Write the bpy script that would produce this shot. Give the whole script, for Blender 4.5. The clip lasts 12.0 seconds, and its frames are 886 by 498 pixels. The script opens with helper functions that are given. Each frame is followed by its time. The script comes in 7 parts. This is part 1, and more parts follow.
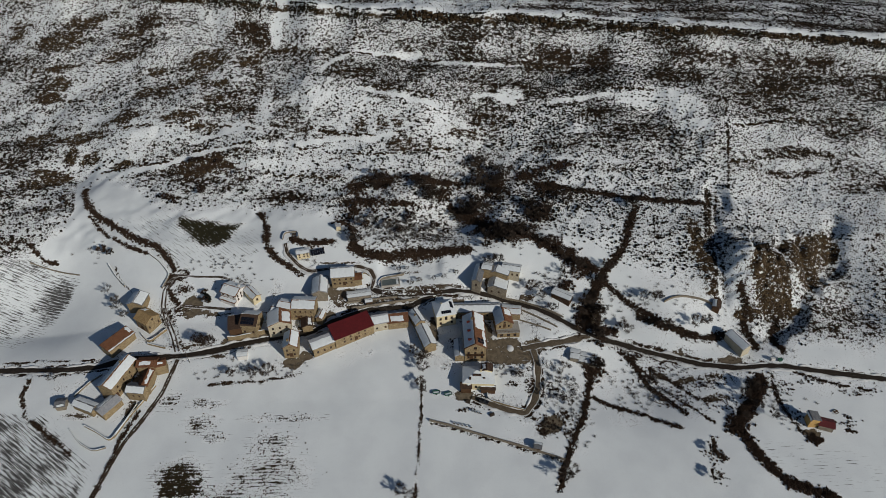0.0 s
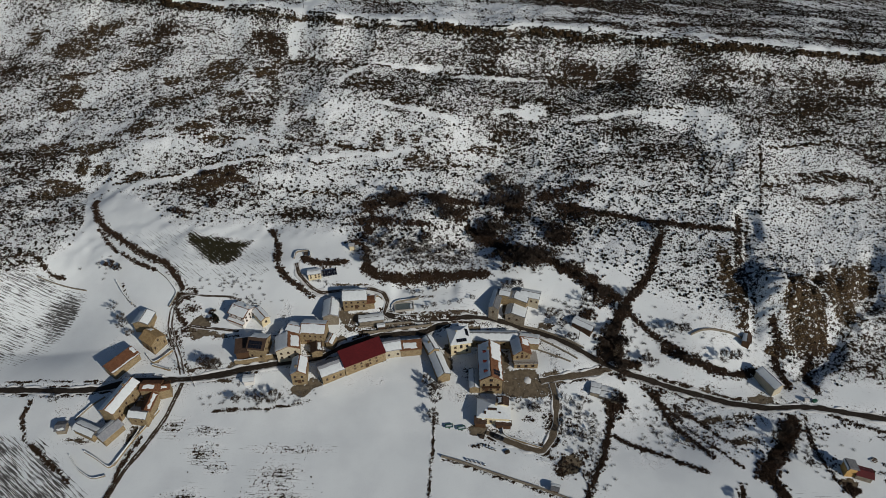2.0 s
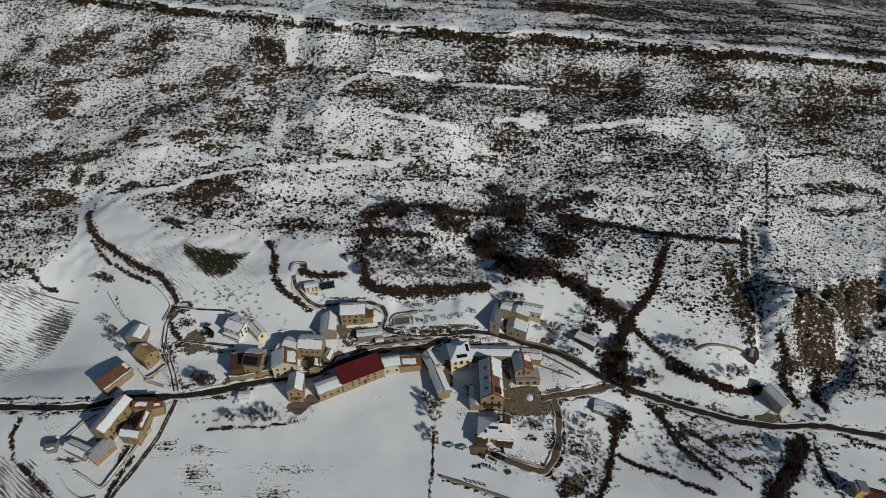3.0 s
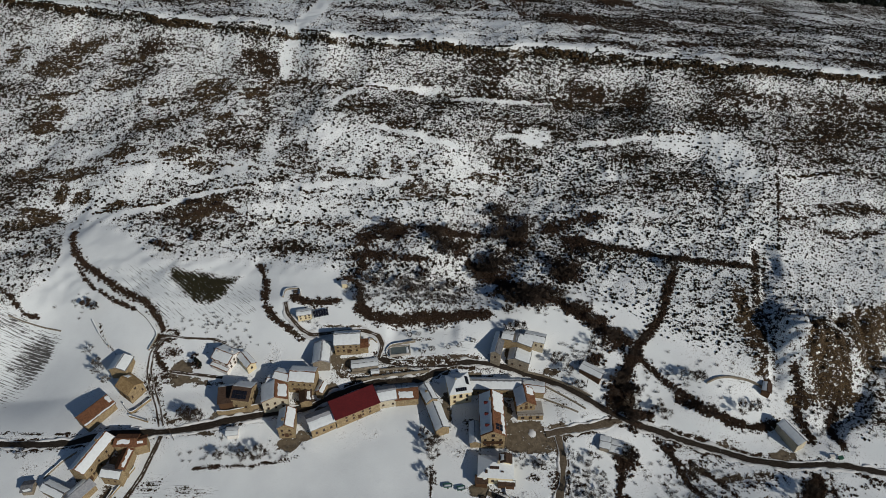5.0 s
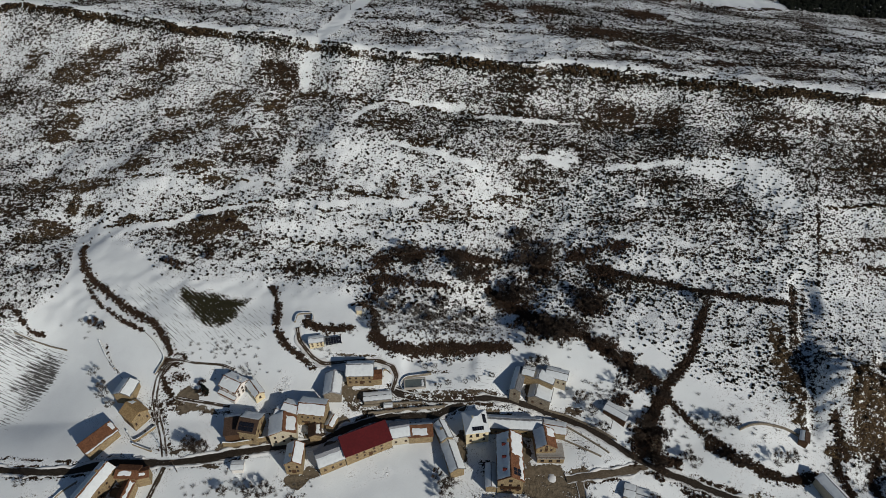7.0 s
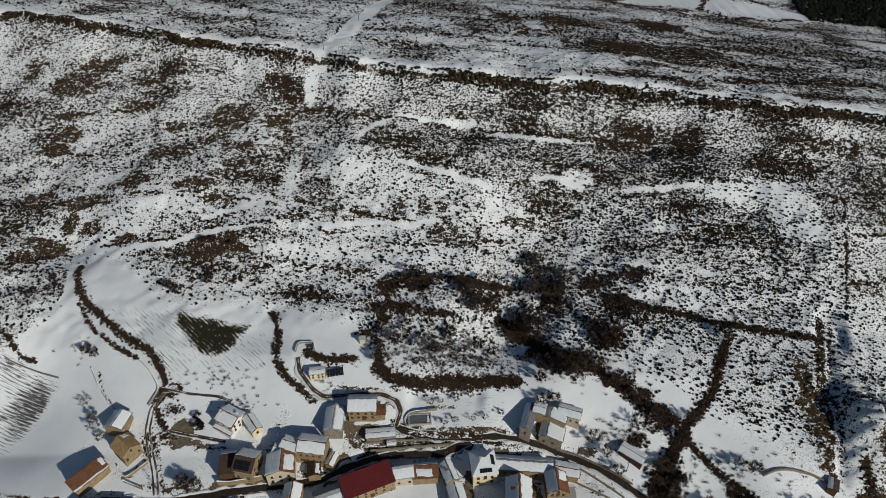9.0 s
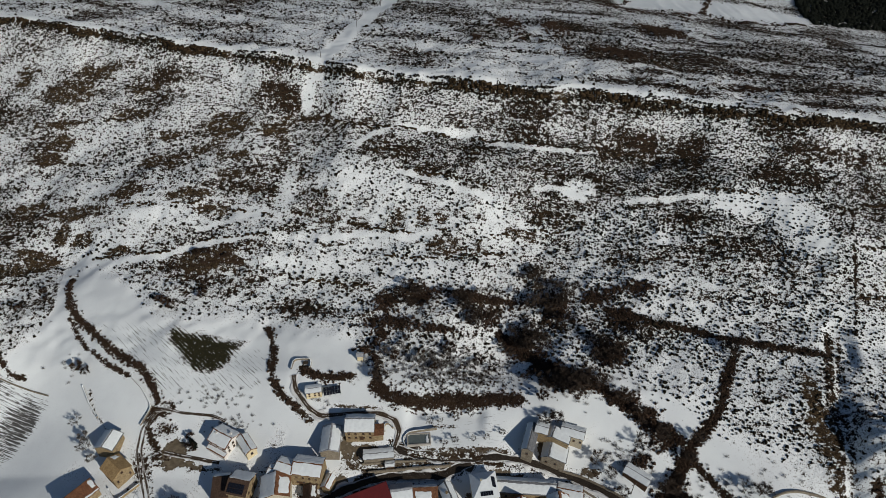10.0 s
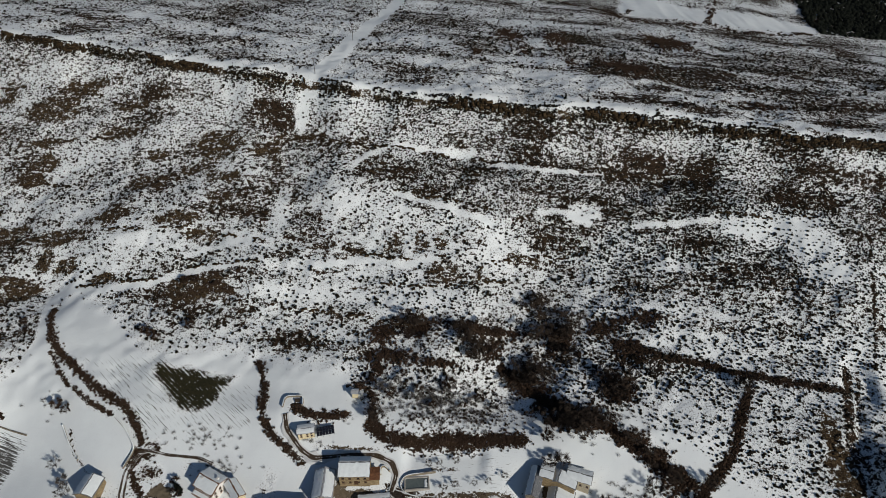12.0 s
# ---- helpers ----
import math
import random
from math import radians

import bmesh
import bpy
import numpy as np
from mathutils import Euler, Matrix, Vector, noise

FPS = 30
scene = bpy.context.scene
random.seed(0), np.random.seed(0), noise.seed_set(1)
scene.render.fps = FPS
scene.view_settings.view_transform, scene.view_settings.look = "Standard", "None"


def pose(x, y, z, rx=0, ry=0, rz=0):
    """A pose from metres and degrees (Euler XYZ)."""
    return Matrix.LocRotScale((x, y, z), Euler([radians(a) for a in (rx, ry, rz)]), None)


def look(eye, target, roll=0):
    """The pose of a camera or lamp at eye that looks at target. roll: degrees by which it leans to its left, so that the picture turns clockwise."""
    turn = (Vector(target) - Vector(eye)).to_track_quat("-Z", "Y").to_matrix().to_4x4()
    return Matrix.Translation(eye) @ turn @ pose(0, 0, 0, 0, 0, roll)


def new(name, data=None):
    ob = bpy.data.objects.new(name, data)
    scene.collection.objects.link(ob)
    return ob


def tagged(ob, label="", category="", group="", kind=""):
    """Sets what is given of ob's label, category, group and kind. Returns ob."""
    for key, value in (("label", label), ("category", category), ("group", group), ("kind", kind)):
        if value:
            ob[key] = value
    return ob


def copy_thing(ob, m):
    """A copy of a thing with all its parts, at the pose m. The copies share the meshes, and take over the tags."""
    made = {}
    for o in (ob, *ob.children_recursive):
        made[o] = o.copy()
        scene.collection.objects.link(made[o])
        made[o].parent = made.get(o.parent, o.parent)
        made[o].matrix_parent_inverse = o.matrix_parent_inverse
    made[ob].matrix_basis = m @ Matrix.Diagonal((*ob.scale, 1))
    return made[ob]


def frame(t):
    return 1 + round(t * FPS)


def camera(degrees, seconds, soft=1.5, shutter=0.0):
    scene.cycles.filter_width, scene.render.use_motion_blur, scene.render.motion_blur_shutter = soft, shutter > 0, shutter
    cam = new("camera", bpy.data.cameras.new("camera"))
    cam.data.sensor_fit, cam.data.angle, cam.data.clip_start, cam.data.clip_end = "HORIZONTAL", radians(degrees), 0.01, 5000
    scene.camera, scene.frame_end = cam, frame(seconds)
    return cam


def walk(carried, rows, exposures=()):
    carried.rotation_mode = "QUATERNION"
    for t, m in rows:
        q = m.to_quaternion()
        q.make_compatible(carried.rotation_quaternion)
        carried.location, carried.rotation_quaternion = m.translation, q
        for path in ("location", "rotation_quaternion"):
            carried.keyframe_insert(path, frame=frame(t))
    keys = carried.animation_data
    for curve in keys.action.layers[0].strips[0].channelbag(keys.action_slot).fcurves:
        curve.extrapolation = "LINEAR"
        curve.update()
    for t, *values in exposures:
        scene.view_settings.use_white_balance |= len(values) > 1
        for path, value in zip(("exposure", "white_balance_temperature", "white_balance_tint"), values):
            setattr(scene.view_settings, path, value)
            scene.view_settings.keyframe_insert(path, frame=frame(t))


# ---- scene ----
cam = camera(70.0, 12.0, soft=0.45)
PATH = [
    (0, (1.62, -166.88, 218.16), (3.72, -90.19, 154.02), -0.59),
    (0.5, (1.67, -162.68, 218.40), (3.14, -85.99, 154.25), -0.57),
    (1, (1.71, -158.86, 218.40), (2.55, -82.09, 154.32), -0.55),
    (1.5, (1.51, -155.04, 218.31), (1.71, -78.18, 154.34), -0.48),
    (2, (1.81, -151.25, 218.16), (1.34, -74.26, 154.33), -0.50),
    (2.5, (1.83, -147.13, 218.28), (1.30, -70.09, 154.53), -0.47),
    (3, (1.67, -143.07, 218.35), (1.23, -65.96, 154.68), -0.40),
    (5, (1.84, -125.94, 219.13), (1.54, -48.82, 155.47), -0.25),
    (5.5, (1.50, -121.63, 219.37), (0.52, -44.51, 155.72), -0.17),
    (6, (1.22, -117.25, 219.62), (-0.46, -40.12, 156.00), -0.10),
    (6.5, (0.88, -112.97, 219.81), (-1.51, -35.80, 156.25), -0.06),
    (7, (0.49, -108.72, 219.87), (-2.55, -31.54, 156.36), 0.02),
    (9, (-0.34, -91.77, 220.34), (-4.65, -14.52, 156.98), 0.08),
    (9.5, (-0.49, -87.43, 220.50), (-4.78, -10.16, 157.16), 0.05),
    (10, (-0.84, -82.97, 220.74), (-5.08, -5.70, 157.40), 0.08),
    (10.5, (-1.06, -78.64, 220.86), (-5.28, -1.33, 157.58), 0.07),
    (11, (-1.13, -74.30, 221.13), (-5.36, 3.03, 157.88), 0.06),
    (11.5, (-1.32, -69.95, 221.48), (-5.55, 7.41, 158.25), 0.04),
    (12, (-1.69, -65.63, 221.73), (-5.85, 11.77, 158.55), 0.07),
]
walk(cam, [(t, look(eye, target, roll)) for t, eye, target, roll in PATH], exposures=((0, -0.16), (5, -0.08), (9, 0.0), (12, 0.02)))

# ---- daylight: a clear winter sky and a low sun from the south-east ----
world = bpy.data.worlds.new("winter_sky")
scene.world = world
world.use_nodes = True
sky = world.node_tree.nodes.new("ShaderNodeTexSky")
sky.sky_type, sky.sun_disc = "NISHITA", False
sky.sun_elevation, sky.sun_rotation = radians(23), radians(133)
sky.altitude, sky.dust_density, sky.ozone_density = 900, 0.2, 2.0
world.node_tree.links.new(sky.outputs[0], world.node_tree.nodes["Background"].inputs[0])
world.node_tree.nodes["Background"].inputs[1].default_value = 0.042
sun = new("sun", bpy.data.lights.new("sun", "SUN"))
sun.data.energy, sun.data.angle, sun.data.color = 3.25, radians(0.53), (1.0, 0.94, 0.845)
sun.matrix_world = look((206, -192, 120), (0, 0, 0))

# ---- the lie of the land: a scarp above a village, its dip slope behind ----
# stations up the slope: distance, height, tilt towards the east and its curvature
PROFILE = ((-300, -35, -3.5, 0.7), (-80, -12.8, -2.7, 0.6), (0, -4.4, -2, 0.6), (40, 1.8, -1.2, 0.4), (80, 17.5, -0.9, 0.3),
           (120, 24.7, -1.3, 0.1), (160, 39.9, -2.1, 0), (205, 60.5, -2.7, -0.2), (217, 73, -3.1, -0.4), (221, 77.3, -3.2, -0.5),
           (223, 81.3, -3.3, -0.7), (226, 82.5, -3.3, -0.7), (280, 78.4, -3.5, -0.8), (340, 69.3, -3.8, -0.9), (420, 53, -4, -1), (520, 39.6, -4.3, -1), (700, 25, -4.3, -0.6))
# knolls and hollows: centre, reach, height
SWELLS = ((35, 148, 32, 28, -10), (158, 60, 16, 12, 14), (-185, 58, 32, 28, -11), (-155, 168, 40, 26, 6.5), (92, 12, 32, 24, -6.4),
          (192, 96, 22, 22, -3), (165, 140, 20, 32, 4), (15, 95, 18, 16, -6), (-62, 185, 26, 20, 3), (-10, 112, 16, 14, 4.5),
          (-98, 150, 22, 18, 4.5), (-75, 40, 30, 16, 3), (115, 40, 16, 16, 3.4), (88, 200, 22, 14, -6), (-192, 138, 20, 14, -5.5),
          (0, 207, 18, 10, -3), (145, 28, 14, 12, -2.5), (-95, 95, 20, 14, -2.5), (40, 52, 18, 14, -3.8), (206, 58, 15, 24, -7))
SCARP = ((-900, 380), (-284, 291), (-185, 261), (-102, 241), (-42, 229), (1, 224), (42, 219), (96, 217), (147, 210.5), (188, 206.5), (900, 156))
PROF, SCARPA = np.array(PROFILE, float), np.array(SCARP, float)


def ease(a, b, x):
    t = np.clip((np.asarray(x, float) - a) / (b - a), 0, 1)
    return t * t * (3 - 2 * t)


def lattice(ix, iy, seed):
    n = (ix.astype(np.int64) * 374761393 + iy.astype(np.int64) * 668265263 + seed * 1442695041) & 0x7FFFFFFF
    n = ((n ^ (n >> 13)) * 1274126177) & 0x7FFFFFFF
    return ((n ^ (n >> 16)) & 0xFFFF) / 65535.0


def grain(x, y, size, seed=0):
    """Smooth value noise, 0 to 1, with lumps of the given size in metres."""
    x, y = np.asarray(x, float) / size, np.asarray(y, float) / size
    ix, iy = np.floor(x), np.floor(y)
    u, v = x - ix, y - iy
    u, v = u * u * (3 - 2 * u), v * v * (3 - 2 * v)
    a, b = lattice(ix, iy, seed), lattice(ix + 1, iy, seed)
    c, d = lattice(ix, iy + 1, seed), lattice(ix + 1, iy + 1, seed)
    return (a * (1 - u) + b * u) * (1 - v) + (c * (1 - u) + d * u) * v


def scarp_y(x):
    return np.interp(x, SCARPA[:, 0], SCARPA[:, 1]) + 5 * (grain(x, 0 * np.asarray(x, float), 17, 5) - 0.5)


def height(x, y):
    x, y = np.asarray(x, float), np.asarray(y, float)
    v = y - (scarp_y(x) - 223) * ease(60, 200, y)
    e = np.clip(x, -450, 450) / 100
    z = np.interp(v, PROF[:, 0], PROF[:, 1]) + e * np.interp(v, PROF[:, 0], PROF[:, 2]) + e * e * np.interp(v, PROF[:, 0], PROF[:, 3])
    for cx, cy, rx, ry, h in SWELLS:
        z = z + h * np.exp(-((x - cx) / rx) ** 2 - ((y - cy) / ry) ** 2)
    wild = ease(70, 110, y + 8 * np.sin(x / 40))
    wild = wild * (1 - 0.85 * np.exp(-((x + 163) / 20) ** 2 - ((y - 114) / 13) ** 2))
    z = z + wild * (2.4 * (grain(x, y, 23, 1) - 0.5) + 1.3 * (grain(x, y, 8, 2) - 0.5) + 1.0 * (grain(x, y, 3.8, 3) - 0.5))
    return z + 0.5 * (grain(x, y, 14, 4) - 0.5)


# ---- materials ----
class Nodes:
    """A short way to write a node material."""

    def __init__(self, name, rough=0.8, metal=0.0):
        self.mat = bpy.data.materials.new(name)
        self.mat.use_nodes = True
        self.tree = self.mat.node_tree
        self.shader = self.tree.nodes["Principled BSDF"]
        self.shader.inputs["Roughness"].default_value = rough
        self.shader.inputs["Metallic"].default_value = metal
        self.shader.inputs["Specular IOR Level"].default_value = 0.12 if rough > 0.6 else 0.5
        self.where = self.tree.nodes.new("ShaderNodeNewGeometry").outputs["Position"]

    def put(self, socket, value):
        if isinstance(value, bpy.types.NodeSocket):
            self.tree.links.new(value, socket)
        else:
            socket.default_value = value

    def noise(self, scale, detail=3.0, rough=0.55, stretch=None, where=None):
        n = self.tree.nodes.new("ShaderNodeTexNoise")
        n.inputs["Scale"].default_value, n.inputs["Detail"].default_value, n.inputs["Roughness"].default_value = scale, detail, rough
        at = where or self.where
        if stretch:
            m = self.tree.nodes.new("ShaderNodeMapping")
            m.inputs["Rotation"].default_value = (0, 0, stretch[3] if len(stretch) > 3 else 0)
            m.inputs["Scale"].default_value = stretch[:3]
            self.put(m.inputs["Vector"], at)
            at = m.outputs[0]
        self.put(n.inputs["Vector"], at)
        return n.outputs["Fac"]

    def cells(self, scale, stretch=(1, 1, 1), what="Color"):
        m = self.tree.nodes.new("ShaderNodeMapping")
        m.inputs["Scale"].default_value = stretch
        self.put(m.inputs["Vector"], self.where)
        n = self.tree.nodes.new("ShaderNodeTexVoronoi")
        n.inputs["Scale"].default_value = scale
        self.put(n.inputs["Vector"], m.outputs[0])
        return n.outputs[what]

    def math(self, how, a, b=0.0, c=0.0):
        n = self.tree.nodes.new("ShaderNodeMath")
        n.operation = how
        for socket, value in zip(n.inputs, (a, b, c)):
            self.put(socket, value)
        return n.outputs[0]

    def step(self, value, low, high, a=0.0, b=1.0):
        n = self.tree.nodes.new("ShaderNodeMapRange")
        n.interpolation_type = "SMOOTHSTEP"
        for key, v in (("Value", value), ("From Min", low), ("From Max", high), ("To Min", a), ("To Max", b)):
            self.put(n.inputs[key], v)
        return n.outputs[0]

    def mix(self, fac, a, b, how="MIX"):
        n = self.tree.nodes.new("ShaderNodeMix")
        n.data_type, n.blend_type = "RGBA", how
        self.put(n.inputs[0], fac)
        self.put(n.inputs[6], a if isinstance(a, bpy.types.NodeSocket) else (*a, 1))
        self.put(n.inputs[7], b if isinstance(b, bpy.types.NodeSocket) else (*b, 1))
        return n.outputs[2]

    def attr(self, name):
        n = self.tree.nodes.new("ShaderNodeAttribute")
        n.attribute_name = name
        return n.outputs["Fac"]

    def chance(self, island=False):
        if island:
            return self.tree.nodes.new("ShaderNodeNewGeometry").outputs["Random Per Island"]
        return self.tree.nodes.new("ShaderNodeObjectInfo").outputs["Random"]

    def bump(self, value, strength=0.5, distance=0.1):
        n = self.tree.nodes.new("ShaderNodeBump")
        self.put(n.inputs["Strength"], strength)
        n.inputs["Distance"].default_value = distance
        self.put(n.inputs["Height"], value)
        self.put(self.shader.inputs["Normal"], n.outputs[0])

    def done(self, colour, rough=None):
        self.put(self.shader.inputs["Base Color"], colour if isinstance(colour, bpy.types.NodeSocket) else (*colour, 1))
        if rough is not None:
            self.put(self.shader.inputs["Roughness"], rough)
        return self.mat


SNOW, SNOW_OLD = (0.755, 0.80, 0.815), (0.62, 0.635, 0.64)


def speckled(name, dark, light, scale=1.0, rough=0.85, big=0.15, bump=0.3, island=False, metal=0.0):
    """A plain weathered surface: grain, stains and a little relief."""
    k = Nodes(name, rough, metal)
    fine, broad = k.noise(4 * scale, 4), k.noise(big, 3)
    c = k.mix(k.step(fine, 0.3, 0.7), dark, light)
    c = k.mix(k.step(broad, 0.4, 0.7, 0.0, 0.5), c, dark)
    if island:
        c = k.mix(k.math("MULTIPLY", k.chance(True), 0.6), c, dark)
    k.bump(fine, bump, 0.05)
    return k.done(c)


def masonry(name, dark, light, mortar, size=2.2):
    """Rubble stone: lumps of several tones with pale joints."""
    k = Nodes(name, 0.9)
    tone = k.cells(size, (1, 1, 1.7))
    split = k.tree.nodes.new("ShaderNodeSeparateColor")
    k.put(split.inputs[0], tone)
    c = k.mix(split.outputs[0], dark, light)
    d = k.cells(size, (1, 1, 1.7), "Distance")
    c = k.mix(k.step(d, 0.45, 0.75, 0.0, 0.55), c, mortar)
    c = k.mix(k.step(k.noise(0.5, 4), 0.45, 0.72, 0.0, 0.5), c, dark)
    k.bump(k.math("ADD", k.math("MULTIPLY", d, -1.0), k.noise(9, 3)), 0.5, 0.06)
    return k.done(c)


def tiles(name, dark, light, size=3.0):
    k = Nodes(name, 0.85)
    split = k.tree.nodes.new("ShaderNodeSeparateColor")
    k.put(split.inputs[0], k.cells(size))
    c = k.mix(split.outputs[1], dark, light)
    c = k.mix(k.step(k.noise(0.6, 4), 0.45, 0.7, 0.0, 0.6), c, dark)
    k.bump(k.noise(7, 2), 0.5, 0.06)
    return k.done(c)


def snow_cover(name, tint=SNOW):
    k = Nodes(name, 0.75)
    n = k.noise(0.9, 4)
    c = k.mix(k.step(n, 0.35, 0.75, 0.0, 0.6), tint, tuple(0.86 * v for v in tint))
    k.bump(k.math("ADD", n, k.math("MULTIPLY", k.noise(5, 3), 0.3)), 0.5, 0.15)
    k.shader.inputs["Subsurface Weight"].default_value = 0.0
    return k.done(c)


def land():
    """Snow over soil: 'bare' tells how much of it has melted, 'furrow' how far it follows plough lines; 'rows' lies across them, 'reach' along."""
    k = Nodes("snowy_ground", 0.8)
    bare, furrow, rows, reach, crop, rock, yard = (k.attr(n) for n in ("bare", "furrow", "rows", "reach", "crop", "rock", "yard"))
    fine, mid, big = k.noise(1.5, 4, 0.65), k.noise(0.5, 5, 0.65), k.noise(0.09, 3)
    beds = k.noise(0.55, 5, 0.7, stretch=(0.34, 1.0, 1.8))
    lumps = k.math("ADD", k.math("MULTIPLY", k.math("SUBTRACT", fine, 0.5), 0.8), k.math("MULTIPLY", k.math("SUBTRACT", mid, 0.5), 1.1))
    lumps = k.math("ADD", lumps, k.math("MULTIPLY", k.math("SUBTRACT", beds, 0.5), 0.8))
    flow = k.tree.nodes.new("ShaderNodeCombineXYZ")
    k.put(flow.inputs[0], rows)
    k.put(flow.inputs[1], k.math("MULTIPLY", reach, 0.10))
    streak = k.noise(1.5, 4, 0.75, where=flow.outputs[0])
    wave = k.math("SINE", k.math("ADD", k.math("MULTIPLY", rows, 4.6), k.math("MULTIPLY", k.noise(0.10, 2), 4.0)))
    dash = k.tree.nodes.new("ShaderNodeCombineXYZ")
    k.put(dash.inputs[0], k.math("MULTIPLY", rows, 3.3))
    k.put(dash.inputs[1], k.math("MULTIPLY", reach, 0.17))
    dashes = k.noise(1.0, 3, 0.6, where=dash.outputs[0])
    drawn = k.math("MULTIPLY", crop, k.math("ADD", k.math("MULTIPLY", k.math("SUBTRACT", dashes, 0.5), 1.6), k.math("MULTIPLY", wave, 0.14)))
    mask = k.step(k.math("ADD", k.math("ADD", bare, drawn), k.math("MULTIPLY", lumps, k.step(bare, 0.02, 0.25, 0.2, 1.2))), 0.47, 0.54)
    soil = k.mix(k.step(fine, 0.3, 0.7), (0.010, 0.0065, 0.0042), (0.056, 0.036, 0.022))
    soil = k.mix(k.step(mid, 0.45, 0.7, 0.0, 0.7), soil, (0.026, 0.0155, 0.009))
    stone = k.mix(k.step(beds, 0.35, 0.65), (0.030, 0.020, 0.012), (0.150, 0.104, 0.056))
    soil = k.mix(rock, soil, k.mix(k.step(fine, 0.4, 0.65), (0.022, 0.014, 0.008), stone))
    green = k.mix(k.step(fine, 0.3, 0.7), (0.017, 0.016, 0.009), (0.040, 0.036, 0.018))
    soil = k.mix(crop, soil, green)
    soil = k.mix(yard, soil, k.mix(k.step(mid, 0.3, 0.7), (0.105, 0.084, 0.058), (0.19, 0.155, 0.11)))
    white = k.mix(k.step(big, 0.35, 0.7), SNOW, (0.71, 0.75, 0.77))
    white = k.mix(k.step(fine, 0.55, 0.8, 0.0, 0.3), white, (0.62, 0.62, 0.62))
    white = k.mix(k.step(bare, 0.03, 0.25, 0.0, 0.8), white, (0.83, 0.865, 0.88))
    speck = k.step(k.noise(2.2, 3, 0.6), 0.595, 0.64)
    white = k.mix(k.math("MULTIPLY", speck, k.step(bare, 0.06, 0.25, 0.05, 0.85)), white, (0.10, 0.075, 0.055))
    patchy = k.math("MULTIPLY", furrow, k.step(k.noise(0.06, 4, 0.6), 0.35, 0.62, 0.45, 1.0))
    stalks = k.step(k.math("ADD", k.math("ADD", dashes, k.math("MULTIPLY", wave, 0.05)), k.math("MULTIPLY", patchy, 0.25)), 0.64, 0.72, 0.0, 0.92)
    white = k.mix(k.math("MINIMUM", stalks, k.step(furrow, 0.02, 0.15)), white, k.mix(fine, (0.010, 0.008, 0.006), (0.040, 0.032, 0.025)))
    relief = k.math("ADD", k.math("MULTIPLY", mid, 0.9), k.math("MULTIPLY", fine, 0.55))
    relief = k.math("ADD", relief, k.math("MULTIPLY", k.math("MULTIPLY", streak, furrow), 0.5))
    rough = k.step(bare, 0.14, 0.36, 0.10, 0.8)
    k.bump(k.math("SUBTRACT", relief, k.math("MULTIPLY", mask, 0.4)), rough, 0.9)
    return k.done(k.mix(mask, white, soil), k.step(mask, 0, 1, 0.7, 0.95))


def glass():
    k = Nodes("window_glass", 0.12)
    k.shader.inputs["IOR"].default_value = 1.5
    return k.done((0.018, 0.020, 0.023))


GROUND, ROOF_SNOW, OLD_SNOW = land(), snow_cover("roof_snow"), snow_cover("trodden_snow", SNOW_OLD)
STONE = masonry("tan_stone", (0.15, 0.11, 0.062), (0.34, 0.26, 0.15), (0.28, 0.225, 0.145))
GREY_STONE = masonry("grey_stone", (0.13, 0.11, 0.085), (0.30, 0.26, 0.20), (0.26, 0.23, 0.18))
RENDERED = speckled("cream_render", (0.55, 0.47, 0.30), (0.70, 0.62, 0.43), 0.6)
WHITE_WALL = speckled("white_render", (0.60, 0.58, 0.55), (0.78, 0.77, 0.74), 0.6)
OCHRE = speckled("ochre_render", (0.42, 0.26, 0.09), (0.52, 0.34, 0.14), 0.6)
PALE_BLOCK = speckled("pale_block", (0.36, 0.32, 0.24), (0.52, 0.47, 0.36), 0.8)
BROWN_TILE = tiles("brown_tile", (0.11, 0.050, 0.028), (0.24, 0.115, 0.062))
TAN_TILE = tiles("tan_tile", (0.26, 0.17, 0.08), (0.44, 0.31, 0.16))
DARK_TILE = tiles("dark_tile", (0.050, 0.032, 0.024), (0.095, 0.062, 0.045))
SLATE = tiles("grey_slate", (0.10, 0.105, 0.115), (0.20, 0.205, 0.215))
RED_SHEET = speckled("red_sheet", (0.085, 0.007, 0.008), (0.125, 0.011, 0.012), 0.3, 0.55, bump=0.1)
GREY_SHEET = speckled("grey_sheet", (0.26, 0.27, 0.29), (0.38, 0.39, 0.41), 0.4, 0.5, bump=0.1)
PANEL = speckled("solar_cell", (0.008, 0.009, 0.014), (0.016, 0.017, 0.024), 0.5, 0.2, bump=0.0)
METAL = speckled("zinc", (0.30, 0.31, 0.32), (0.42, 0.43, 0.44), 0.8, 0.45, bump=0.1, metal=0.6)
WOOD = speckled("dark_wood", (0.055, 0.030, 0.017), (0.105, 0.060, 0.034), 1.5)
FRAME = speckled("window_frame", (0.10, 0.060, 0.036), (0.16, 0.10, 0.06), 2)
RED_TRIM = speckled("red_trim", (0.07, 0.012, 0.010), (0.11, 0.02, 0.015), 1)
GLASS = glass()
GREEN_PAINT = speckled("green_paint", (0.015, 0.07, 0.045), (0.03, 0.12, 0.07), 0.7, 0.5)


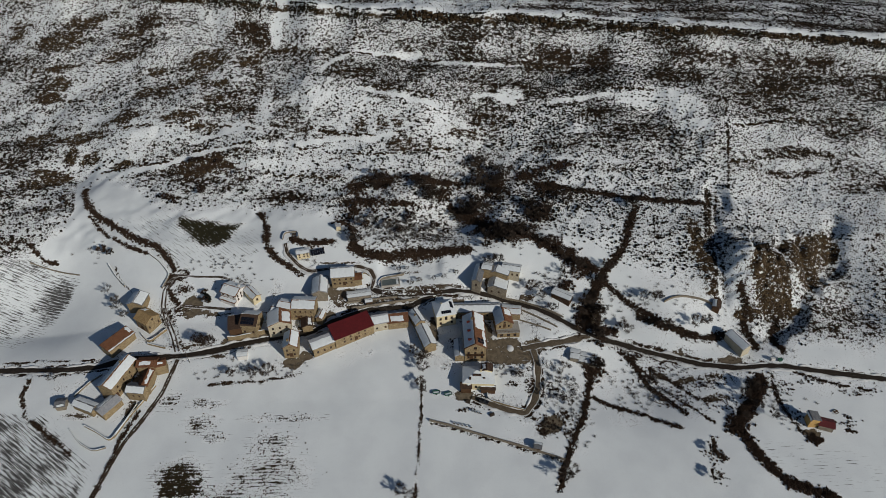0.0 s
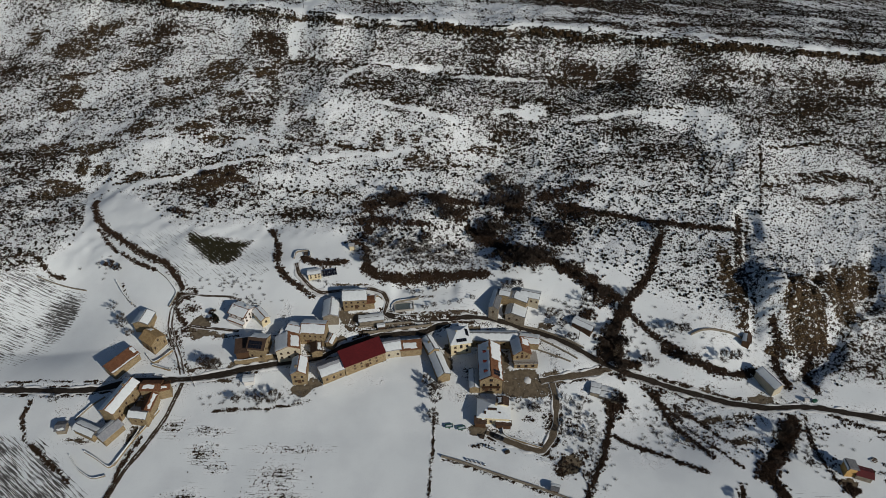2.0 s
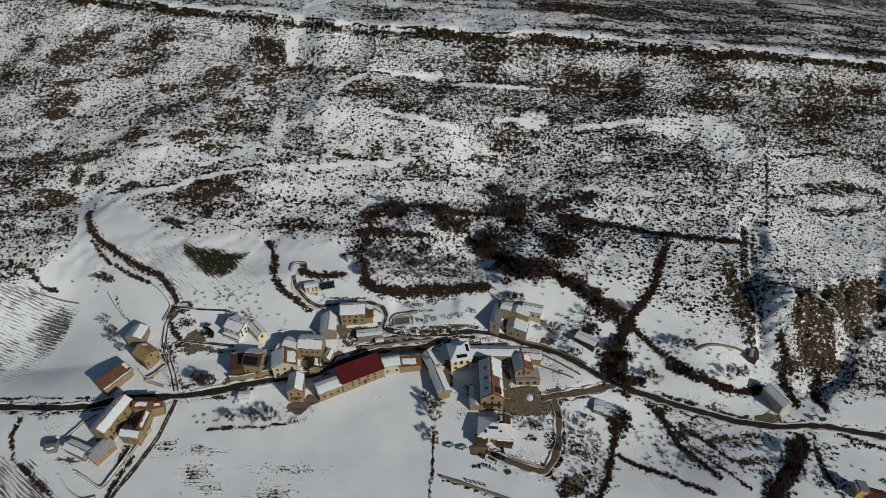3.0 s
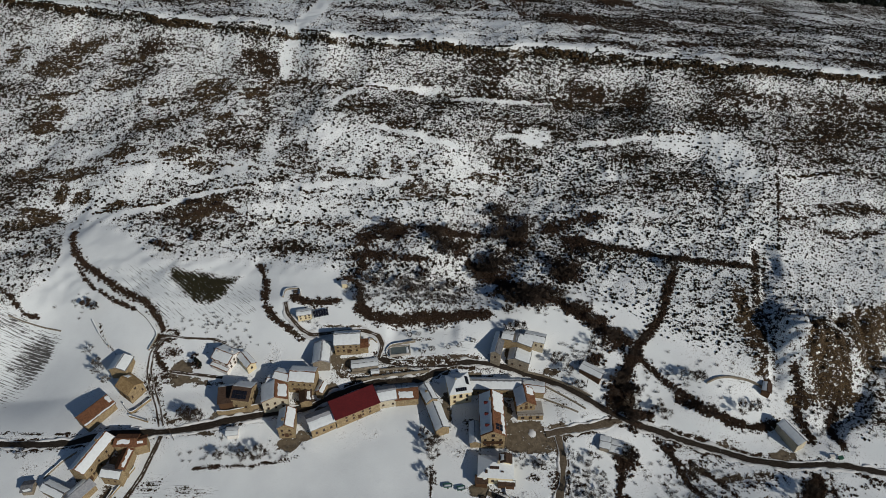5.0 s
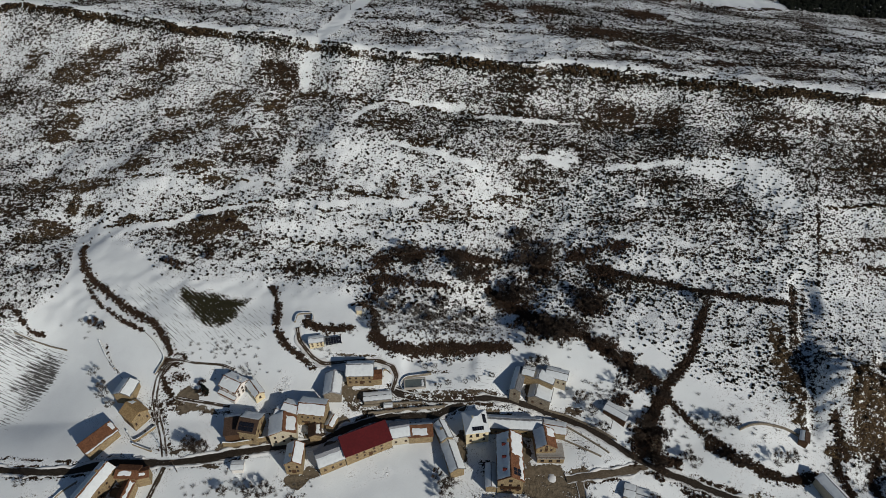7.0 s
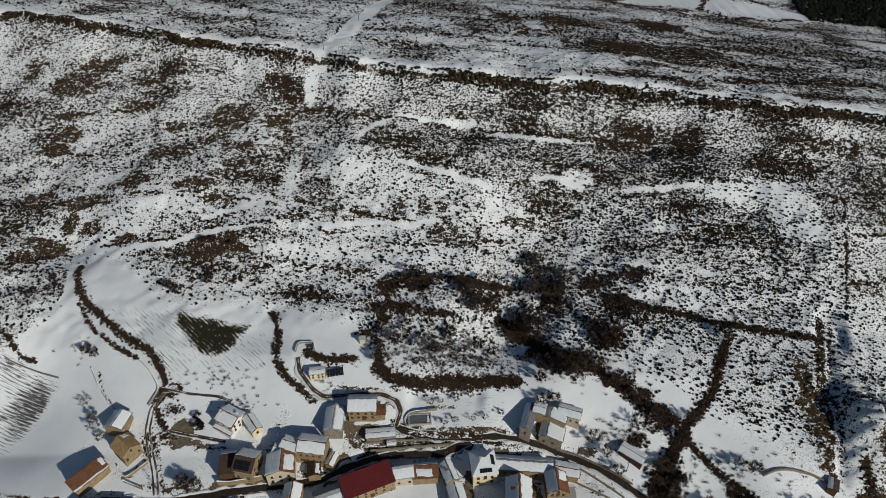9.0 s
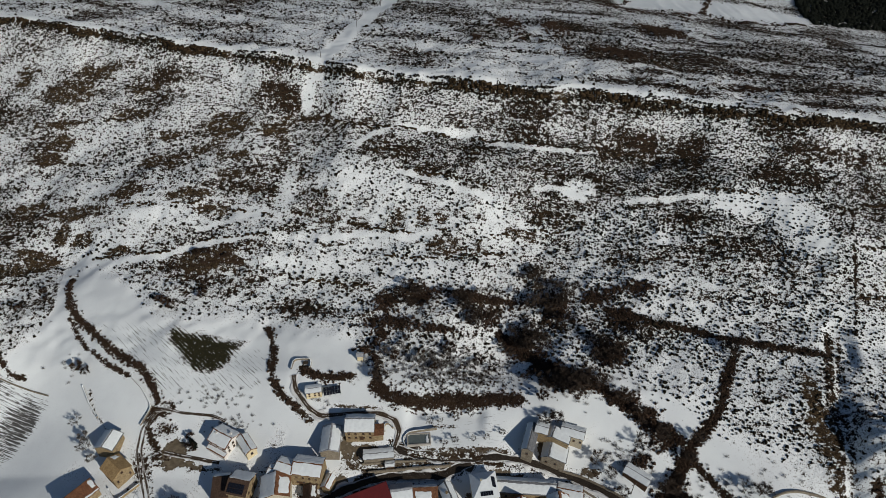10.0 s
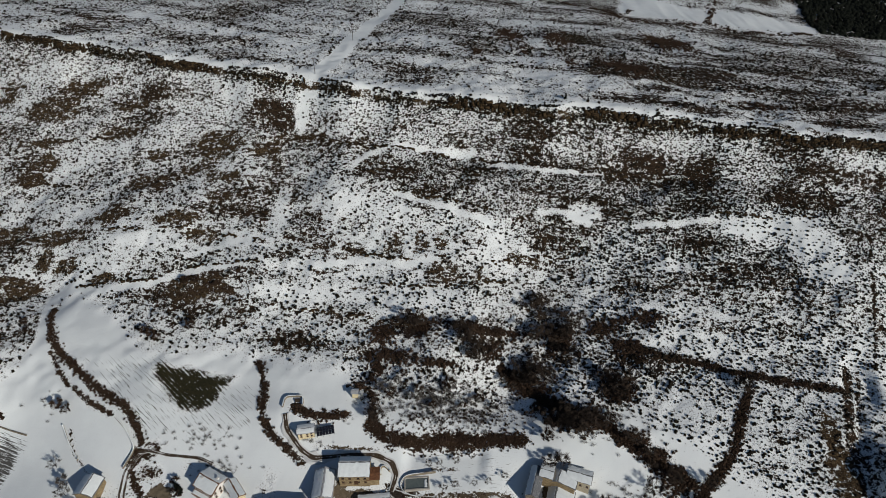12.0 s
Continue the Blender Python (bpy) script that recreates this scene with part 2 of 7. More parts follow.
def way_surface(name, dark, light, snowy):
    """A road's surface: wet tracks, with old snow left between them and along the edges ('across' runs from -1 to 1)."""
    k = Nodes(name, 0.8)
    side = k.math("ABSOLUTE", k.attr("across"))
    fine, mid = k.noise(2.0, 4), k.noise(0.35, 4, 0.6)
    c = k.mix(k.step(fine, 0.3, 0.7), dark, light)
    c = k.mix(k.step(mid, 0.4, 0.7, 0.0, 0.5), c, dark)
    edge = k.math("MULTIPLY", k.step(side, 0.55, 1.0), 0.42)
    strip = k.math("MULTIPLY", k.step(side, 0.22, 0.05), 0.16)
    left = k.math("ADD", k.math("ADD", edge, strip), k.math("ADD", k.math("MULTIPLY", mid, 0.9), k.math("MULTIPLY", fine, 0.35)))
    c = k.mix(k.step(left, 1.16 - snowy, 1.26 - snowy), c, (0.60, 0.60, 0.60))
    k.bump(k.math("ADD", fine, mid), 0.4, 0.08)
    return k.done(c)


ASPHALT = way_surface("wet_asphalt", (0.018, 0.014, 0.011), (0.050, 0.040, 0.031), 0.23)
RUT = way_surface("muddy_ruts", (0.035, 0.025, 0.017), (0.085, 0.064, 0.045), 0.40)
DIRT = way_surface("wet_dirt", (0.080, 0.063, 0.044), (0.155, 0.125, 0.090), 0.18)
BARK = speckled("bark", (0.034, 0.026, 0.020), (0.075, 0.058, 0.045), 2)
TWIG = speckled("twigs", (0.045, 0.034, 0.027), (0.10, 0.078, 0.062), 1, island=True)
TWIG_DARK = speckled("hedge_twigs", (0.024, 0.0155, 0.0105), (0.110, 0.071, 0.049), 1, island=True)
TWIG_GREY = speckled("frosted_twigs", (0.10, 0.09, 0.08), (0.26, 0.25, 0.24), 1, island=True)
SCRUB = speckled("scrub_leaves", (0.006, 0.005, 0.0033), (0.028, 0.0215, 0.0125), 1, island=True)
SCRUB_BROWN = speckled("dry_scrub", (0.024, 0.0135, 0.008), (0.075, 0.045, 0.027), 1, island=True)
FIR_LEAF = speckled("fir_needles", (0.005, 0.007, 0.005), (0.014, 0.017, 0.011), 1, island=True)
ROCK = masonry("cliff_rock", (0.010, 0.007, 0.004), (0.085, 0.056, 0.029), (0.010, 0.007, 0.005), 1.1)
WATER = speckled("pool_cover", (0.10, 0.125, 0.125), (0.14, 0.165, 0.16), 0.3, 0.35, bump=0.05)
CAR_PAINT = speckled("black_car_paint", (0.010, 0.010, 0.012), (0.016, 0.016, 0.019), 0.3, 0.25, bump=0.0)
TYRE = speckled("tyre_rubber", (0.012, 0.012, 0.012), (0.022, 0.022, 0.022), 2)
CONCRETE = speckled("concrete", (0.30, 0.28, 0.25), (0.45, 0.43, 0.39), 1)

# ---- helpers for meshes ----
def solid(name, verts, faces, mat, parent=None, smooth=False):
    me = bpy.data.meshes.new(name)
    me.from_pydata([tuple(map(float, v)) for v in verts], [], faces)
    me.update()
    for m in mat if isinstance(mat, (list, tuple)) else (mat,):
        me.materials.append(m)
    if smooth:
        me.polygons.foreach_set("use_smooth", [True] * len(me.polygons))
    ob = new(name, me)
    ob.parent = parent
    return ob


def part(name, bm, mat, parent, label=""):
    """One mesh object under a thing or under a part."""
    me = bpy.data.meshes.new(name)
    bmesh.ops.recalc_face_normals(bm, faces=bm.faces)
    bm.to_mesh(me)
    bm.free()
    me.materials.append(mat)
    ob = new(name, me)
    ob.parent = parent
    return tagged(ob, label)


def block(bm, x0, x1, y0, y1, z0, z1):
    """A box in bm."""
    v = [bm.verts.new((x, y, z)) for z in (z0, z1) for x, y in ((x0, y0), (x1, y0), (x1, y1), (x0, y1))]
    for f in ((3, 2, 1, 0), (4, 5, 6, 7), (0, 1, 5, 4), (1, 2, 6, 5), (2, 3, 7, 6), (3, 0, 4, 7)):
        bm.faces.new([v[n] for n in f])
    return v


def soup(name, coords, tris, mat):
    """A large mesh of triangles from arrays."""
    me = bpy.data.meshes.new(name)
    me.vertices.add(len(coords))
    me.vertices.foreach_set("co", np.ascontiguousarray(coords, dtype=np.float32).ravel())
    me.loops.add(tris.size)
    me.loops.foreach_set("vertex_index", np.ascontiguousarray(tris, dtype=np.int32).ravel())
    me.polygons.add(len(tris))
    me.polygons.foreach_set("loop_start", np.arange(0, tris.size, tris.shape[1], dtype=np.int32))
    me.update(calc_edges=True)
    me.validate()
    me.materials.append(mat)
    return new(name, me)


def along(points, pace):
    """Points every pace metres on a line through the given ones."""
    p = np.array(points, float)
    s = np.r_[0, np.cumsum(np.hypot(*np.diff(p, axis=0).T))]
    n = max(2, int(s[-1] / pace) + 1)
    at = np.linspace(0, s[-1], n)
    q = np.stack([np.interp(at, s, p[:, 0]), np.interp(at, s, p[:, 1])], 1)
    for _ in range(2):
        q[1:-1] = 0.25 * q[:-2] + 0.5 * q[1:-1] + 0.25 * q[2:]
    return q


def off_line(x, y, points):
    """Distance of points of the plan from a line."""
    best = np.full(np.shape(x), 1e9)
    p = np.array(points, float)
    for a, b in zip(p[:-1], p[1:]):
        d = b - a
        t = np.clip(((x - a[0]) * d[0] + (y - a[1]) * d[1]) / (d @ d), 0, 1)
        best = np.minimum(best, np.hypot(x - a[0] - t * d[0], y - a[1] - t * d[1]))
    return best


def in_patch(x, y, rows, soft=0.35):
    """0 to 1: how far a place lies in one of the oval patches (x, y, reach in x, reach in y)."""
    out = np.zeros(np.shape(x))
    wobble = 0.55 * (grain(x, y, 6, 31) - 0.5) + 0.5 * (grain(x, y, 15, 32) - 0.5)
    for cx, cy, rx, ry in rows:
        r = np.hypot((x - cx) / rx, (y - cy) / ry) + wobble
        out = np.maximum(out, 1 - ease(1 - soft, 1 + soft, r))
    return out


def in_field(x, y, corners, soft=2.0):
    """0 to 1: how far a place lies inside a convex field."""
    p = np.array(corners, float)
    if np.sum(p[:, 0] * np.roll(p[:, 1], -1) - p[:, 1] * np.roll(p[:, 0], -1)) < 0:
        p = p[::-1]
    inner = np.full(np.shape(x), 1e9)
    for a, b in zip(p, np.roll(p, -1, axis=0)):
        d = (b - a) / np.hypot(*(b - a))
        inner = np.minimum(inner, d[0] * (y - a[1]) - d[1] * (x - a[0]))
    return ease(-soft, soft, inner + 3 * (grain(x, y, 5, 33) - 0.5))


# ---- the plan: ways, hedges, fields and patches ----
ROAD_W = ((-260, 15.5), (-187, 17.2), (-172.8, 17.2), (-157.8, 16.8), (-146, 17.7), (-139.4, 19.9), (-131.5, 22), (-117.9, 22.4), (-108.2, 23.1), (-96, 24.9), (-83.9, 27.6),
          (-71.4, 30), (-64.7, 31.3), (-58.1, 32.4), (-54, 33.2), (-49, 36.5), (-44, 39.5), (-36, 43), (-28.8, 45), (-19.2, 46), (-8.5, 46.6), (2.4, 51.8))
ROAD_E = ((-27.5, 55.8), (-22, 53.4), (-9.8, 52.4), (2.4, 53), (12.2, 54.2), (22, 54), (32, 53), (41.6, 50.2), (50.9, 46.3), (59.8, 41.2), (68.5, 35.4), (77.4, 31.2),
          (88.6, 27.8), (101.3, 22.8), (113.6, 18.5), (123.4, 14.5), (137.7, 11.6), (148.7, 11.9), (159.1, 11), (172.7, 8), (240, -4))
LANE_E = ((42.5, 23.8), (45, 24.4), (50.6, 25.7), (62.6, 28.1), (75, 31.6))
LANE_S = ((47.6, 23.2), (48.5, 14.5), (47.1, 4.7), (44.4, -2.7), (40, -8.1), (33, -6.3), (26.1, -3.5), (17.9, 0.1))
TRACK_G = ((-123.0, 63.9), (-117.9, 64.6), (-112.5, 63.5), (-99.3, 62.9), (-93.8, 61.0))
TRACK_H = ((-114.5, 49.1), (-110.5, 48.5), (-101.3, 47.1), (-92.1, 45.6))
DRIVE = ((-27, 55.5), (-25.5, 61), (-27.4, 65), (-33.9, 67.3), (-45.1, 66.6), (-51.3, 65.8), (-57, 65), (-62, 67.6), (-66, 71.5), (-69, 75), (-70.5, 80))
TRACK_W = ((-112.8, 25.2), (-116.6, 33.8), (-121.2, 41.5), (-124.7, 49), (-125.4, 57), (-122.7, 62.9), (-118, 65))
LANE_NW = ((-180, 138.5), (-186, 137), (-189.2, 133), (-188.8, 128.3), (-183.4, 114.3), (-178, 100.2), (-173.2, 84.7), (-170.7, 71.8), (-166, 58), (-158, 44))
BRANCH = ((-182.3, 137.5), (-169.3, 134.8), (-156.1, 137.2), (-144.2, 139.4), (-130.8, 142.6), (-117.4, 145.5), (-103.9, 147.4))
MEADOW = ((-183.5, 130.6), (-165.7, 123), (-149.9, 113.6), (-140.9, 104.4), (-158.8, 100.9), (-172.9, 112.3))
SWATH = ((-86, 239), (-78.3, 273.2), (-73.4, 342.6), (-67.8, 449), (-62, 560))
FAR_ROAD = ((-60, 505), (84.9, 479), (118.1, 471.7), (185.1, 457.9), (249.2, 443.5), (290.8, 435.5), (318.1, 429.4), (480, 395))
SMOOTH = ((132, 171, 26, 6), (154, 164, 12, 9), (156, 151, 9, 5), (52, 179, 8, 4), (-91, 229, 3, 6), (-93, 175, 4, 14), (-94, 158, 6, 5), (-73, 148, 16, 4),
          (-50, 148, 10, 3), (-64, 178, 14, 5), (-42, 175, 13, 4), (-46, 162, 2, 7), (-29, 161, 2, 7), (11, 163, 4, 5), (92, 155, 14, 3), (78, 119, 10, 2),
          (98, 116, 18, 2), (-154, 159, 17, 3), (-107, 161, 11, 4), (-198, 178, 16, 5), (-192, 218, 14, 4), (-68, 135, 23, 3), (3, 173, 11, 2))
BARE_WEST = ((-233, 244, 15, 8), (-221, 256, 17, 4), (-267, 255, 7, 8), (-190, 242, 12, 3), (-190, 227, 14, 4), (-233, 222, 13, 3), (-228, 211, 9, 5),
             (-234, 201, 14, 4), (-165, 211, 11, 4), (-132, 215, 16, 8), (-106, 211, 9, 5), (-143, 202, 8, 4), (-124, 196, 12, 4), (-174, 174, 14, 7),
             (-141, 170, 12, 4), (-164, 193, 13, 5), (-126, 184, 10, 4), (-126, 162, 10, 3), (-227, 170, 8, 5), (-200, 163, 13, 4), (-207, 139, 11, 4),
             (-122, 136, 12, 5), (-91, 218, 15, 2))
BARE_MID = ((-63, 212, 9, 2), (-18, 207, 17, 2), (-3, 192, 6, 10), (-20, 186, 11, 4), (-70, 158, 12, 3), (-56, 157, 8, 4), (-37, 159, 5, 6), (-24, 161, 5, 6),
            (-15, 162, 4, 5), (-48, 149, 5, 2), (-12, 148, 10, 6), (4, 148, 5, 3), (-49, 199, 7, 7), (-49, 139, 10, 1), (-57, 127, 15, 1), (43, 166, 16, 4),
            (24, 159, 13, 3), (-27, 121, 15, 6), (4, 117, 12, 5), (29, 140, 6, 8))
BARE_EAST = ((24, 206, 25, 7), (60, 205, 23, 11), (38, 186, 16, 10), (45, 163, 16, 11), (85, 196, 26, 12), (105, 194, 15, 11), (81, 169, 14, 4),
             (116, 152, 19, 5), (132, 147, 14, 4), (118, 125, 16, 5), (144, 122, 16, 4), (70, 132, 13, 5), (148, 201, 25, 6), (182, 196, 13, 8), (29, 190, 14, 6),
             (95, 179, 17, 4), (-2, 221, 57, 2), (176, 172, 6, 7))
BARE_SOIL = tuple((x, y, 1.3 * rx, 1.25 * ry) for x, y, rx, ry in BARE_WEST)
BARE_ROWS = ((207, 170, 34, 5), (218, 153, 30, 2), (208, 133, 29, 6), (208, 121, 32, 3), (172, 129, 6, 6), (245, 185, 24, 2))
BADLAND = ((137, 70, 5, 20), (166, 56, 15, 19), (187, 64, 15, 17), (171, 42, 13, 5), (203, 76, 6, 8), (152, 40, 8, 5))
GULLIES = (((157, 110), (155.3, 104), (151, 92), (146, 74), (143.5, 56), (142.5, 47)), ((212, 86), (205, 72), (190, 56), (174, 39.5), (160, 28)))
BARE_FAR = ((-28, 395, 45, 43), (67, 368, 51, 36), (79, 305, 21, 32), (104, 270, 18, 13), (1, 316, 24, 30), (-167, 377, 21, 44), (138, 241, 25, 7), (234, 363, 54, 52), (375, 590, 70, 70), (144, 213, 6, 6))
CROP = ((-128.1, 97.4), (-117, 97.4), (-95.7, 95.2), (-101.7, 82.4), (-112.7, 79.6), (-122.1, 88.8))
ROCKY = ((-191, 149, 8, 5), (-202, 151, 6, 6), (-169, 142, 8, 2.5), (-205, 134, 6, 4), (-216, 129, 8, 4), (-214, 141, 7, 3))
WOODS = ((-33, 107, 11, 4), (-12, 104, 12, 2), (2, 122, 15, 3), (14, 123, 14, 2), (-38, 101, 4, 3), (-43, 94, 4, 2), (56, 127, 7, 5), (66, 117, 7, 4), (63, 99, 3, 7), (72, 131, 12, 3), (38, 121, 7, 10),
         (57, 96, 5, 6), (42, 83, 10, 5), (25, 101, 8, 5), (31, 90, 6, 4), (9, 113, 4, 5), (-37, 118, 7, 5), (-22, 120, 7, 5), (71, 71, 6, 4), (62, 77, 7, 4), (76, 63, 6, 5), (73.7, 15.5, 4.5, 6), (73.7, 41.3, 4.5, 7), (79, 45, 4, 7), (74, 16, 5, 4), (80, 30, 3, 4), (93, 21, 4, 2), (67, 56, 4, 3))
BACK_WOODS = ((78, 290, 12, 17), (90, 280, 9, 15), (53, 287, 5, 7), (28, 310, 4, 9), (-1, 298, 4, 12), (20, 357, 10, 24), (51, 348, 10, 23), (132, 380, 18, 33), (145, 240, 15, 6), (149, 266, 5, 5))
CLUMPS = ((-117, 57, 5, 3), (-117, 47, 5, 4), (36, 6, 3, 2), (48, -10, 2, 2), (47, -17, 3, 2), (14, -6, 4, 1), (57, -18, 2, 2), (55, 4, 3, 1), (57, -9, 2, 2), (43, 6, 2, 4))
# open scrub between the lanes and round the stream wood
BRAKES = ((-33, 122, 11, 7), (-13, 122, 12, 7), (5, 117, 10, 8), (-26, 105, 15, 4), (-7, 104, 12, 3), (10, 127, 8, 6), (-15, 81, 18, 4), (5, 84, 16, 5), (30, 131, 9, 10), (5, 96, 12, 4), (61, 98, 10, 11), (41, 84, 13, 7), (54, 97, 10, 7), (22, 112, 9, 7), (39, 121, 9, 6), (-12, 113, 15, 6),
          (105, 15, 11, 3), (119, 5, 12, 4), (125, -6, 8, 4), (107, -3, 11, 3), (96, 10, 8, 2), (122, 15, 15, 1), (129, 7, 7, 3), (112, -29, 4, 5), (113, -38, 4, 3), (165, 3, 14, 2), (184, -3, 12, 2), (154, 1, 5, 4), (154, -14, 4, 4),
          (49, -14, 5, 5), (57, -11, 5, 5), (172, -17, 8, 2))
STUBBLE_W = ((-260, 80), (-195.6, 79), (-172, 67), (-166, 55), (-184, 38), (-190, 24), (-260, 22))
STUBBLE_S = ((-230, 0), (-173.7, -6), (-160, -6), (-134.3, -28.8), (-130, -60), (-230, -60))
DARK_SPOTS = ((-96, -36, 9, 9), (-111, 1, 5, 4), (-95, -1, 7, 2), (-94, -10, 6, 4), (-64, -19, 9, 6), (-64, -32, 12, 8), (-80, -40, 14, 4), (-88, -16, 5, 2), (-60, -8, 14, 2))
TRACK_F = ((-111.5, 21), (-112.5, 14), (-114, 5), (-118, -6.5), (-123, -18), (-125.5, -28), (-128, -42))
# thickets and hedges: line, half width, shrubs to the square metre, height
THICKETS = (
    (((-185.7, 126.6), (-182, 117), (-176.9, 109), (-169.6, 101.8), (-160.5, 95.6), (-151.4, 89.1), (-142.2, 84.3), (-132.9, 79.2), (-127.5, 73.6), (-122.4, 67)), 2.4, 0.55, 1.9),
    (((-174.7, 102.9), (-167.9, 94.9), (-159.9, 88), (-148.5, 81.6), (-138.2, 76.9)), 1.5, 0.45, 1.5),
    (((-202, 87), (-196.9, 83.5), (-190.1, 77.7), (-183.9, 77)), 1.5, 0.6, 1.3),
    (((-86.6, 103.4), (-82, 92.8), (-79, 78.2), (-74.3, 72.1), (-66.9, 67.5), (-60.8, 63.1)), 2.2, 0.5, 2.2),
    (((-37, 78), (-32, 74.5), (-26, 72.6), (-15, 73.2), (0, 73.8), (13, 75.5), (21, 76)), 4.2, 1.1, 1.6),
    (((-38.5, 91), (-37, 85), (-36, 78)), 2.2, 0.6, 1.8),
    (((13, 108), (23.1, 98.5), (37.6, 87.9), (54, 80.2), (67.9, 71.5), (83.1, 62.9)), 3.6, 0.5, 2.4),
    (((110.5, 99.3), (104.8, 87.6), (99.4, 74.8), (94.1, 69.1), (84, 59.2), (76.5, 45.9), (72.2, 36.3)), 2.8, 0.6, 2.2),
    (((70, 31), (74, 40), (80, 50), (86, 58)), 3.0, 0.4, 2.4),
    (((86, 56), (96.2, 45.8), (106.2, 37.6), (114.1, 31.6), (120.5, 29.5), (129.3, 26.7), (137, 28.5)), 2.4, 0.55, 1.6),
    (((60, 120), (67.8, 116.9), (79.8, 113.1), (94.5, 110.8), (107.2, 107.3), (119.9, 104.9), (132.7, 103.3), (148, 101)), 2.6, 0.8, 1.5),
    (((176.4, 166.8), (171.5, 141.2), (163.9, 111.3)), 1.0, 0.5, 1.2),
    (((-67.7, 82.9), (-58.1, 79.4), (-46, 81)), 2.8, 0.5, 1.8),
    (((-127, -42), (-126, -30), (-124.8, -16), (-121, -4)), 1.4, 0.5, 1.5),
    (((-126.5, 133.2), (-117.4, 137), (-106.5, 134.9)), 3.2, 0.35, 1.6),
    (((-3, 12), (-4, -4), (-5, -24), (-7, -44)), 0.7, 0.45, 1.2),
    (((-187, 21.4), (-172, 22.5), (-158, 21.4), (-142, 21.2)), 0.7, 0.5, 0.7),
    (((-172, 12), (-172, 4), (-166, -6), (-156, -13), (-146, -20), (-142, -23)), 1.3, 0.45, 1.4),
    (((150, 50), (152, 42), (148, 34), (150, 22)), 2.6, 0.5, 1.8),
    (((99.3, 39.3), (108.4, 33.8), (117.5, 28.2), (127.7, 27.0), (139.6, 30.4)), 2.0, 0.7, 1.6),
    (((74.7, 20.2), (69.8, 5.2), (65.2, -8.3), (59.0, -19.0), (52.6, -32.1), (49.4, -41)), 1.9, 0.7, 1.8),
    (((70.4, 0.6), (79.5, -4.2), (91, -8.4), (96, -11)), 1.6, 0.8, 1.5),
    (((74, 29.3), (90, 26.4), (106, 18.0)), 0.9, 0.7, 0.9),
    (((93.7, -10.8), (99, -13), (104.7, -15.7)), 1.3, 0.9, 1.4),
    (((88.5, 24.3), (94.0, 16.8), (97.2, 6.5), (103.4, -0.8), (108.6, -9.1)), 1.7, 0.75, 1.5),
    (((93.2, 20), (100.7, 8.5), (109.4, -3.2), (118.8, -14.1)), 1.0, 0.6, 0.8),
    (((99.9, 15.4), (109.1, 7.4), (115.0, -0.9), (121.3, -3.7)), 1.8, 0.6, 1.0),
    (((145.8, 6.1), (141, -1), (133.0, -10.1), (125.3, -17.8)), 4.6, 0.75, 2.4),
    (((128.7, -19.8), (131.4, -27.9), (134.3, -35.0), (138.1, -39.7), (145.4, -43.3), (154.5, -47.4)), 3.2, 0.8, 2.2),
    (((151.3, 7.5), (149.5, -0.5), (149.8, -8.5), (152.6, -18.6), (155.1, -23.5)), 1.3, 0.5, 1.3),
    (((115.5, -21.8), (114.6, -27.2), (117.7, -30.2)), 2.2, 0.7, 1.6),
    (((161.5, 8.4), (169.6, 4.1), (178.3, 1.3), (191.2, -2.3)), 1.0, 0.7, 1.1),
    (((72.1, 43.0), (76.4, 36.4), (82.7, 33.8), (87.8, 33.2)), 3.0, 0.6, 2.2),
    (((168.9, 41.0), (160.5, 30.2), (160.6, 18.4)), 2.2, 0.6, 1.6),
    (((94.7, 28.2), (103.0, 24.9), (111.1, 21.6)), 1.4, 0.6, 1.0),
    (((47.1, -12.3), (45.2, -17.3)), 2.2, 0.9, 0.8),
    (((155.5, -23.2), (158.5, -23.6)), 3.0, 1.0, 2.2),
    (((173.9, -13.9), (176.4, -15.0)), 1.3, 0.8, 1.2),
    (((171.7, -20.0), (175.4, -20.5)), 1.3, 0.8, 1.2),
    (((-124.5, 61.5), (-123.5, 57), (-121, 53), (-118, 50)), 1.6, 0.8, 1.3),
    (((-121.5, 46.7), (-116.5, 36.7), (-110.1, 27.1), (-103.3, 23.9), (-91.2, 23.5)), 0.45, 0.9, 0.7),
    (((-104.9, 52.0), (-103.0, 50.4)), 1.4, 0.9, 1.2),
    (((-153.3, 71.6), (-148.2, 63.1), (-141.0, 57.0)), 0.6, 0.9, 0.8),
    (((-94.6, 8.1), (-81.0, 8.9), (-65.3, 10.4), (-56.4, 12.9)), 1.0, 0.9, 0.8),
    # shrub row added along the field wall for its dark, shadowed strip
    (((-0.5, -11.5), (8.8, -14.1), (20.2, -18.2), (35.9, -23.5), (53.2, -30)), 0.6, 0.8, 0.8),
)
YARDS = ((34, 22.5, 9, 6.5), (37, 24.5, 7, 5), (27, 31, 2.5, 8), (47, 25, 6, 3), (2, 36, 2.5, 7), (-76, 31, 9, 2.4), (-56, 34, 5, 3), (-46, 41, 3, 4), (-88, 29, 5, 2.5), (-37, 53.5, 9, 2.2), (-45, 54, 2.5, 4),
         (-60, 18.5, 4, 2.6), (-126, 9, 2.5, 6), (-111, 47, 5, 6), (15, 1, 5, 2.4), (51, -13, 4, 4), (136, 16, 6, 2), (157, -21, 4, 2), (77, 39, 5, 5), (48, 27, 4, 2), (14, 47, 8, 3), (41, 21, 5, 4), (30, 57, 2, 4), (-103, 44.5, 7, 1.6), (-56, 21, 5, 2), (-43, 36, 5, 2), (-48, 33, 3, 2))
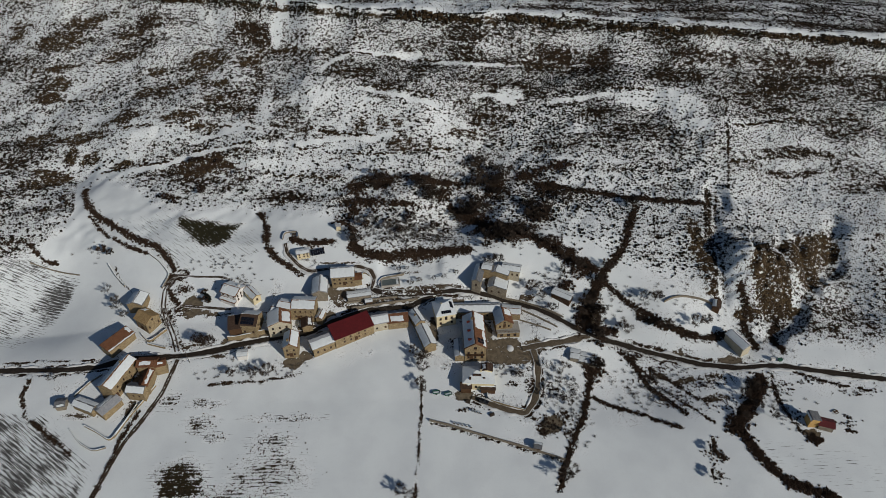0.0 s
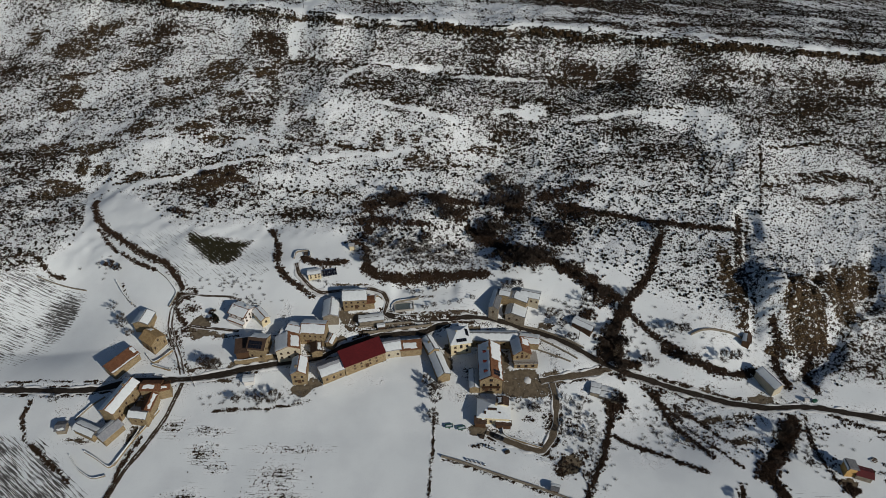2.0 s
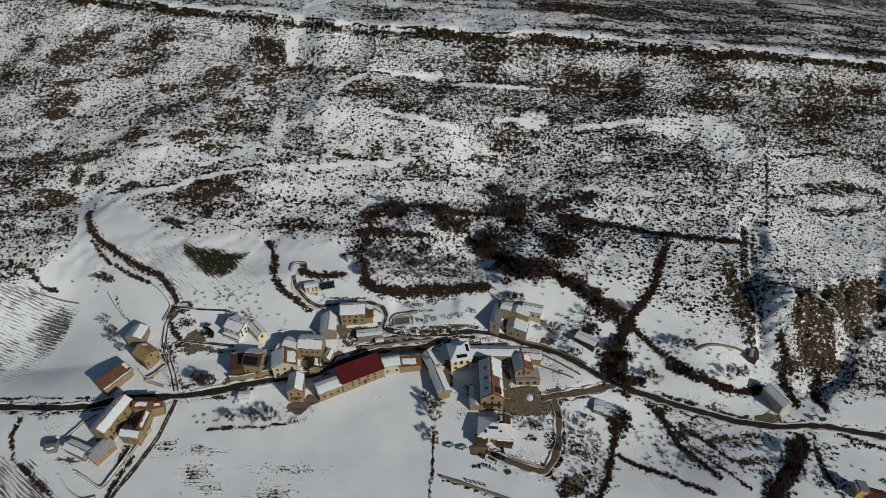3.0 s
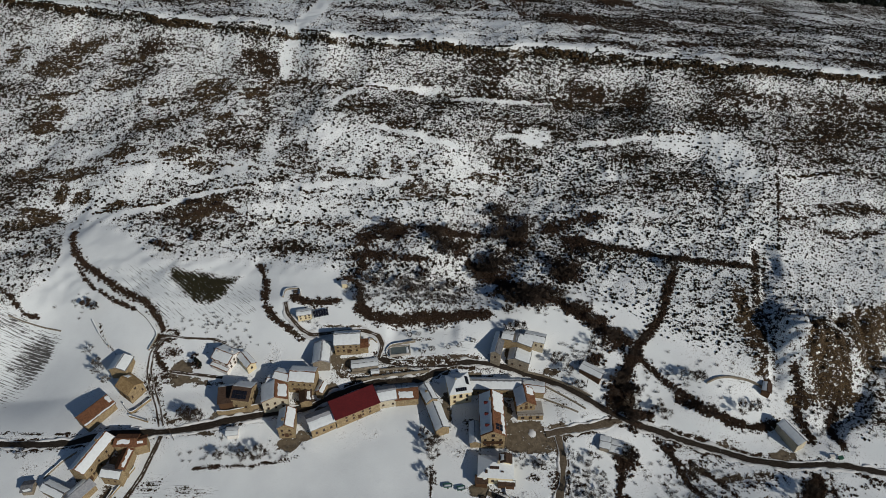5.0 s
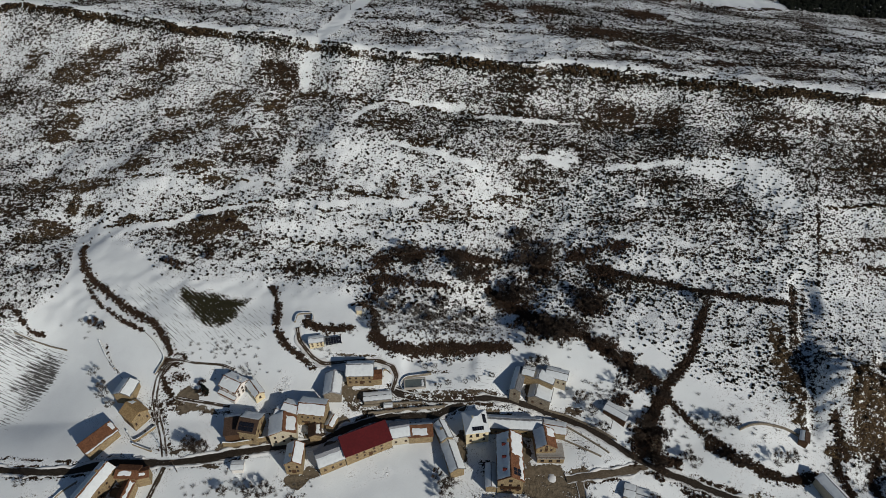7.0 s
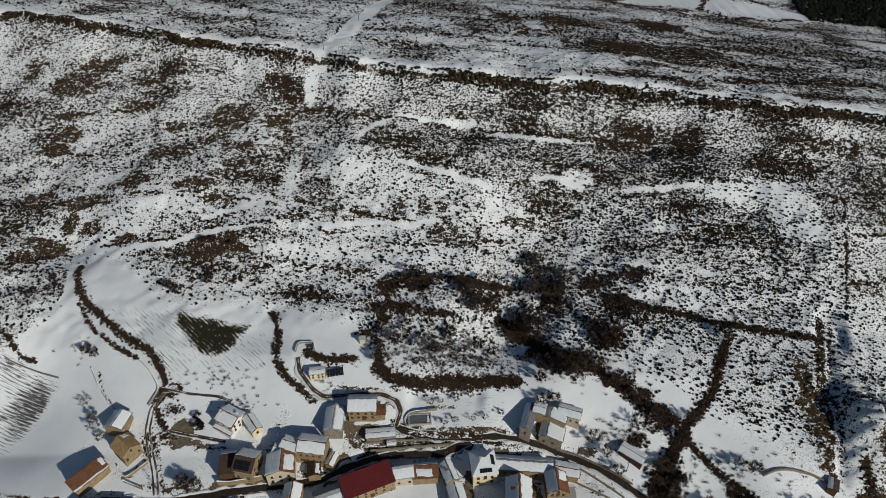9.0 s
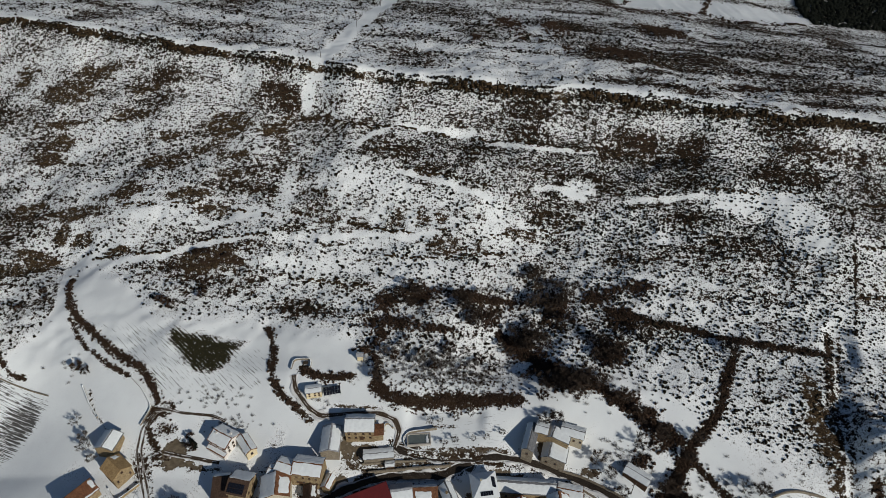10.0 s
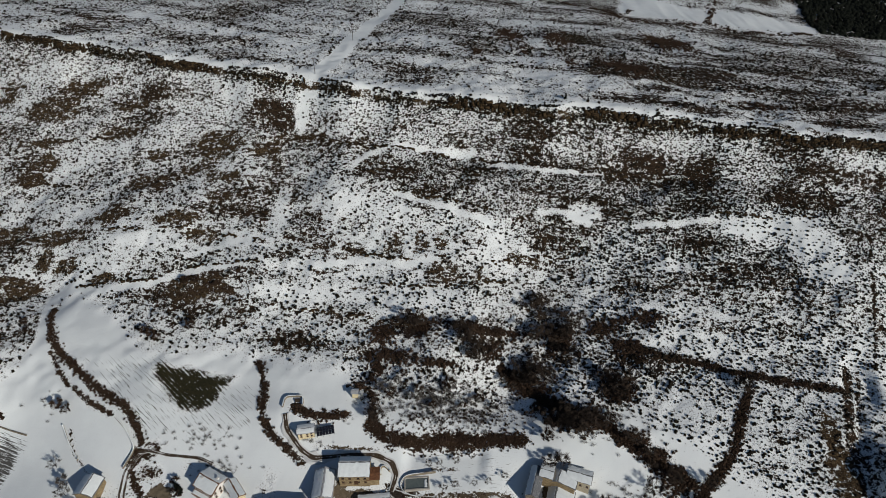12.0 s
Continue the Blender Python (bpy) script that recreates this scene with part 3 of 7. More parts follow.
BANKS = ((-6, 55.2, 12, 0.9), (8, 56.3, 8, 1.0), (-8, 64.5, 6, 0.8), (-28, 50, 10, 1.9), (-20, 48.2, 15, 1.7), (-2, 50, 9, 1.8), (-40, 50, 6, 2.4), (-40, 47, 8, 1.2), (112, 21, 10, 1.4), (126, 8, 5, 2), (-44, 69, 11, 0.8), (48, 52, 5, 2), (34, 53, 6, 1.4), (-96, 43, 8, 1.4),
         (-109, 28, 10, 1.4), (-95, 22.5, 9, 1.3), (-125, -2, 2, 8), (-146, -6, 6, 1.4), (116, 8, 10, 1.4), (100, 12, 6, 1.4), (124, -2, 6, 2))

# where the wild slope begins, from west to east
LOWER_EDGE = ((-400, 60), (-215, 70), (-197, 79), (-190, 88), (-184, 94), (-183, 128), (-180, 134), (-167, 126), (-150, 115), (-140, 104), (-118, 102), (-95, 104), (-50, 98), (-44, 84), (18, 82), (30, 90), (60, 84),
              (85, 74), (100, 62), (140, 50), (150, 36), (165, 22), (200, 18), (400, 10))
EDGE = np.array(LOWER_EDGE, float)
TERRACES = (((-61, 197.6), (-54, 205), (-40, 209), (-23, 207.4), (-1, 207)), ((-38, 184.5), (-21, 180), (-2, 174.6), (8, 172)), ((8, 201.5), (29.5, 198), (43, 198), (61, 198.8)),
            ((-131, 151), (-114, 158), (-97, 162)), ((-70, 148), (-51, 152), (-30, 150), (-17, 154)), ((76, 173.7), (94, 174.3), (110, 175.4)), ((29, 178), (40, 180), (53, 175)),
            ((134, 228), (149, 219), (169, 208.5)))


# ---- the ground: one sheet, fine round the village and coarse towards the horizon ----
def stations(low, high, pace, far_low, far_high):
    mid = list(np.arange(low, high + pace, pace))
    down, up, step = [], [], pace
    while (down[-1] if down else low) > far_low:
        step *= 1.12
        down.append((down[-1] if down else low) - step)
    step = pace
    while (up[-1] if up else mid[-1]) < far_high:
        step *= 1.07
        up.append((up[-1] if up else mid[-1]) + step)
    return np.array(down[::-1] + mid + up)


WAYS = ((ROAD_W, 2.0), (ROAD_E, 2.0), (LANE_E, 2.2), (LANE_S, 1.9), (DRIVE, 1.6))


def ground_z(x, y):
    """The height of the sheet itself: the land, cut by the roads and the pool's terrace."""
    z = height(x, y)
    ribs = in_patch(x, y, BADLAND[1:3], 0.5)
    comb = np.abs(np.sin((x - 0.24 * y) * 0.34 + 5.5 * grain(x, y, 12, 41)))
    z = z + ribs * (3.6 * (comb ** 0.6 - 0.75) + 2.6 * (grain(x, y, 4.5, 42) - 0.5))
    shaded = in_patch(x, y, ((152, 62, 8, 20), (196, 52, 10, 9)), 0.5)
    z = z + shaded * 2.8 * (np.abs(np.sin(0.55 * (y + 0.35 * x) + 3 * grain(x, y, 9, 43))) - 0.6)
    for line, half, deep in zip(GULLIES, (6.5, 9.0), (2.9, 3.6)):
        z = z - deep * (1 - ease(0.5, half, off_line(x, y, line) + 6.0 * (grain(x, y, 8, 44) - 0.5)))
    bench = ease(17, 12, np.abs(x + 8)) * ease(12, 7, np.abs(y - 62))
    z = z * (1 - 0.75 * bench) + (9.6 + 0.10 * (y - 62)) * 0.75 * bench
    for line, half in WAYS:
        z = z - 0.30 * (1 - ease(half - 0.2, half + 0.9, off_line(x, y, line)))
    return z


def bare_of(x, y):
    """0 to 1: how much of the snow has melted."""
    below = ease(-6, 12, y - np.interp(x, EDGE[:, 0], EDGE[:, 1]))
    near = ease(0, 40, x)
    hill = (below * (1 - near) + near * ease(84, 118, y + 6 * np.sin(x / 30))) * (1 - ease(-4, 3, y - scarp_y(x)))
    back = ease(0, 8, y - scarp_y(x))
    b = 0.03 + 0.32 * hill + (0.38 + 0.08 * ease(20, 60, x)) * back + 0.30 * hill * (grain(x, y * 1.6, 26, 51) - 0.5) + 0.20 * hill * (grain(x, y * 1.5, 11, 54) - 0.5)
    b = b + 0.10 * hill * ease(-50, -110, x) + 0.26 * hill * (grain(0.16 * x, y + 0.05 * x, 5.5, 59) - 0.5)
    b = b - 0.04 * hill * ease(130, 190, x)
    b = b + 0.06 * hill * ease(20, 90, x) + 0.07 * hill * ease(60, 26, scarp_y(x) - y - 16 * ease(10, 60, x)) * ease(-60, 40, x) + 0.08 * ease(6, 12, scarp_y(x) - y) * hill * ease(40, 12, scarp_y(x) - y)
    b = b - 0.25 * back * ease(16, 2, y - scarp_y(x)) + 0.40 * back * (grain(x * 0.2, y - scarp_y(x), 7, 52) - 0.5) + 0.25 * back * (grain(x, y, 22, 56) - 0.5)
    b = np.maximum(b, (0.17 + 0.22 * grain(x, y, 5, 47)) * below * near * ease(118, 100, y) * ease(60, 75, x))
    village = in_patch(x, y, ((-60, 38, 52, 22), (25, 36, 42, 28), (-128, 20, 26, 30), (48, 2, 20, 24), (100, 8, 30, 22)), 0.6)
    b = b + village * (0.45 * grain(x, y, 5.5, 55) + 0.35 * grain(x, y, 2.6, 48) - 0.255)
    east = ease(95, 120, x) * ease(-20, 10, y) * ease(100, 60, y)
    b = b + (0.12 + 0.3 * (grain(x, y, 9, 53) - 0.4)) * east
    melt = np.maximum.reduce([1.16 * in_patch(x, y, BARE_SOIL, 0.5), in_patch(x, y, BARE_MID), in_patch(x, y, BARE_ROWS, 0.5)])
    b = np.maximum(b, 0.57 * melt)
    b = np.maximum(b, 0.68 * in_patch(x, y, BADLAND))
    b = np.maximum(b, 0.62 * (1 - ease(1.5, 3.4, off_line(x + 4.2, y, GULLIES[0]))))
    for line in GULLIES:
        b = np.maximum(b, 0.56 * (1 - ease(0.4, 2.2, off_line(x, y, line))))
    for line in (ROAD_W, ROAD_E, LANE_S, LANE_E, TRACK_W):
        d = off_line(x, y, line) + 1.6 * (grain(x, y, 3, 57) - 0.5)
        b = np.maximum(b, 0.60 * (1 - ease(2.2, 4.0, d)) * ease(0.2, 0.5, grain(x, y, 9, 58)))
    b = np.maximum(b, 0.56 * in_patch(x, y, BARE_FAR, 0.7))
    s = np.maximum(0.8 * in_patch(x, y, SMOOTH[:5], 0.5), 0.5 * in_patch(x, y, SMOOTH[5:], 0.5))
    b = b * (1 - s) + 0.03 * s
    b = np.maximum(b, 0.66 * in_patch(x, y, ROCKY))
    b = b * (1 - in_field(x, y, MEADOW, 2)) + 0.03 * in_field(x, y, MEADOW, 2)
    for line in TERRACES:
        b = np.maximum(b, 0.55 * (1 - ease(1.2, 2.6, off_line(x, y + 2.6, line))) * ease(0.3, 0.6, grain(x, y, 8, 50)))
    for line, half in ((LANE_NW, 2.6), (BRANCH, 1.1), (SWATH, 4.0), *((t, 0.8) for t in TERRACES)):
        d = 1 - ease(half - 0.8, half + 1.4, off_line(x, y, line) + 1.4 * (grain(x, y, 4, 49) - 0.5))
        b = b * (1 - (0.6 if half < 1 else 0.75 if half < 2 else 1.0) * d)
    lip = np.abs(y - scarp_y(x) + 1.5)
    b = np.maximum(b, 0.62 * (1 - ease(0.6, 2.4, lip)))
    for line, half, _, _ in THICKETS:
        b = np.maximum(b, 0.74 * (1 - ease(half * 0.3, half * 0.95, off_line(x, y, line) + 1.0 * (grain(x, y, 3, 35) - 0.5))))
    b = np.maximum(b, 0.44 * in_patch(x, y, WOODS + CLUMPS, 0.5))
    b = np.maximum(b, 0.92 * in_field(x, y, CROP, 4))
    b = np.maximum(b, 0.40 * in_patch(x, y, DARK_SPOTS, 0.8) + 0.32 * (grain(0.12 * x, y, 0.9, 36) - 0.5) * (in_patch(x, y, DARK_SPOTS, 0.8) > 0.15))
    b = np.maximum(b, 0.68 * in_patch(x, y, DARK_SPOTS[:1], 0.5))
    b = np.maximum(b, np.maximum(0.82 * in_patch(x, y, YARDS, 0.25), 0.60 * in_patch(x, y, BANKS, 0.4)))
    far = in_field(x, y, ((116, 480), (135, 560), (300, 525), (295, 495)), 4)
    return b * (1 - far)


def build_ground():
    xs, ys = stations(-235, 262, 1.25, -2500, 2600), stations(-62, 262, 1.25, -1500, 3000)
    gx, gy = np.meshgrid(xs, ys)
    x, y = gx.ravel(), gy.ravel()
    n, m = len(xs), len(ys)
    i = (np.arange(m - 1)[:, None] * n + np.arange(n - 1)).ravel()
    ob = soup("ground", np.stack([x, y, ground_z(x, y)], 1), np.stack([i, i + 1, i + n + 1, i + n], 1), GROUND)
    west, south, crop = in_field(x, y, STUBBLE_W, 3), in_field(x, y, STUBBLE_S, 3), in_field(x, y, CROP)
    round_crop = in_field(x, y, ((-178, 112), (-128, 100), (-88, 100), (-84, 76), (-100, 68), (-122, 70)), 3)
    spots = in_patch(x, y, DARK_SPOTS, 0.9)
    tracks = in_field(x, y, ((-24, 74), (18, 76), (18, 58), (-8, 56)), 2)
    east = in_field(x, y, ((128, -24), (168, -26), (185, -44), (150, -46)), 3)
    furrow = np.maximum.reduce([west * (0.55 + 0.35 * grain(x, y, 28, 61) + 0.35 * ease(-205, -178, x) * ease(38, 58, y)), south * (0.75 + 0.5 * grain(x, y, 25, 62)), round_crop * (0.06 + 0.5 * grain(x, y, 14, 64)), 0.4 * spots, 0.3 * crop, 0.12 * east, 0.10 * tracks])
    rows, reach = y + 0.0, x + 0.0
    for where, heading in ((west, -16), (south, -34), (round_crop, -37)):
        c, s = math.cos(radians(heading)), math.sin(radians(heading))
        rows, reach = np.where(where > 0.02, y * c - x * s, rows), np.where(where > 0.02, x * c + y * s, reach)
    yard = np.maximum(in_patch(x, y, YARDS, 0.3), 0.5 * in_patch(x, y, BANKS, 0.4))
    rock = np.maximum.reduce([in_patch(x, y, BADLAND), in_patch(x, y, ROCKY), 1 - ease(0.6, 2.2, np.abs(y - scarp_y(x) + 1.5)), in_patch(x, y, BARE_WEST) * (0.3 + 0.9 * grain(x, y, 12, 63)), 0.8 * in_patch(x, y, BARE_MID) * grain(x, y, 12, 65), 0.6 * in_patch(x, y, BARE_FAR, 0.7)])
    for key, values in (("bare", bare_of(x, y)), ("furrow", furrow), ("rows", rows), ("reach", reach), ("yard", yard), ("crop", np.maximum(crop, 0.6 * spots)), ("rock", rock)):
        ob.data.attributes.new(key, "FLOAT", "POINT").data.foreach_set("value", values.astype(np.float32))
    ob.data.polygons.foreach_set("use_smooth", np.ones(len(ob.data.polygons), dtype=bool))
    return tagged(ob, "snowy hillside with scrub, bare soil and white fields", "ground", kind="structure")


build_ground()


def way(name, label, line, half, mat, lift=0.02, kind="structure", snow=True):
    """A road that lies in the land, with a crown and ploughed snow along its edges."""
    p = along(line, 0.9)
    d = np.gradient(p, axis=0)
    d /= np.hypot(*d.T)[:, None]
    side = np.stack([-d[:, 1], d[:, 0]], 1)
    ragged = half * (1 + 0.5 * (grain(p[:, 0], p[:, 1], 3, 71) - 0.5))
    cols = []
    for f, z in ((-1, -0.03), (-0.5, 0.03), (0, 0.06), (0.5, 0.03), (1, -0.03)):
        q = p + side * (f * ragged)[:, None]
        cols.append(np.c_[q, height(p[:, 0], p[:, 1]) * 0.5 + height(q[:, 0], q[:, 1]) * 0.5 + z + lift])
    v = np.stack(cols, 1).reshape(-1, 3)
    faces = [(5 * i + j, 5 * i + j + 1, 5 * i + j + 6, 5 * i + j + 5) for i in range(len(p) - 1) for j in range(4)]
    road = tagged(solid(name, v, faces, mat, smooth=True), label, "road", kind=kind)
    across = np.tile(np.array((-1, -0.5, 0, 0.5, 1), dtype=np.float32), len(p))
    road.data.attributes.new("across", "FLOAT", "POINT").data.foreach_set("value", across)
    if not snow:
        return road
    for edge in (-1, 1):
        lump = ease(0.42, 0.75, grain(p[:, 0], p[:, 1], 3.4, 72 + edge))
        for other in (ROAD_W, ROAD_E, LANE_E, LANE_S, DRIVE):
            if other is not line:
                lump = lump * ease(3.0, 5.0, off_line(p[:, 0], p[:, 1], other))
        w, h = 0.2 + 0.9 * lump, 0.5 * lump * (0.5 + grain(p[:, 0], p[:, 1], 1.6, 75 + edge)) - 0.1
        rows = []
        for f, k in ((0, 0), (0.35, 1), (0.75, 0.8), (1.3, 0)):
            q = p + side * (edge * (ragged * 0.94 + f * w))[:, None]
            rows.append(np.c_[q, height(q[:, 0], q[:, 1]) + k * h - 0.12 * (k == 0)])
        v = np.stack(rows, 1).reshape(-1, 3)
        f = [(4 * i + j, 4 * i + j + 1, 4 * i + j + 5, 4 * i + j + 4) for i in range(len(p) - 1) for j in range(3)]
        tagged(solid("snow_bank", v, f, OLD_SNOW, smooth=True), "low ridge of ploughed snow along a road", "snow bank", kind="structure")
    return road


way("road", "narrow wet asphalt road between ploughed snow banks", ROAD_W, 1.55, ASPHALT)
way("road", "wet asphalt road winding past the village", ROAD_E, 1.4, ASPHALT)
way("road", "brown dirt lane through the snow", LANE_E, 1.5, DIRT, 0.05)
way("road", "brown dirt lane beside a snowy orchard", LANE_S, 1.3, DIRT, 0.05)
way("road", "muddy driveway looping round a house", DRIVE, 1.1, RUT, 0.04)
for shift in (-1.0, 1.0):
    way("road", "muddy wheel rut in a snowy track", [(x + shift * 0.8, y + 0.2 * shift) for x, y in TRACK_W], 0.42, RUT, 0.05, snow=False)
way("road", "muddy farm track between a field and stone walls", TRACK_F, 1.2, RUT, 0.05, snow=False)
way("road", "trodden track looping round a garden", TRACK_G, 0.9, RUT, 0.04, snow=False)
way("road", "muddy path between a garden and a house", TRACK_H, 1.1, RUT, 0.04, snow=False)
way("road", "snow-edged road across the far valley", FAR_ROAD, 2.2, ASPHALT, 0.35, snow=False)


# ---- rock: the cliff under the plateau's edge, and ledges across the slope ----
def rocks(name, label, centres, sizes, mat, seed, sink=0.4):
    """Uneven blocks of rock in one mesh: centres in the plan with the top's height, sizes along, across and down."""
    rng = np.random.default_rng(seed)
    n = len(centres)
    unit = np.array([(sx, sy, sz) for sz in (-1, 0) for sx, sy in ((-0.5, -0.5), (0.5, -0.5), (0.5, 0.5), (-0.5, 0.5))])
    v = unit[None] * sizes[:, None] * (1 + rng.uniform(-0.28, 0.22, (n, 8, 3)))
    v[:, 4:, :2] *= 0.86
    w = rng.normal(0, 0.22, n)
    c, s = np.cos(w)[:, None], np.sin(w)[:, None]
    v = np.stack([v[..., 0] * c - v[..., 1] * s, v[..., 0] * s + v[..., 1] * c, v[..., 2]], -1) + centres[:, None]
    quads = np.array([(3, 2, 1, 0), (4, 5, 6, 7), (0, 1, 5, 4), (1, 2, 6, 5), (2, 3, 7, 6), (3, 0, 4, 7)])
    f = (quads[None] + 8 * np.arange(n)[:, None, None]).reshape(-1, 4)
    return tagged(soup(name, v.reshape(-1, 3), f, mat), label, "rock", kind="stuff")


LEDGES = (((-260, 259), (-230, 255), (-202, 251)), ((-201, 246), (-183, 241), (-166, 237)), ((-238, 223), (-216, 224), (-194, 224)), ((-172, 164), (-152, 163.5), (-134, 165)),
          ((-44, 141.6), (-24, 139), (-1, 144), (16.6, 149)), ((112, 179), (129, 177), (154, 177)), ((-6, 205), (16, 202), (56, 199), (84, 201)), ((-124, 164), (-99, 159)),
          ((-61, 157), (-35, 153), (-12, 155)), ((-38, 186), (-13, 182), (8, 178.5)), ((3.5, 153.5), (22, 161), (42, 162)), ((-241, 197.5), (-224, 200), (-199, 194)))
LEDGES_MORE = (((-99, 217), (-82, 218.5), (-63, 210.5), (-40, 208), (-23, 207), (2, 203)), ((-82, 128), (-67, 128), (-47, 126), (-23, 127)), ((-137, 145), (-117, 147), (-96, 148)),
               ((-182, 139), (-150, 140), (-129, 143)), ((183, 171), (218, 175), (252, 175)), ((177, 150), (218, 155), (265, 154)), ((171, 127), (205, 134), (230, 131)))


def lay_rock():
    rng = np.random.default_rng(3)
    n = 2600
    x, tier = rng.uniform(-420, 460, n), rng.choice((0, 0, 1, 1, 2), n)
    keep = (grain(x, 0 * x, 22, 91) + 0.5 * grain(x, 7.0 * tier, 6, 93) > 0.62) & (np.abs(x + 86) > 4)
    x, tier = x[keep], tier[keep]
    y = scarp_y(x) + np.array((-0.5, -1.2, -1.9))[tier] + rng.uniform(-0.5, 0.5, len(x))
    top = height(x, scarp_y(x) + 2) - 0.3 - 1.3 * tier - rng.uniform(0.0, 0.8, len(x))
    size = np.stack([rng.choice((0.6, 1.0, 1.6, 2.8), len(x)) * rng.uniform(0.8, 1.2, len(x)), rng.uniform(0.7, 1.5, len(x)), rng.uniform(1.3, 2.4, len(x))], 1)
    rocks("cliff", "broken brown rock cliff along the plateau edge", np.stack([x, y, top], 1), size, ROCK, 4)
    places, sizes = [], []
    for line in LEDGES + LEDGES_MORE:
        p = along(line, 1.3)
        p = p + rng.normal(0, 0.5, p.shape)
        p = p[grain(p[:, 0], p[:, 1], 7, 92) > 0.3]
        places.append(np.c_[p, height(p[:, 0], p[:, 1]) + rng.uniform(0.15, 0.6, len(p))])
        sizes.append(np.stack([rng.uniform(0.9, 2.8, len(p)), rng.uniform(0.6, 1.5, len(p)), rng.uniform(1.4, 2.2, len(p))], 1))
    rocks("rock_ledge", "thin brown rock ledges showing through the snow", np.concatenate(places), np.concatenate(sizes), ROCK, 5)


lay_rock()


# ---- buildings ----
def ragged_sheet(u0, u1, v0, v1, thick, seed, cut=0.35, pace=0.9):
    """A sheet of snow with an uneven edge: verts in u, v, w and faces."""
    rng = random.Random(seed)
    n, m = max(3, int((u1 - u0) / pace)), max(2, int((v1 - v0) / pace))
    top, low = [], []
    for i in range(n + 1):
        for j in range(m + 1):
            u, v = u0 + (u1 - u0) * i / n, v0 + (v1 - v0) * j / m
            edge = i in (0, n) or j in (0, m)
            if i in (0, n):
                u += rng.uniform(0, cut) * (1 if i == 0 else -1)
            if j in (0, m):
                v += rng.uniform(0, cut) * (1 if j == 0 else -1)
            top.append((u, v, thick * (0.45 if edge else rng.uniform(0.75, 1.2))))
            low.append((u, v, 0.0))
    k, at = m + 1, (n + 1) * (m + 1)
    faces = [(i * k + j, (i + 1) * k + j, (i + 1) * k + j + 1, i * k + j + 1) for i in range(n) for j in range(m)]
    ring = [i * k for i in range(n + 1)] + [n * k + j for j in range(1, k)] + [i * k + m for i in range(n - 1, -1, -1)] + [j for j in range(m - 1, 0, -1)]
    faces += [(b, a, a + at, b + at) for a, b in zip(ring, ring[1:] + ring[:1])]
    return top + low, faces


WINDOW_SHAPES = {}


def window_mesh(w, h):
    """Shared meshes of a window: its frame with a sill, and its pane."""
    if (w, h) not in WINDOW_SHAPES:
        bm = bmesh.new()
        t = 0.09
        for x0, x1, z0, z1 in ((-w / 2, w / 2, 0, t), (-w / 2, w / 2, h - t, h), (-w / 2, -w / 2 + t, t, h - t), (w / 2 - t, w / 2, t, h - t), (-t / 3, t / 3, t, h - t)):
            block(bm, x0, x1, -0.07, 0.03, z0, z1)
        block(bm, -w / 2 - 0.1, w / 2 + 0.1, -0.16, 0.0, -0.1, -0.002)
        frame_me = bpy.data.meshes.new("window")
        bm.to_mesh(frame_me)
        bm.free()
        frame_me.materials.append(FRAME)
        bm = bmesh.new()
        block(bm, -w / 2 + t, w / 2 - t, -0.03, -0.01, t, h - t)
        pane_me = bpy.data.meshes.new("pane")
        bm.to_mesh(pane_me)
        bm.free()
        pane_me.materials.append(GLASS)
        WINDOW_SHAPES[(w, h)] = frame_me, pane_me
    return WINDOW_SHAPES[(w, h)]


def opening(parent, face, half, depth, u, z, w, h, kind="window"):
    """A window or a door in a wall: face is S, N, E or W of the house's own axes."""
    turn, off, a = {"S": (0, depth, u), "N": (180, depth, u), "E": (90, half, u), "W": (-90, half, u)}[face]
    if kind == "door":
        bm = bmesh.new()
        block(bm, -w / 2, w / 2, -0.07, 0.02, 0, h)
        block(bm, -w / 2 - 0.12, -w / 2, -0.1, 0.02, 0, h + 0.12)
        block(bm, w / 2, w / 2 + 0.12, -0.1, 0.02, 0, h + 0.12)
        block(bm, -w / 2, w / 2, -0.1, 0.02, h, h + 0.12)
        ob = part("door", bm, WOOD, parent, "dark wooden door")
    else:
        frame_me, pane_me = window_mesh(w, h)
        ob = new("window", frame_me)
        ob.parent = parent
        pane = new("pane", pane_me)
        pane.parent = ob
    m = pose(0, 0, 0, 0, 0, turn) @ Matrix.Translation((a, -off, z))
    ob.matrix_basis = m
    return ob


def roof_planes(L, W, eave, rise, style, split):
    """Slopes of a roof as (origin at the eave, direction along the eave, direction up the slope, length, run)."""
    o = 0.4
    ry = -W / 2 + W * split
    out = []
    if style in ("gable", "mono"):
        front = Vector((0, ry + W / 2, rise))
        up = front.normalized()
        out.append((Vector((-L / 2 - o, -W / 2, eave)) - up * o, Vector((1, 0, 0)), up, L + 2 * o, front.length + o))
        if style == "gable":
            rear = Vector((0, ry - W / 2, rise))
            up = rear.normalized()
            out.append((Vector((L / 2 + o, W / 2, eave)) - up * o, Vector((-1, 0, 0)), up, L + 2 * o, rear.length + o))
    return out


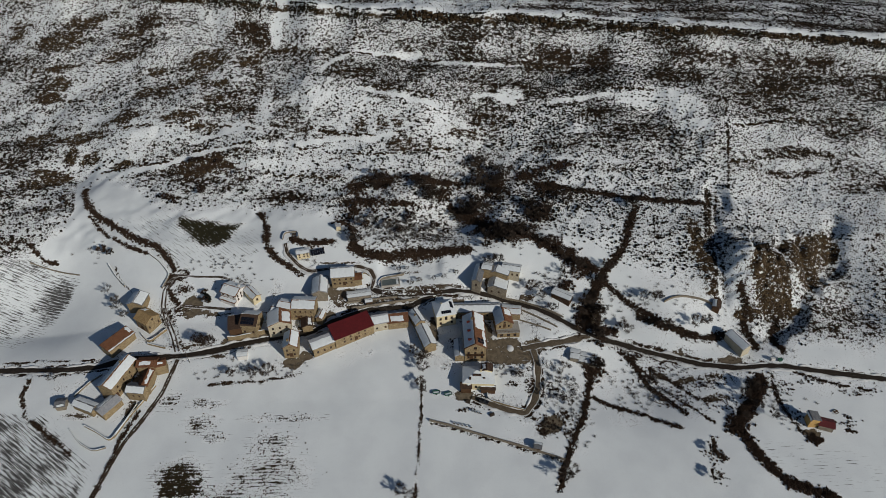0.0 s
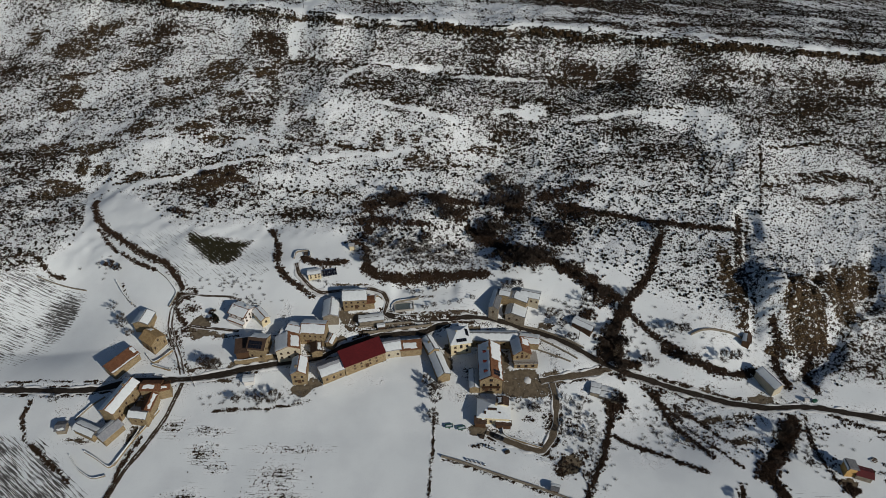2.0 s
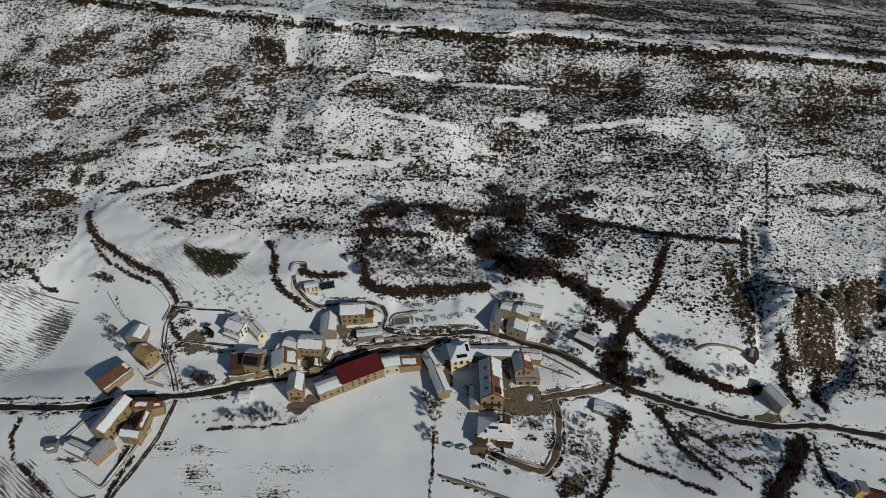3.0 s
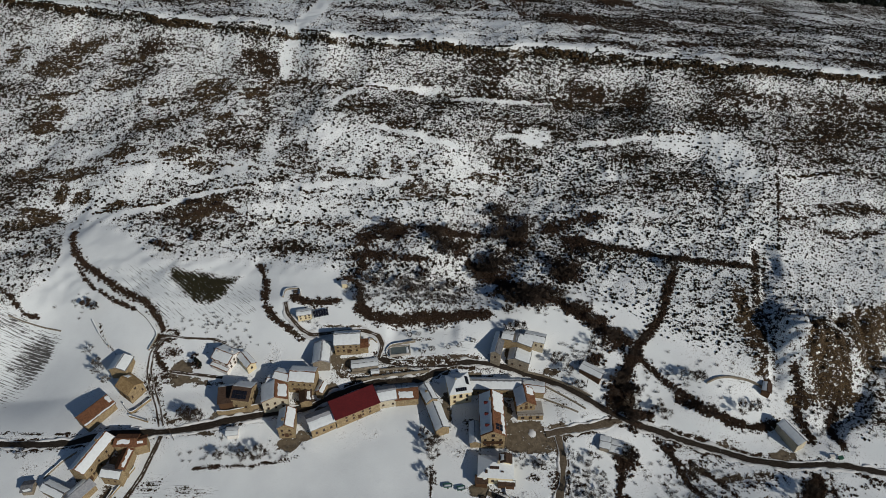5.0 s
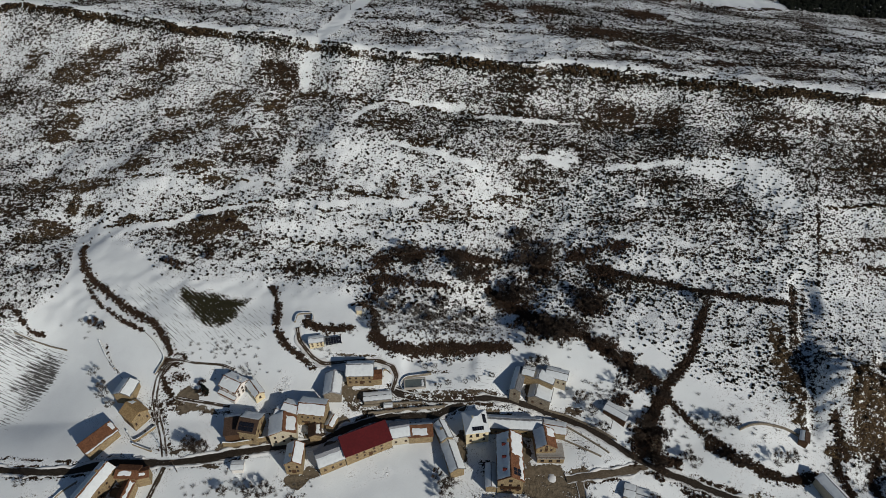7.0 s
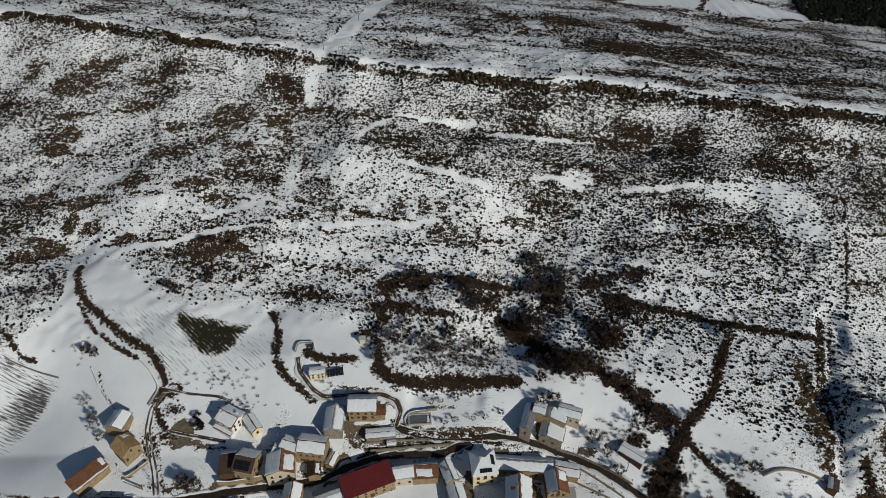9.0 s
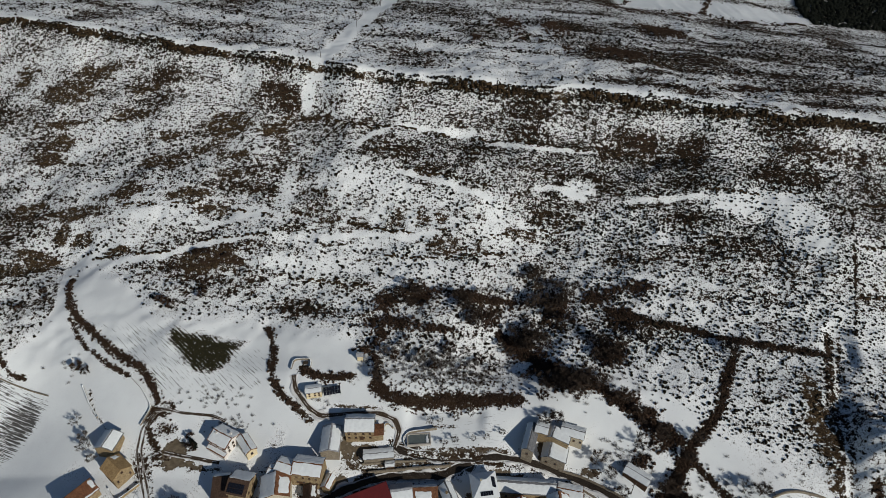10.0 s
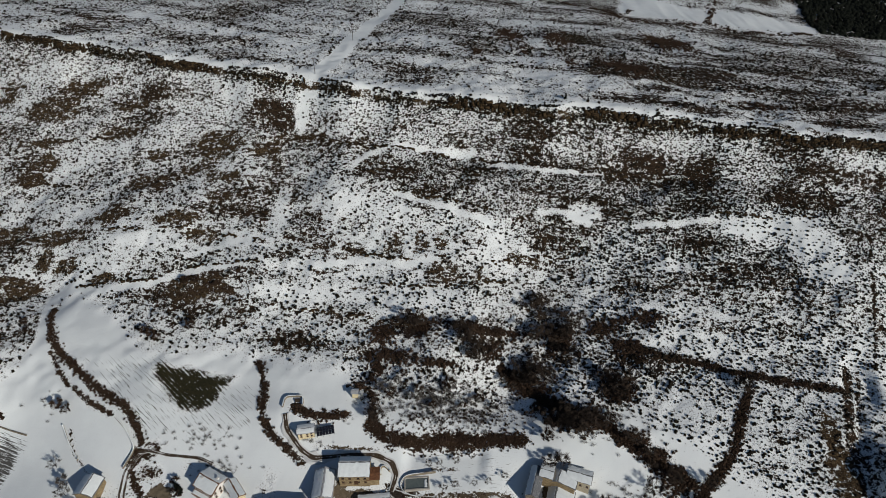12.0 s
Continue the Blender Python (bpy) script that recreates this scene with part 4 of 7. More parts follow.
def house(name, label, x, y, heading, L, W, eave, rise, wall=None, roof=None, ridge="x", style="gable", split=0.5, snow=(), windows=(), doors=(), chimneys=(), category="house", seed=1, sink=4.0):
    """A building. Its own x runs along the ridge, its south side is -y; for ridge "y" the house is turned so that a gable (W) faces the front.
    snow: rows of (slope, from, to along it, from, to up it). windows: rows of (face, places along, sills, width, height)."""
    wall, roof = wall or STONE, roof or SLATE
    if ridge == "y":
        heading, L, W = heading + 90, W, L
    base = new(name)
    base.matrix_basis = pose(x, y, float(height(x, y)), 0, 0, heading)
    tagged(base, label, category)
    ry = -W / 2 + W * split
    lo = -sink
    bm = bmesh.new()
    if style == "hip":
        block(bm, -L / 2, L / 2, -W / 2, W / 2, lo, eave)
    else:
        back = eave + (rise if style == "mono" else 0)
        prof = [(-W / 2, lo), (W / 2, lo), (W / 2, back)] + ([(ry, eave + rise)] if style == "gable" else []) + [(-W / 2, eave)]
        ends = [[bm.verts.new((s * L / 2, py, pz)) for py, pz in prof] for s in (-1, 1)]
        bm.faces.new(ends[0][::-1])
        bm.faces.new(ends[1])
        for i in range(len(prof)):
            j = (i + 1) % len(prof)
            bm.faces.new((ends[0][i], ends[0][j], ends[1][j], ends[1][i]))
    part("wall", bm, wall, base)
    t = 0.22
    if style == "hip":
        o = 0.45
        bm = bmesh.new()
        e = [bm.verts.new((sx * (L / 2 + o), sy * (W / 2 + o), eave - 0.05)) for sx, sy in ((-1, -1), (1, -1), (1, 1), (-1, 1))]
        b = [bm.verts.new((v.co.x, v.co.y, eave - 0.25)) for v in e]
        r = [bm.verts.new((-0.08 * L, 0.10 * W, eave + rise)), bm.verts.new((0.08 * L, 0.10 * W, eave + rise))]
        for f in ((e[0], e[1], r[1], r[0]), (e[1], e[2], r[1]), (e[2], e[3], r[0], r[1]), (e[3], e[0], r[0])):
            bm.faces.new(f)
        for i in range(4):
            bm.faces.new((b[i], b[(i + 1) % 4], e[(i + 1) % 4], e[i]))
        bm.faces.new(b[::-1])
        part("roof", bm, roof, base)
    slopes = roof_planes(L, W, eave, rise, style, split)
    for a, along_u, up, length, run in slopes:
        n = along_u.cross(up)
        bm = bmesh.new()
        v = [bm.verts.new(a + along_u * u + up * w + n * d) for d in (0.02, t) for u, w in ((0, 0), (length, 0), (length, run), (0, run))]
        for f in ((3, 2, 1, 0), (4, 5, 6, 7), (0, 1, 5, 4), (1, 2, 6, 5), (2, 3, 7, 6), (3, 0, 4, 7)):
            bm.faces.new([v[i] for i in f])
        part("roof", bm, roof, base)
    for k, (s, u0, u1, v0, v1) in enumerate(snow):
        a, along_u, up, length, run = slopes[s]
        n = along_u.cross(up)
        verts, faces = ragged_sheet(u0 * length, u1 * length, v0 * run, v1 * run, 0.13, seed * 31 + k, 0.3 if u1 - u0 > 0.9 else 0.7)
        tagged(solid("roof_snow", [a + along_u * p + up * q + n * (t + 0.005 + r) for p, q, r in verts], faces, ROOF_SNOW, base), "white snow lying on the roof")
    for face, places, sills, w, h in windows:
        for z in sills:
            for u in places:
                opening(base, face, L / 2, W / 2, u, z, w, h)
    for face, u, z, w, h in doors:
        opening(base, face, L / 2, W / 2, u, z, w, h, "door")
    for cx, cy, h in chimneys:
        bm = bmesh.new()
        k = 0.38
        z0 = eave - 0.2
        zt = eave + rise * (1 - abs(cy - ry) / (W / 2)) + h
        block(bm, cx - k, cx + k, cy - k, cy + k, z0, zt)
        block(bm, cx - k - 0.1, cx + k + 0.1, cy - k - 0.1, cy + k + 0.1, zt, zt + 0.14)
        part("chimney", bm, wall, base)
    return base


WHOLE = (0.0, 1.0, 0.0, 1.0)
FULL = ((0, *WHOLE), (1, *WHOLE))

house("stone_house", "tan stone house with a snowy roof above a field", -135.6, 50.0, -6, 7.2, 7.4, 4.4, 1.7, STONE, SLATE, "y", snow=((0, 0.02, 0.98, 0.05, 0.98), (1, *WHOLE)), seed=1)
house("church", "old tan stone church with a tiled roof", -129.0, 40.4, -34, 8.0, 7.2, 5.4, 2.2, STONE, TAN_TILE, "x", snow=((1, 0.7, 0.98, 0.2, 0.9),),
      windows=(("S", (-1.2, 1.2), (4.0,), 0.7, 1.1), ("S", (-2.8, 3.0), (1.2,), 0.7, 1.3), ("E", (0,), (5.4,), 0.9, 0.9), ("E", (-2.4, 2.4), (2.0,), 0.7, 1.3)), doors=(("S", 0.0, 0, 1.8, 2.6),), category="church", seed=2)
house("long_barn", "long stone barn with a brown tiled roof", -139.3, 29.4, 56, 13, 6.5, 4.0, 1.3, STONE, BROWN_TILE, style="gable", split=0.85, snow=((0, 0.0, 1.0, 0.0, 0.16), (0, 0.86, 1.0, 0.3, 0.95)), category="barn", seed=3)
house("farmhouse", "tall tan farmhouse with a snowy roof beside a courtyard", -132.2, 9.7, 73, 16.5, 6.4, 7.0, 1.8, STONE, BROWN_TILE, snow=((0, 0, 1, 0, 0.95), (1, *WHOLE)),
      windows=(("S", (-5, -1, 3), (1.5, 4.2), 0.8, 1.1),), doors=(("S", -7, 0, 1.8, 2.6),), chimneys=((4, 0.5, 0.9),), seed=4)
house("farm_wing", "farm wing with a brown tiled roof and melting snow", -121.5, 15.6, 0, 8, 5.0, 5.6, 1.0, STONE, BROWN_TILE, snow=((0, 0.1, 0.75, 0.2, 0.95),), seed=5)
house("farm_store", "small stone store at the end of a farm wing", -116.2, 15.7, 17, 4.0, 4.0, 5.2, 0.8, STONE, BROWN_TILE, snow=((0, 0.2, 0.8, 0.3, 0.9),), category="shed", seed=6)
house("farm_shed", "stone farm shed with snow over its roof", -122.8, 3.6, -8, 7.4, 4.8, 5, 1.2, STONE, SLATE, snow=((0, *WHOLE),), windows=(("S", (-1, 1.6), (2.4,), 0.7, 0.9),), category="shed", seed=7)
house("farm_shed", "narrow stone shed round a farm courtyard", -120.2, 8.4, 88, 8.5, 3.6, 5, 1.0, STONE, BROWN_TILE, snow=((0, 0.05, 0.95, 0.1, 0.9),), category="shed", seed=8)
house("farm_shed", "low stone shed with a snowy roof", -142.3, -2.6, -23, 10, 4.2, 3, 0.9, STONE, SLATE, snow=FULL, category="shed", seed=9)
house("farm_shed", "stone shed with a pale sheet roof", -133.2, -2.8, -33, 5.8, 9, 3.4, 1.0, STONE, GREY_SHEET, "y", snow=((1, 0.1, 0.9, 0.1, 0.9),), category="shed", seed=10)
house("stone_hut", "small grey stone hut among bushes", -153, -1.2, 7, 3.6, 4.0, 2.5, 0.7, GREY_STONE, SLATE, snow=((0, 0.2, 1, 0, 0.6),), category="hut", seed=11)
house("white_house", "white house with red trim and a snowy roof", -91.6, 53.0, -25, 8.6, 7.6, 4.0, 1.8, WHITE_WALL, BROWN_TILE, snow=((0, 0.02, 0.98, 0.02, 1), (1, *WHOLE)),
      windows=(("E", (-2.4, 0, 2.4), (0.6, 2.6), 0.9, 1.1), ("S", (-3, 0, 3), (2.6,), 0.9, 1.0)), chimneys=((2.5, 1.5, 0.8), (-2.5, -0.8, 0.5)), seed=12)
house("porch", "white porch roof along a house", -93.4, 48.7, -25, 8.4, 1.6, 2.3, 0.5, WHITE_WALL, BROWN_TILE, style="mono", split=1, snow=((0, 0, 1, 0.08, 1),), category="porch", seed=13)
house("annexe", "narrow cream annexe with a snowy roof", -82.4, 51.0, -48, 8.0, 4.0, 3.3, 1.1, RENDERED, BROWN_TILE, snow=FULL, windows=(("E", (0,), (1.2,), 0.9, 1.2),), seed=14)
house("stone_house", "stone house with dark solar panels on its roof", -80.2, 35.6, -8, 7.4, 9.0, 6, 2.2, STONE, DARK_TILE, "x", snow=((1, *WHOLE),), windows=(("S", (-2, 2), (1.2,), 0.9, 1.2), ("E", (-2, 1.5), (1.2, 3.8), 0.8, 1.1)), seed=15)
house("brown_barn", "dark brown barn against a stone house", -87.6, 35.4, 10, 5.4, 9.0, 4.5, 1.2, WOOD, DARK_TILE, "x", split=0.8, snow=((1, *WHOLE),), category="barn", seed=16)
house("stone_house", "pale stone house with a snowy gabled roof", -67.6, 35.4, 11, 10, 8.6, 6, 2.3, PALE_BLOCK, BROWN_TILE, "y", split=0.45, snow=((0, 0.05, 0.8, 0.05, 0.85), (1, *WHOLE)),
      windows=(("W", (3, 0, -3), (1.0, 3.6), 0.9, 1.2),), seed=17)
house("stone_house", "large tan stone house with snow on its roof", -57.0, 43.0, -4, 10.4, 7.6, 7, 1.6, STONE, BROWN_TILE, snow=((0, 0.02, 1, 0.0, 0.98), (1, *WHOLE)),
      windows=(("S", (-3.6, -1.2, 1.2, 3.6), (1.4, 4.4), 0.8, 1.0),), doors=(("S", -2.4, 0, 1.1, 2.1),), seed=18)
house("back_house", "low stone house with a snow-covered roof", -65.1, 42.8, -14, 6.8, 5.4, 6, 1.0, STONE, BROWN_TILE, snow=FULL, seed=19)
house("small_shed", "small snow-topped shed between houses", -70.0, 41.4, -7, 2.8, 4, 5, 0.5, STONE, BROWN_TILE, snow=FULL, category="shed", seed=20)
house("courtyard_shed", "low stone shed with a dark roof in a courtyard", -55.6, 36.0, 11, 4.4, 5.0, 3, 0.9, STONE, DARK_TILE, "y", snow=((0, 0.1, 0.9, 0.1, 0.95),), category="shed", seed=21)
house("small_shed", "small brown shed with a snowy roof", -49.6, 40.0, -15, 3.0, 5, 4, 0.7, STONE, BROWN_TILE, "y", snow=((0, *WHOLE), (1, *WHOLE)), category="shed", seed=22)
house("gabled_house", "narrow tan gabled house with a brown door", -61.2, 24.8, 3, 6.2, 8.6, 6, 2.2, STONE, BROWN_TILE, "y", snow=((0, 0.02, 0.98, 0.05, 0.98), (1, *WHOLE)),
      windows=(("W", (-1.5, 1.5), (1.0, 3.6), 0.9, 1.2),), doors=(("W", 0, 0, 1.4, 2.2),), chimneys=((-2, 0.8, 1.2),), seed=23)
house("stone_hut", "little white hut beside the road", -82.7, 21.5, 6, 4.2, 3.4, 2.5, 0.4, WHITE_WALL, GREY_SHEET, snow=FULL, category="hut", seed=24)
house("barn", "barn with a half-snowy grey sheet roof", -48.2, 26.2, 26, 10, 7.6, 4.4, 1.3, STONE, GREY_SHEET, split=0.62, snow=((0, 0, 1, 0.0, 0.75),), windows=(("S", (-3, 0, 3), (1,), 0.9, 1.2),), category="barn", seed=25)
house("red_barn", "long stone barn with a dark red sheet roof", -35.2, 32.8, 26.5, 18.6, 8.4, 5, 2.0, STONE, RED_SHEET, split=0.97, windows=(("S", (-5, -2, 2, 5), (1.2, 3.2), 0.8, 0.9),), doors=(("S", 0.5, 0, 1.2, 2.1),), category="barn", seed=26)
house("stone_house", "pale house with a half-snowy grey roof", -22.4, 37.9, 12, 7.2, 6.8, 4.6, 1.5, PALE_BLOCK, GREY_SHEET, split=0.6, snow=((0, 0, 1, 0.02, 0.85),), windows=(("S", (-2, 2), (1.2,), 0.9, 1.0),), seed=27)
house("stone_house", "low stone house with a patch of snow on brown tiles", -14.2, 38.6, 7, 9.2, 6.0, 4, 1.2, STONE, BROWN_TILE, split=0.75, snow=((0, 0.15, 0.8, 0.12, 0.8), (1, *WHOLE)), seed=28)
house("narrow_house", "narrow stone house with a snowy gable roof", -5.3, 38.7, 25, 4.8, 8.4, 4.2, 1.6, STONE, SLATE, "y", snow=((0, 0.02, 0.98, 0.1, 0.95), (1, 0.02, 1, 0, 1)), chimneys=((0, 0.8, 0.8),), seed=29)
house("long_shed", "long shed with a snowy gable roof by a field", -1.2, 28.8, 19, 5.4, 12.5, 3.8, 1.5, STONE, SLATE, "y", snow=FULL, category="shed", seed=30)
house("cream_house", "cream house with a hipped snowy roof and solar panels", 7.5, 41.4, 10, 9.0, 9.6, 6.4, 2.2, RENDERED, ROOF_SNOW, style="hip", windows=(("S", (-2.6, 2.6), (0.6, 3.4), 1.0, 1.3), ("S", (0,), (3.2,), 1.2, 2.0)), chimneys=((-1, 1, 0.2),), seed=31)
house("long_house", "long low stone house with snow along its roof", 22.7, 43.4, -1, 22, 6.0, 4.0, 1.4, STONE, SLATE, split=0.62, snow=((0, 0.03, 0.99, 0.05, 0.9), (1, *WHOLE)), windows=(("S", (-7, -3, 5, 8), (1.2,), 0.9, 1.1),), seed=32)
house("low_shed", "low shed with a snow-covered roof", 39.4, 43.6, -9, 8.8, 5.4, 3.4, 0.7, STONE, BROWN_TILE, snow=FULL, category="shed", seed=33)
MAIN = house("tall_house", "tall stone house with red dormers and a snowy roof", 20.5, 27.2, 0, 9.4, 19.6, 7.4, 3.0, STONE, BROWN_TILE, "y", snow=((0, 0.48, 0.99, 0.03, 0.97), (0, 0.02, 0.5, 0.02, 0.42), (1, 0.02, 0.98, 0.02, 0.98)),
             windows=(("W", (-3, 0, 3), (0.8, 3.6), 1.0, 1.5), ("W", (0,), (6.6,), 1.4, 1.6)), doors=(("W", -1.6, -0.2, 1.2, 2.2),), chimneys=((5, 0.6, 1.0),), seed=34)
house("lean_to", "snowy lean-to shed against a tall house", 13.6, 22.4, 0, 4.0, 9.4, 3, 0.8, STONE, GREY_SHEET, "y", snow=FULL, category="shed", seed=35)
house("gabled_house", "stone house with a wooden balcony and half-snowy roof", 34.6, 36.4, 5, 7.6, 8.0, 6, 2.6, STONE, BROWN_TILE, "y", snow=((0, 0.5, 0.98, 0.0, 0.9), (1, *WHOLE)),
      windows=(("W", (-2, 0, 2), (3.8,), 0.9, 1.3), ("W", (0,), (6.3,), 0.9, 1.0)), doors=(("W", 0, 3.6, 0.9, 2.0),), seed=36)
house("tall_house", "tall stone house at the end of a walled garden", 24.8, 59.6, -15, 4.2, 11.6, 5.0, 1.2, GREY_STONE, SLATE, "y", split=0.5, snow=((1, *WHOLE),), windows=(("W", (0,), (2.0,), 0.9, 1.1),), seed=37)
house("back_house", "flat-roofed house under fresh snow", 29.4, 63.2, -15, 4.6, 5.0, 5.0, 0.5, STONE, SLATE, snow=FULL, seed=38)
house("stone_house", "stone house with a broad snowy roof", 34.2, 56.3, -15, 9.0, 6.6, 4.0, 1.4, GREY_STONE, SLATE, "y", split=0.72, snow=((0, 0.02, 0.98, 0.02, 0.98), (1, *WHOLE)), windows=(("W", (-2.5, 1), (1.0,), 0.9, 1.1),), seed=39)
house("stone_house", "stone house with a narrow snowy roof", 35.6, 61.4, -20, 8.8, 4.8, 5.0, 1.1, STONE, SLATE, "y", split=0.75, snow=((0, 0.02, 0.98, 0.02, 0.98), (1, *WHOLE)), seed=40)
house("stone_house", "pale stone house above a snowy bank", 41.2, 63.2, -16, 8.6, 5.0, 4.4, 1.0, PALE_BLOCK, SLATE, snow=((0, *WHOLE), (1, *WHOLE)), windows=(("S", (1, 3.4), (1.6,), 0.8, 1.1),), seed=41)
house("open_shed", "low shed with snow on a sloping roof", 64.6, 49.9, -35, 9.4, 4.4, 2.6, 0.6, WOOD, GREY_SHEET, snow=FULL, category="shed", seed=42)
house("flat_barn", "low barn with a snow-covered flat roof", 66.2, 20.8, -15, 3.8, 5.4, 2.0, 0.3, GREY_STONE, SLATE, snow=FULL, category="barn", seed=43)
house("flat_barn", "low barn with a snow-covered flat roof", 72.0, 19.2, -17, 7.6, 5.6, 2.0, 0.4, GREY_STONE, SLATE, snow=FULL, category="barn", seed=44)
house("roadside_barn", "stone barn with a shaded snowy roof above the road", 141.0, 23.0, 24, 4.9, 10.6, 5, 1.4, PALE_BLOCK, GREY_SHEET, "y", split=0.4, snow=((0, 0.02, 0.98, 0.2, 0.98), (1, *WHOLE)), category="barn", seed=45)
house("small_hut", "small brown hut at the foot of a bank", 137.2, 42.4, -25, 3.2, 4.8, 2.5, 0.5, WOOD, DARK_TILE, "y", snow=((1, *WHOLE),), category="hut", seed=46)
house("cabin", "tall ochre cabin in a snowy meadow", 158.2, -16.2, -4, 3.8, 4.0, 4.6, 0.9, OCHRE, SLATE, "y", split=0.95, snow=((1, *WHOLE),), category="cabin", seed=47)
house("cabin", "low stone cabin with a dark red roof", 163.2, -18.0, -20, 5.6, 4.2, 2.6, 0.8, GREY_STONE, RED_SHEET, snow=(), category="cabin", seed=48)
house("white_villa", "low cream villa with a hipped snowy roof", 21.2, 7.8, -4, 13.0, 8.6, 4.2, 1.9, RENDERED, ROOF_SNOW, style="hip", windows=(("S", (-4, -1, 2, 5), (0.8,), 1.1, 1.3),), chimneys=((1, 0.6, 0.8),), seed=49)
house("garden_cabin", "small pale cabin with a snowy roof", -60.9, 73.3, 12, 6.0, 3.4, 3, 0.4, RENDERED, GREY_SHEET, snow=FULL, windows=(("S", (-1.8, 0.4, 2), (0.6, 1.9), 0.7, 0.7),), category="cabin", seed=50)
house("stone_house", "tan stone house with snow on its front slope", -40.4, 60.2, 3.5, 10.8, 7.6, 5.4, 1.8, STONE, SLATE, split=0.6, snow=((0, 0, 1, 0.0, 0.98), (1, *WHOLE)), windows=(("S", (-4, -1.5, 1.5, 4), (1.0, 3.4), 0.9, 1.0),), doors=(("S", 0.6, 0, 1.2, 2.1),), seed=51)
house("annexe", "brown flat-roofed annexe beside a house", -33.6, 59.4, 8, 3.8, 4.4, 3.2, 0.25, STONE, BROWN_TILE, seed=52)
house("old_barn", "long barn with snow sliding off a grey roof", -51.0, 54.8, 4, 6.8, 11, 3.8, 1.5, GREY_STONE, GREY_SHEET, "y", split=0.5, snow=((0, 0.02, 0.95, 0.05, 0.95), (1, 0.05, 0.98, 0.02, 0.98)), category="barn", seed=53)
house("tiny_hut", "tiny pale hut alone on the slope", -44.5, 89.0, 3, 2.2, 1.9, 2.8, 0.5, RENDERED, GREY_SHEET, snow=((1, *WHOLE),), category="hut", seed=54)
house("porch", "brown porch with a dark tiled roof beside a villa", 15.6, 3.6, -4, 4.4, 3.0, 2.9, 0.6, WOOD, DARK_TILE, style="mono", split=1, snow=((0, 0.5, 0.98, 0.4, 0.95),), category="porch", seed=61)
house("villa_wing", "brown tiled dormer wing of a villa, half free of snow", 25.0, 10.4, -4, 4.4, 3.6, 5.4, 0.7, RENDERED, DARK_TILE, "y", snow=((1, 0.1, 0.9, 0.1, 0.9),), category="house", seed=62)


# ---- plants ----
def shrub_shape(rng, blades, width, tall, dome):
    """A shrub of thin upward blades over a low uneven dome, about one metre across."""
    v, f = [], []
    if dome > 0:
        rings = ((1.0, 0.0), (0.8, 0.5))
        for r, z in rings:
            for k in range(5):
                a = 2 * math.pi * (k + 0.6 * rng.random()) / 5
                q = r * dome * rng.uniform(0.6, 1.25)
                v.append((q * math.cos(a), q * math.sin(a), z * tall * dome * rng.uniform(0.8, 1.25) - 0.06))
        v.append((rng.uniform(-0.15, 0.15), rng.uniform(-0.15, 0.15), 0.78 * tall * dome))
        for k in range(5):
            a, b = k, (k + 1) % 5
            f += [(a, b, b + 5), (a, b + 5, a + 5), (5 + a, 5 + b, 10)]
    for _ in range(blades):
        a, lean = rng.uniform(0, 6.283), rng.uniform(0.05, 1.15)
        b = rng.uniform(0, 6.283)
        r = rng.uniform(0, 0.45)
        long = rng.uniform(0.55, 1.05)
        p = Vector((r * math.cos(a), r * math.sin(a), 0.0))
        top = p + Vector((math.cos(a) * math.sin(lean), math.sin(a) * math.sin(lean), math.cos(lean) * tall)) * long * 0.85
        side = Vector((math.cos(b), math.sin(b), 0.3)) * width * rng.uniform(0.6, 1.4)
        n = len(v)
        v += [tuple(p + side), tuple(top), tuple(p - side)]
        f.append((n, n + 1, n + 2))
    return np.array(v), np.array(f)


def scatter(name, label, category, x, y, size, tall, shapes, mat, seed):
    """Many shrubs in one mesh."""
    rng = np.random.default_rng(seed)
    turn, pick = rng.uniform(0, 6.283, len(x)), rng.integers(0, len(shapes), len(x))
    z = ground_z(x, y)
    coords, tris, base = [], [], 0
    for k, (v, f) in enumerate(shapes):
        some = np.nonzero(pick == k)[0]
        if not len(some):
            continue
        c, s, r = np.cos(turn[some])[:, None], np.sin(turn[some])[:, None], size[some][:, None]
        px = (v[:, 0] * c - v[:, 1] * s) * r + x[some][:, None]
        py = (v[:, 0] * s + v[:, 1] * c) * r + y[some][:, None]
        pz = v[:, 2] * r * tall[some][:, None] + z[some][:, None]
        coords.append(np.stack([px, py, pz], -1).reshape(-1, 3))
        tris.append((f[None] + (np.arange(len(some)) * len(v))[:, None, None]).reshape(-1, 3) + base)
        base += len(some) * len(v)
    ob = soup(name, np.concatenate(coords), np.concatenate(tris), mat)
    return tagged(ob, label, category, kind="stuff")


def open_ground(x, y):
    """1 where shrubs may grow, 0 on ways and in smooth snow."""
    free = (1 - np.maximum(0.76 * in_patch(x, y, SMOOTH[:5]), 0.45 * in_patch(x, y, SMOOTH[5:]))) * (1 - in_field(x, y, MEADOW, 2))
    for line, half in ((LANE_NW, 3.0), (BRANCH, 1.2), *((t, 0.8) for t in TERRACES), (SWATH, 4.5), (ROAD_E, 3.0), (TRACK_W, 3.0), (FAR_ROAD, 3.5)):
        free = free * ease(half, half + 1.2, off_line(x, y, line))
    return free


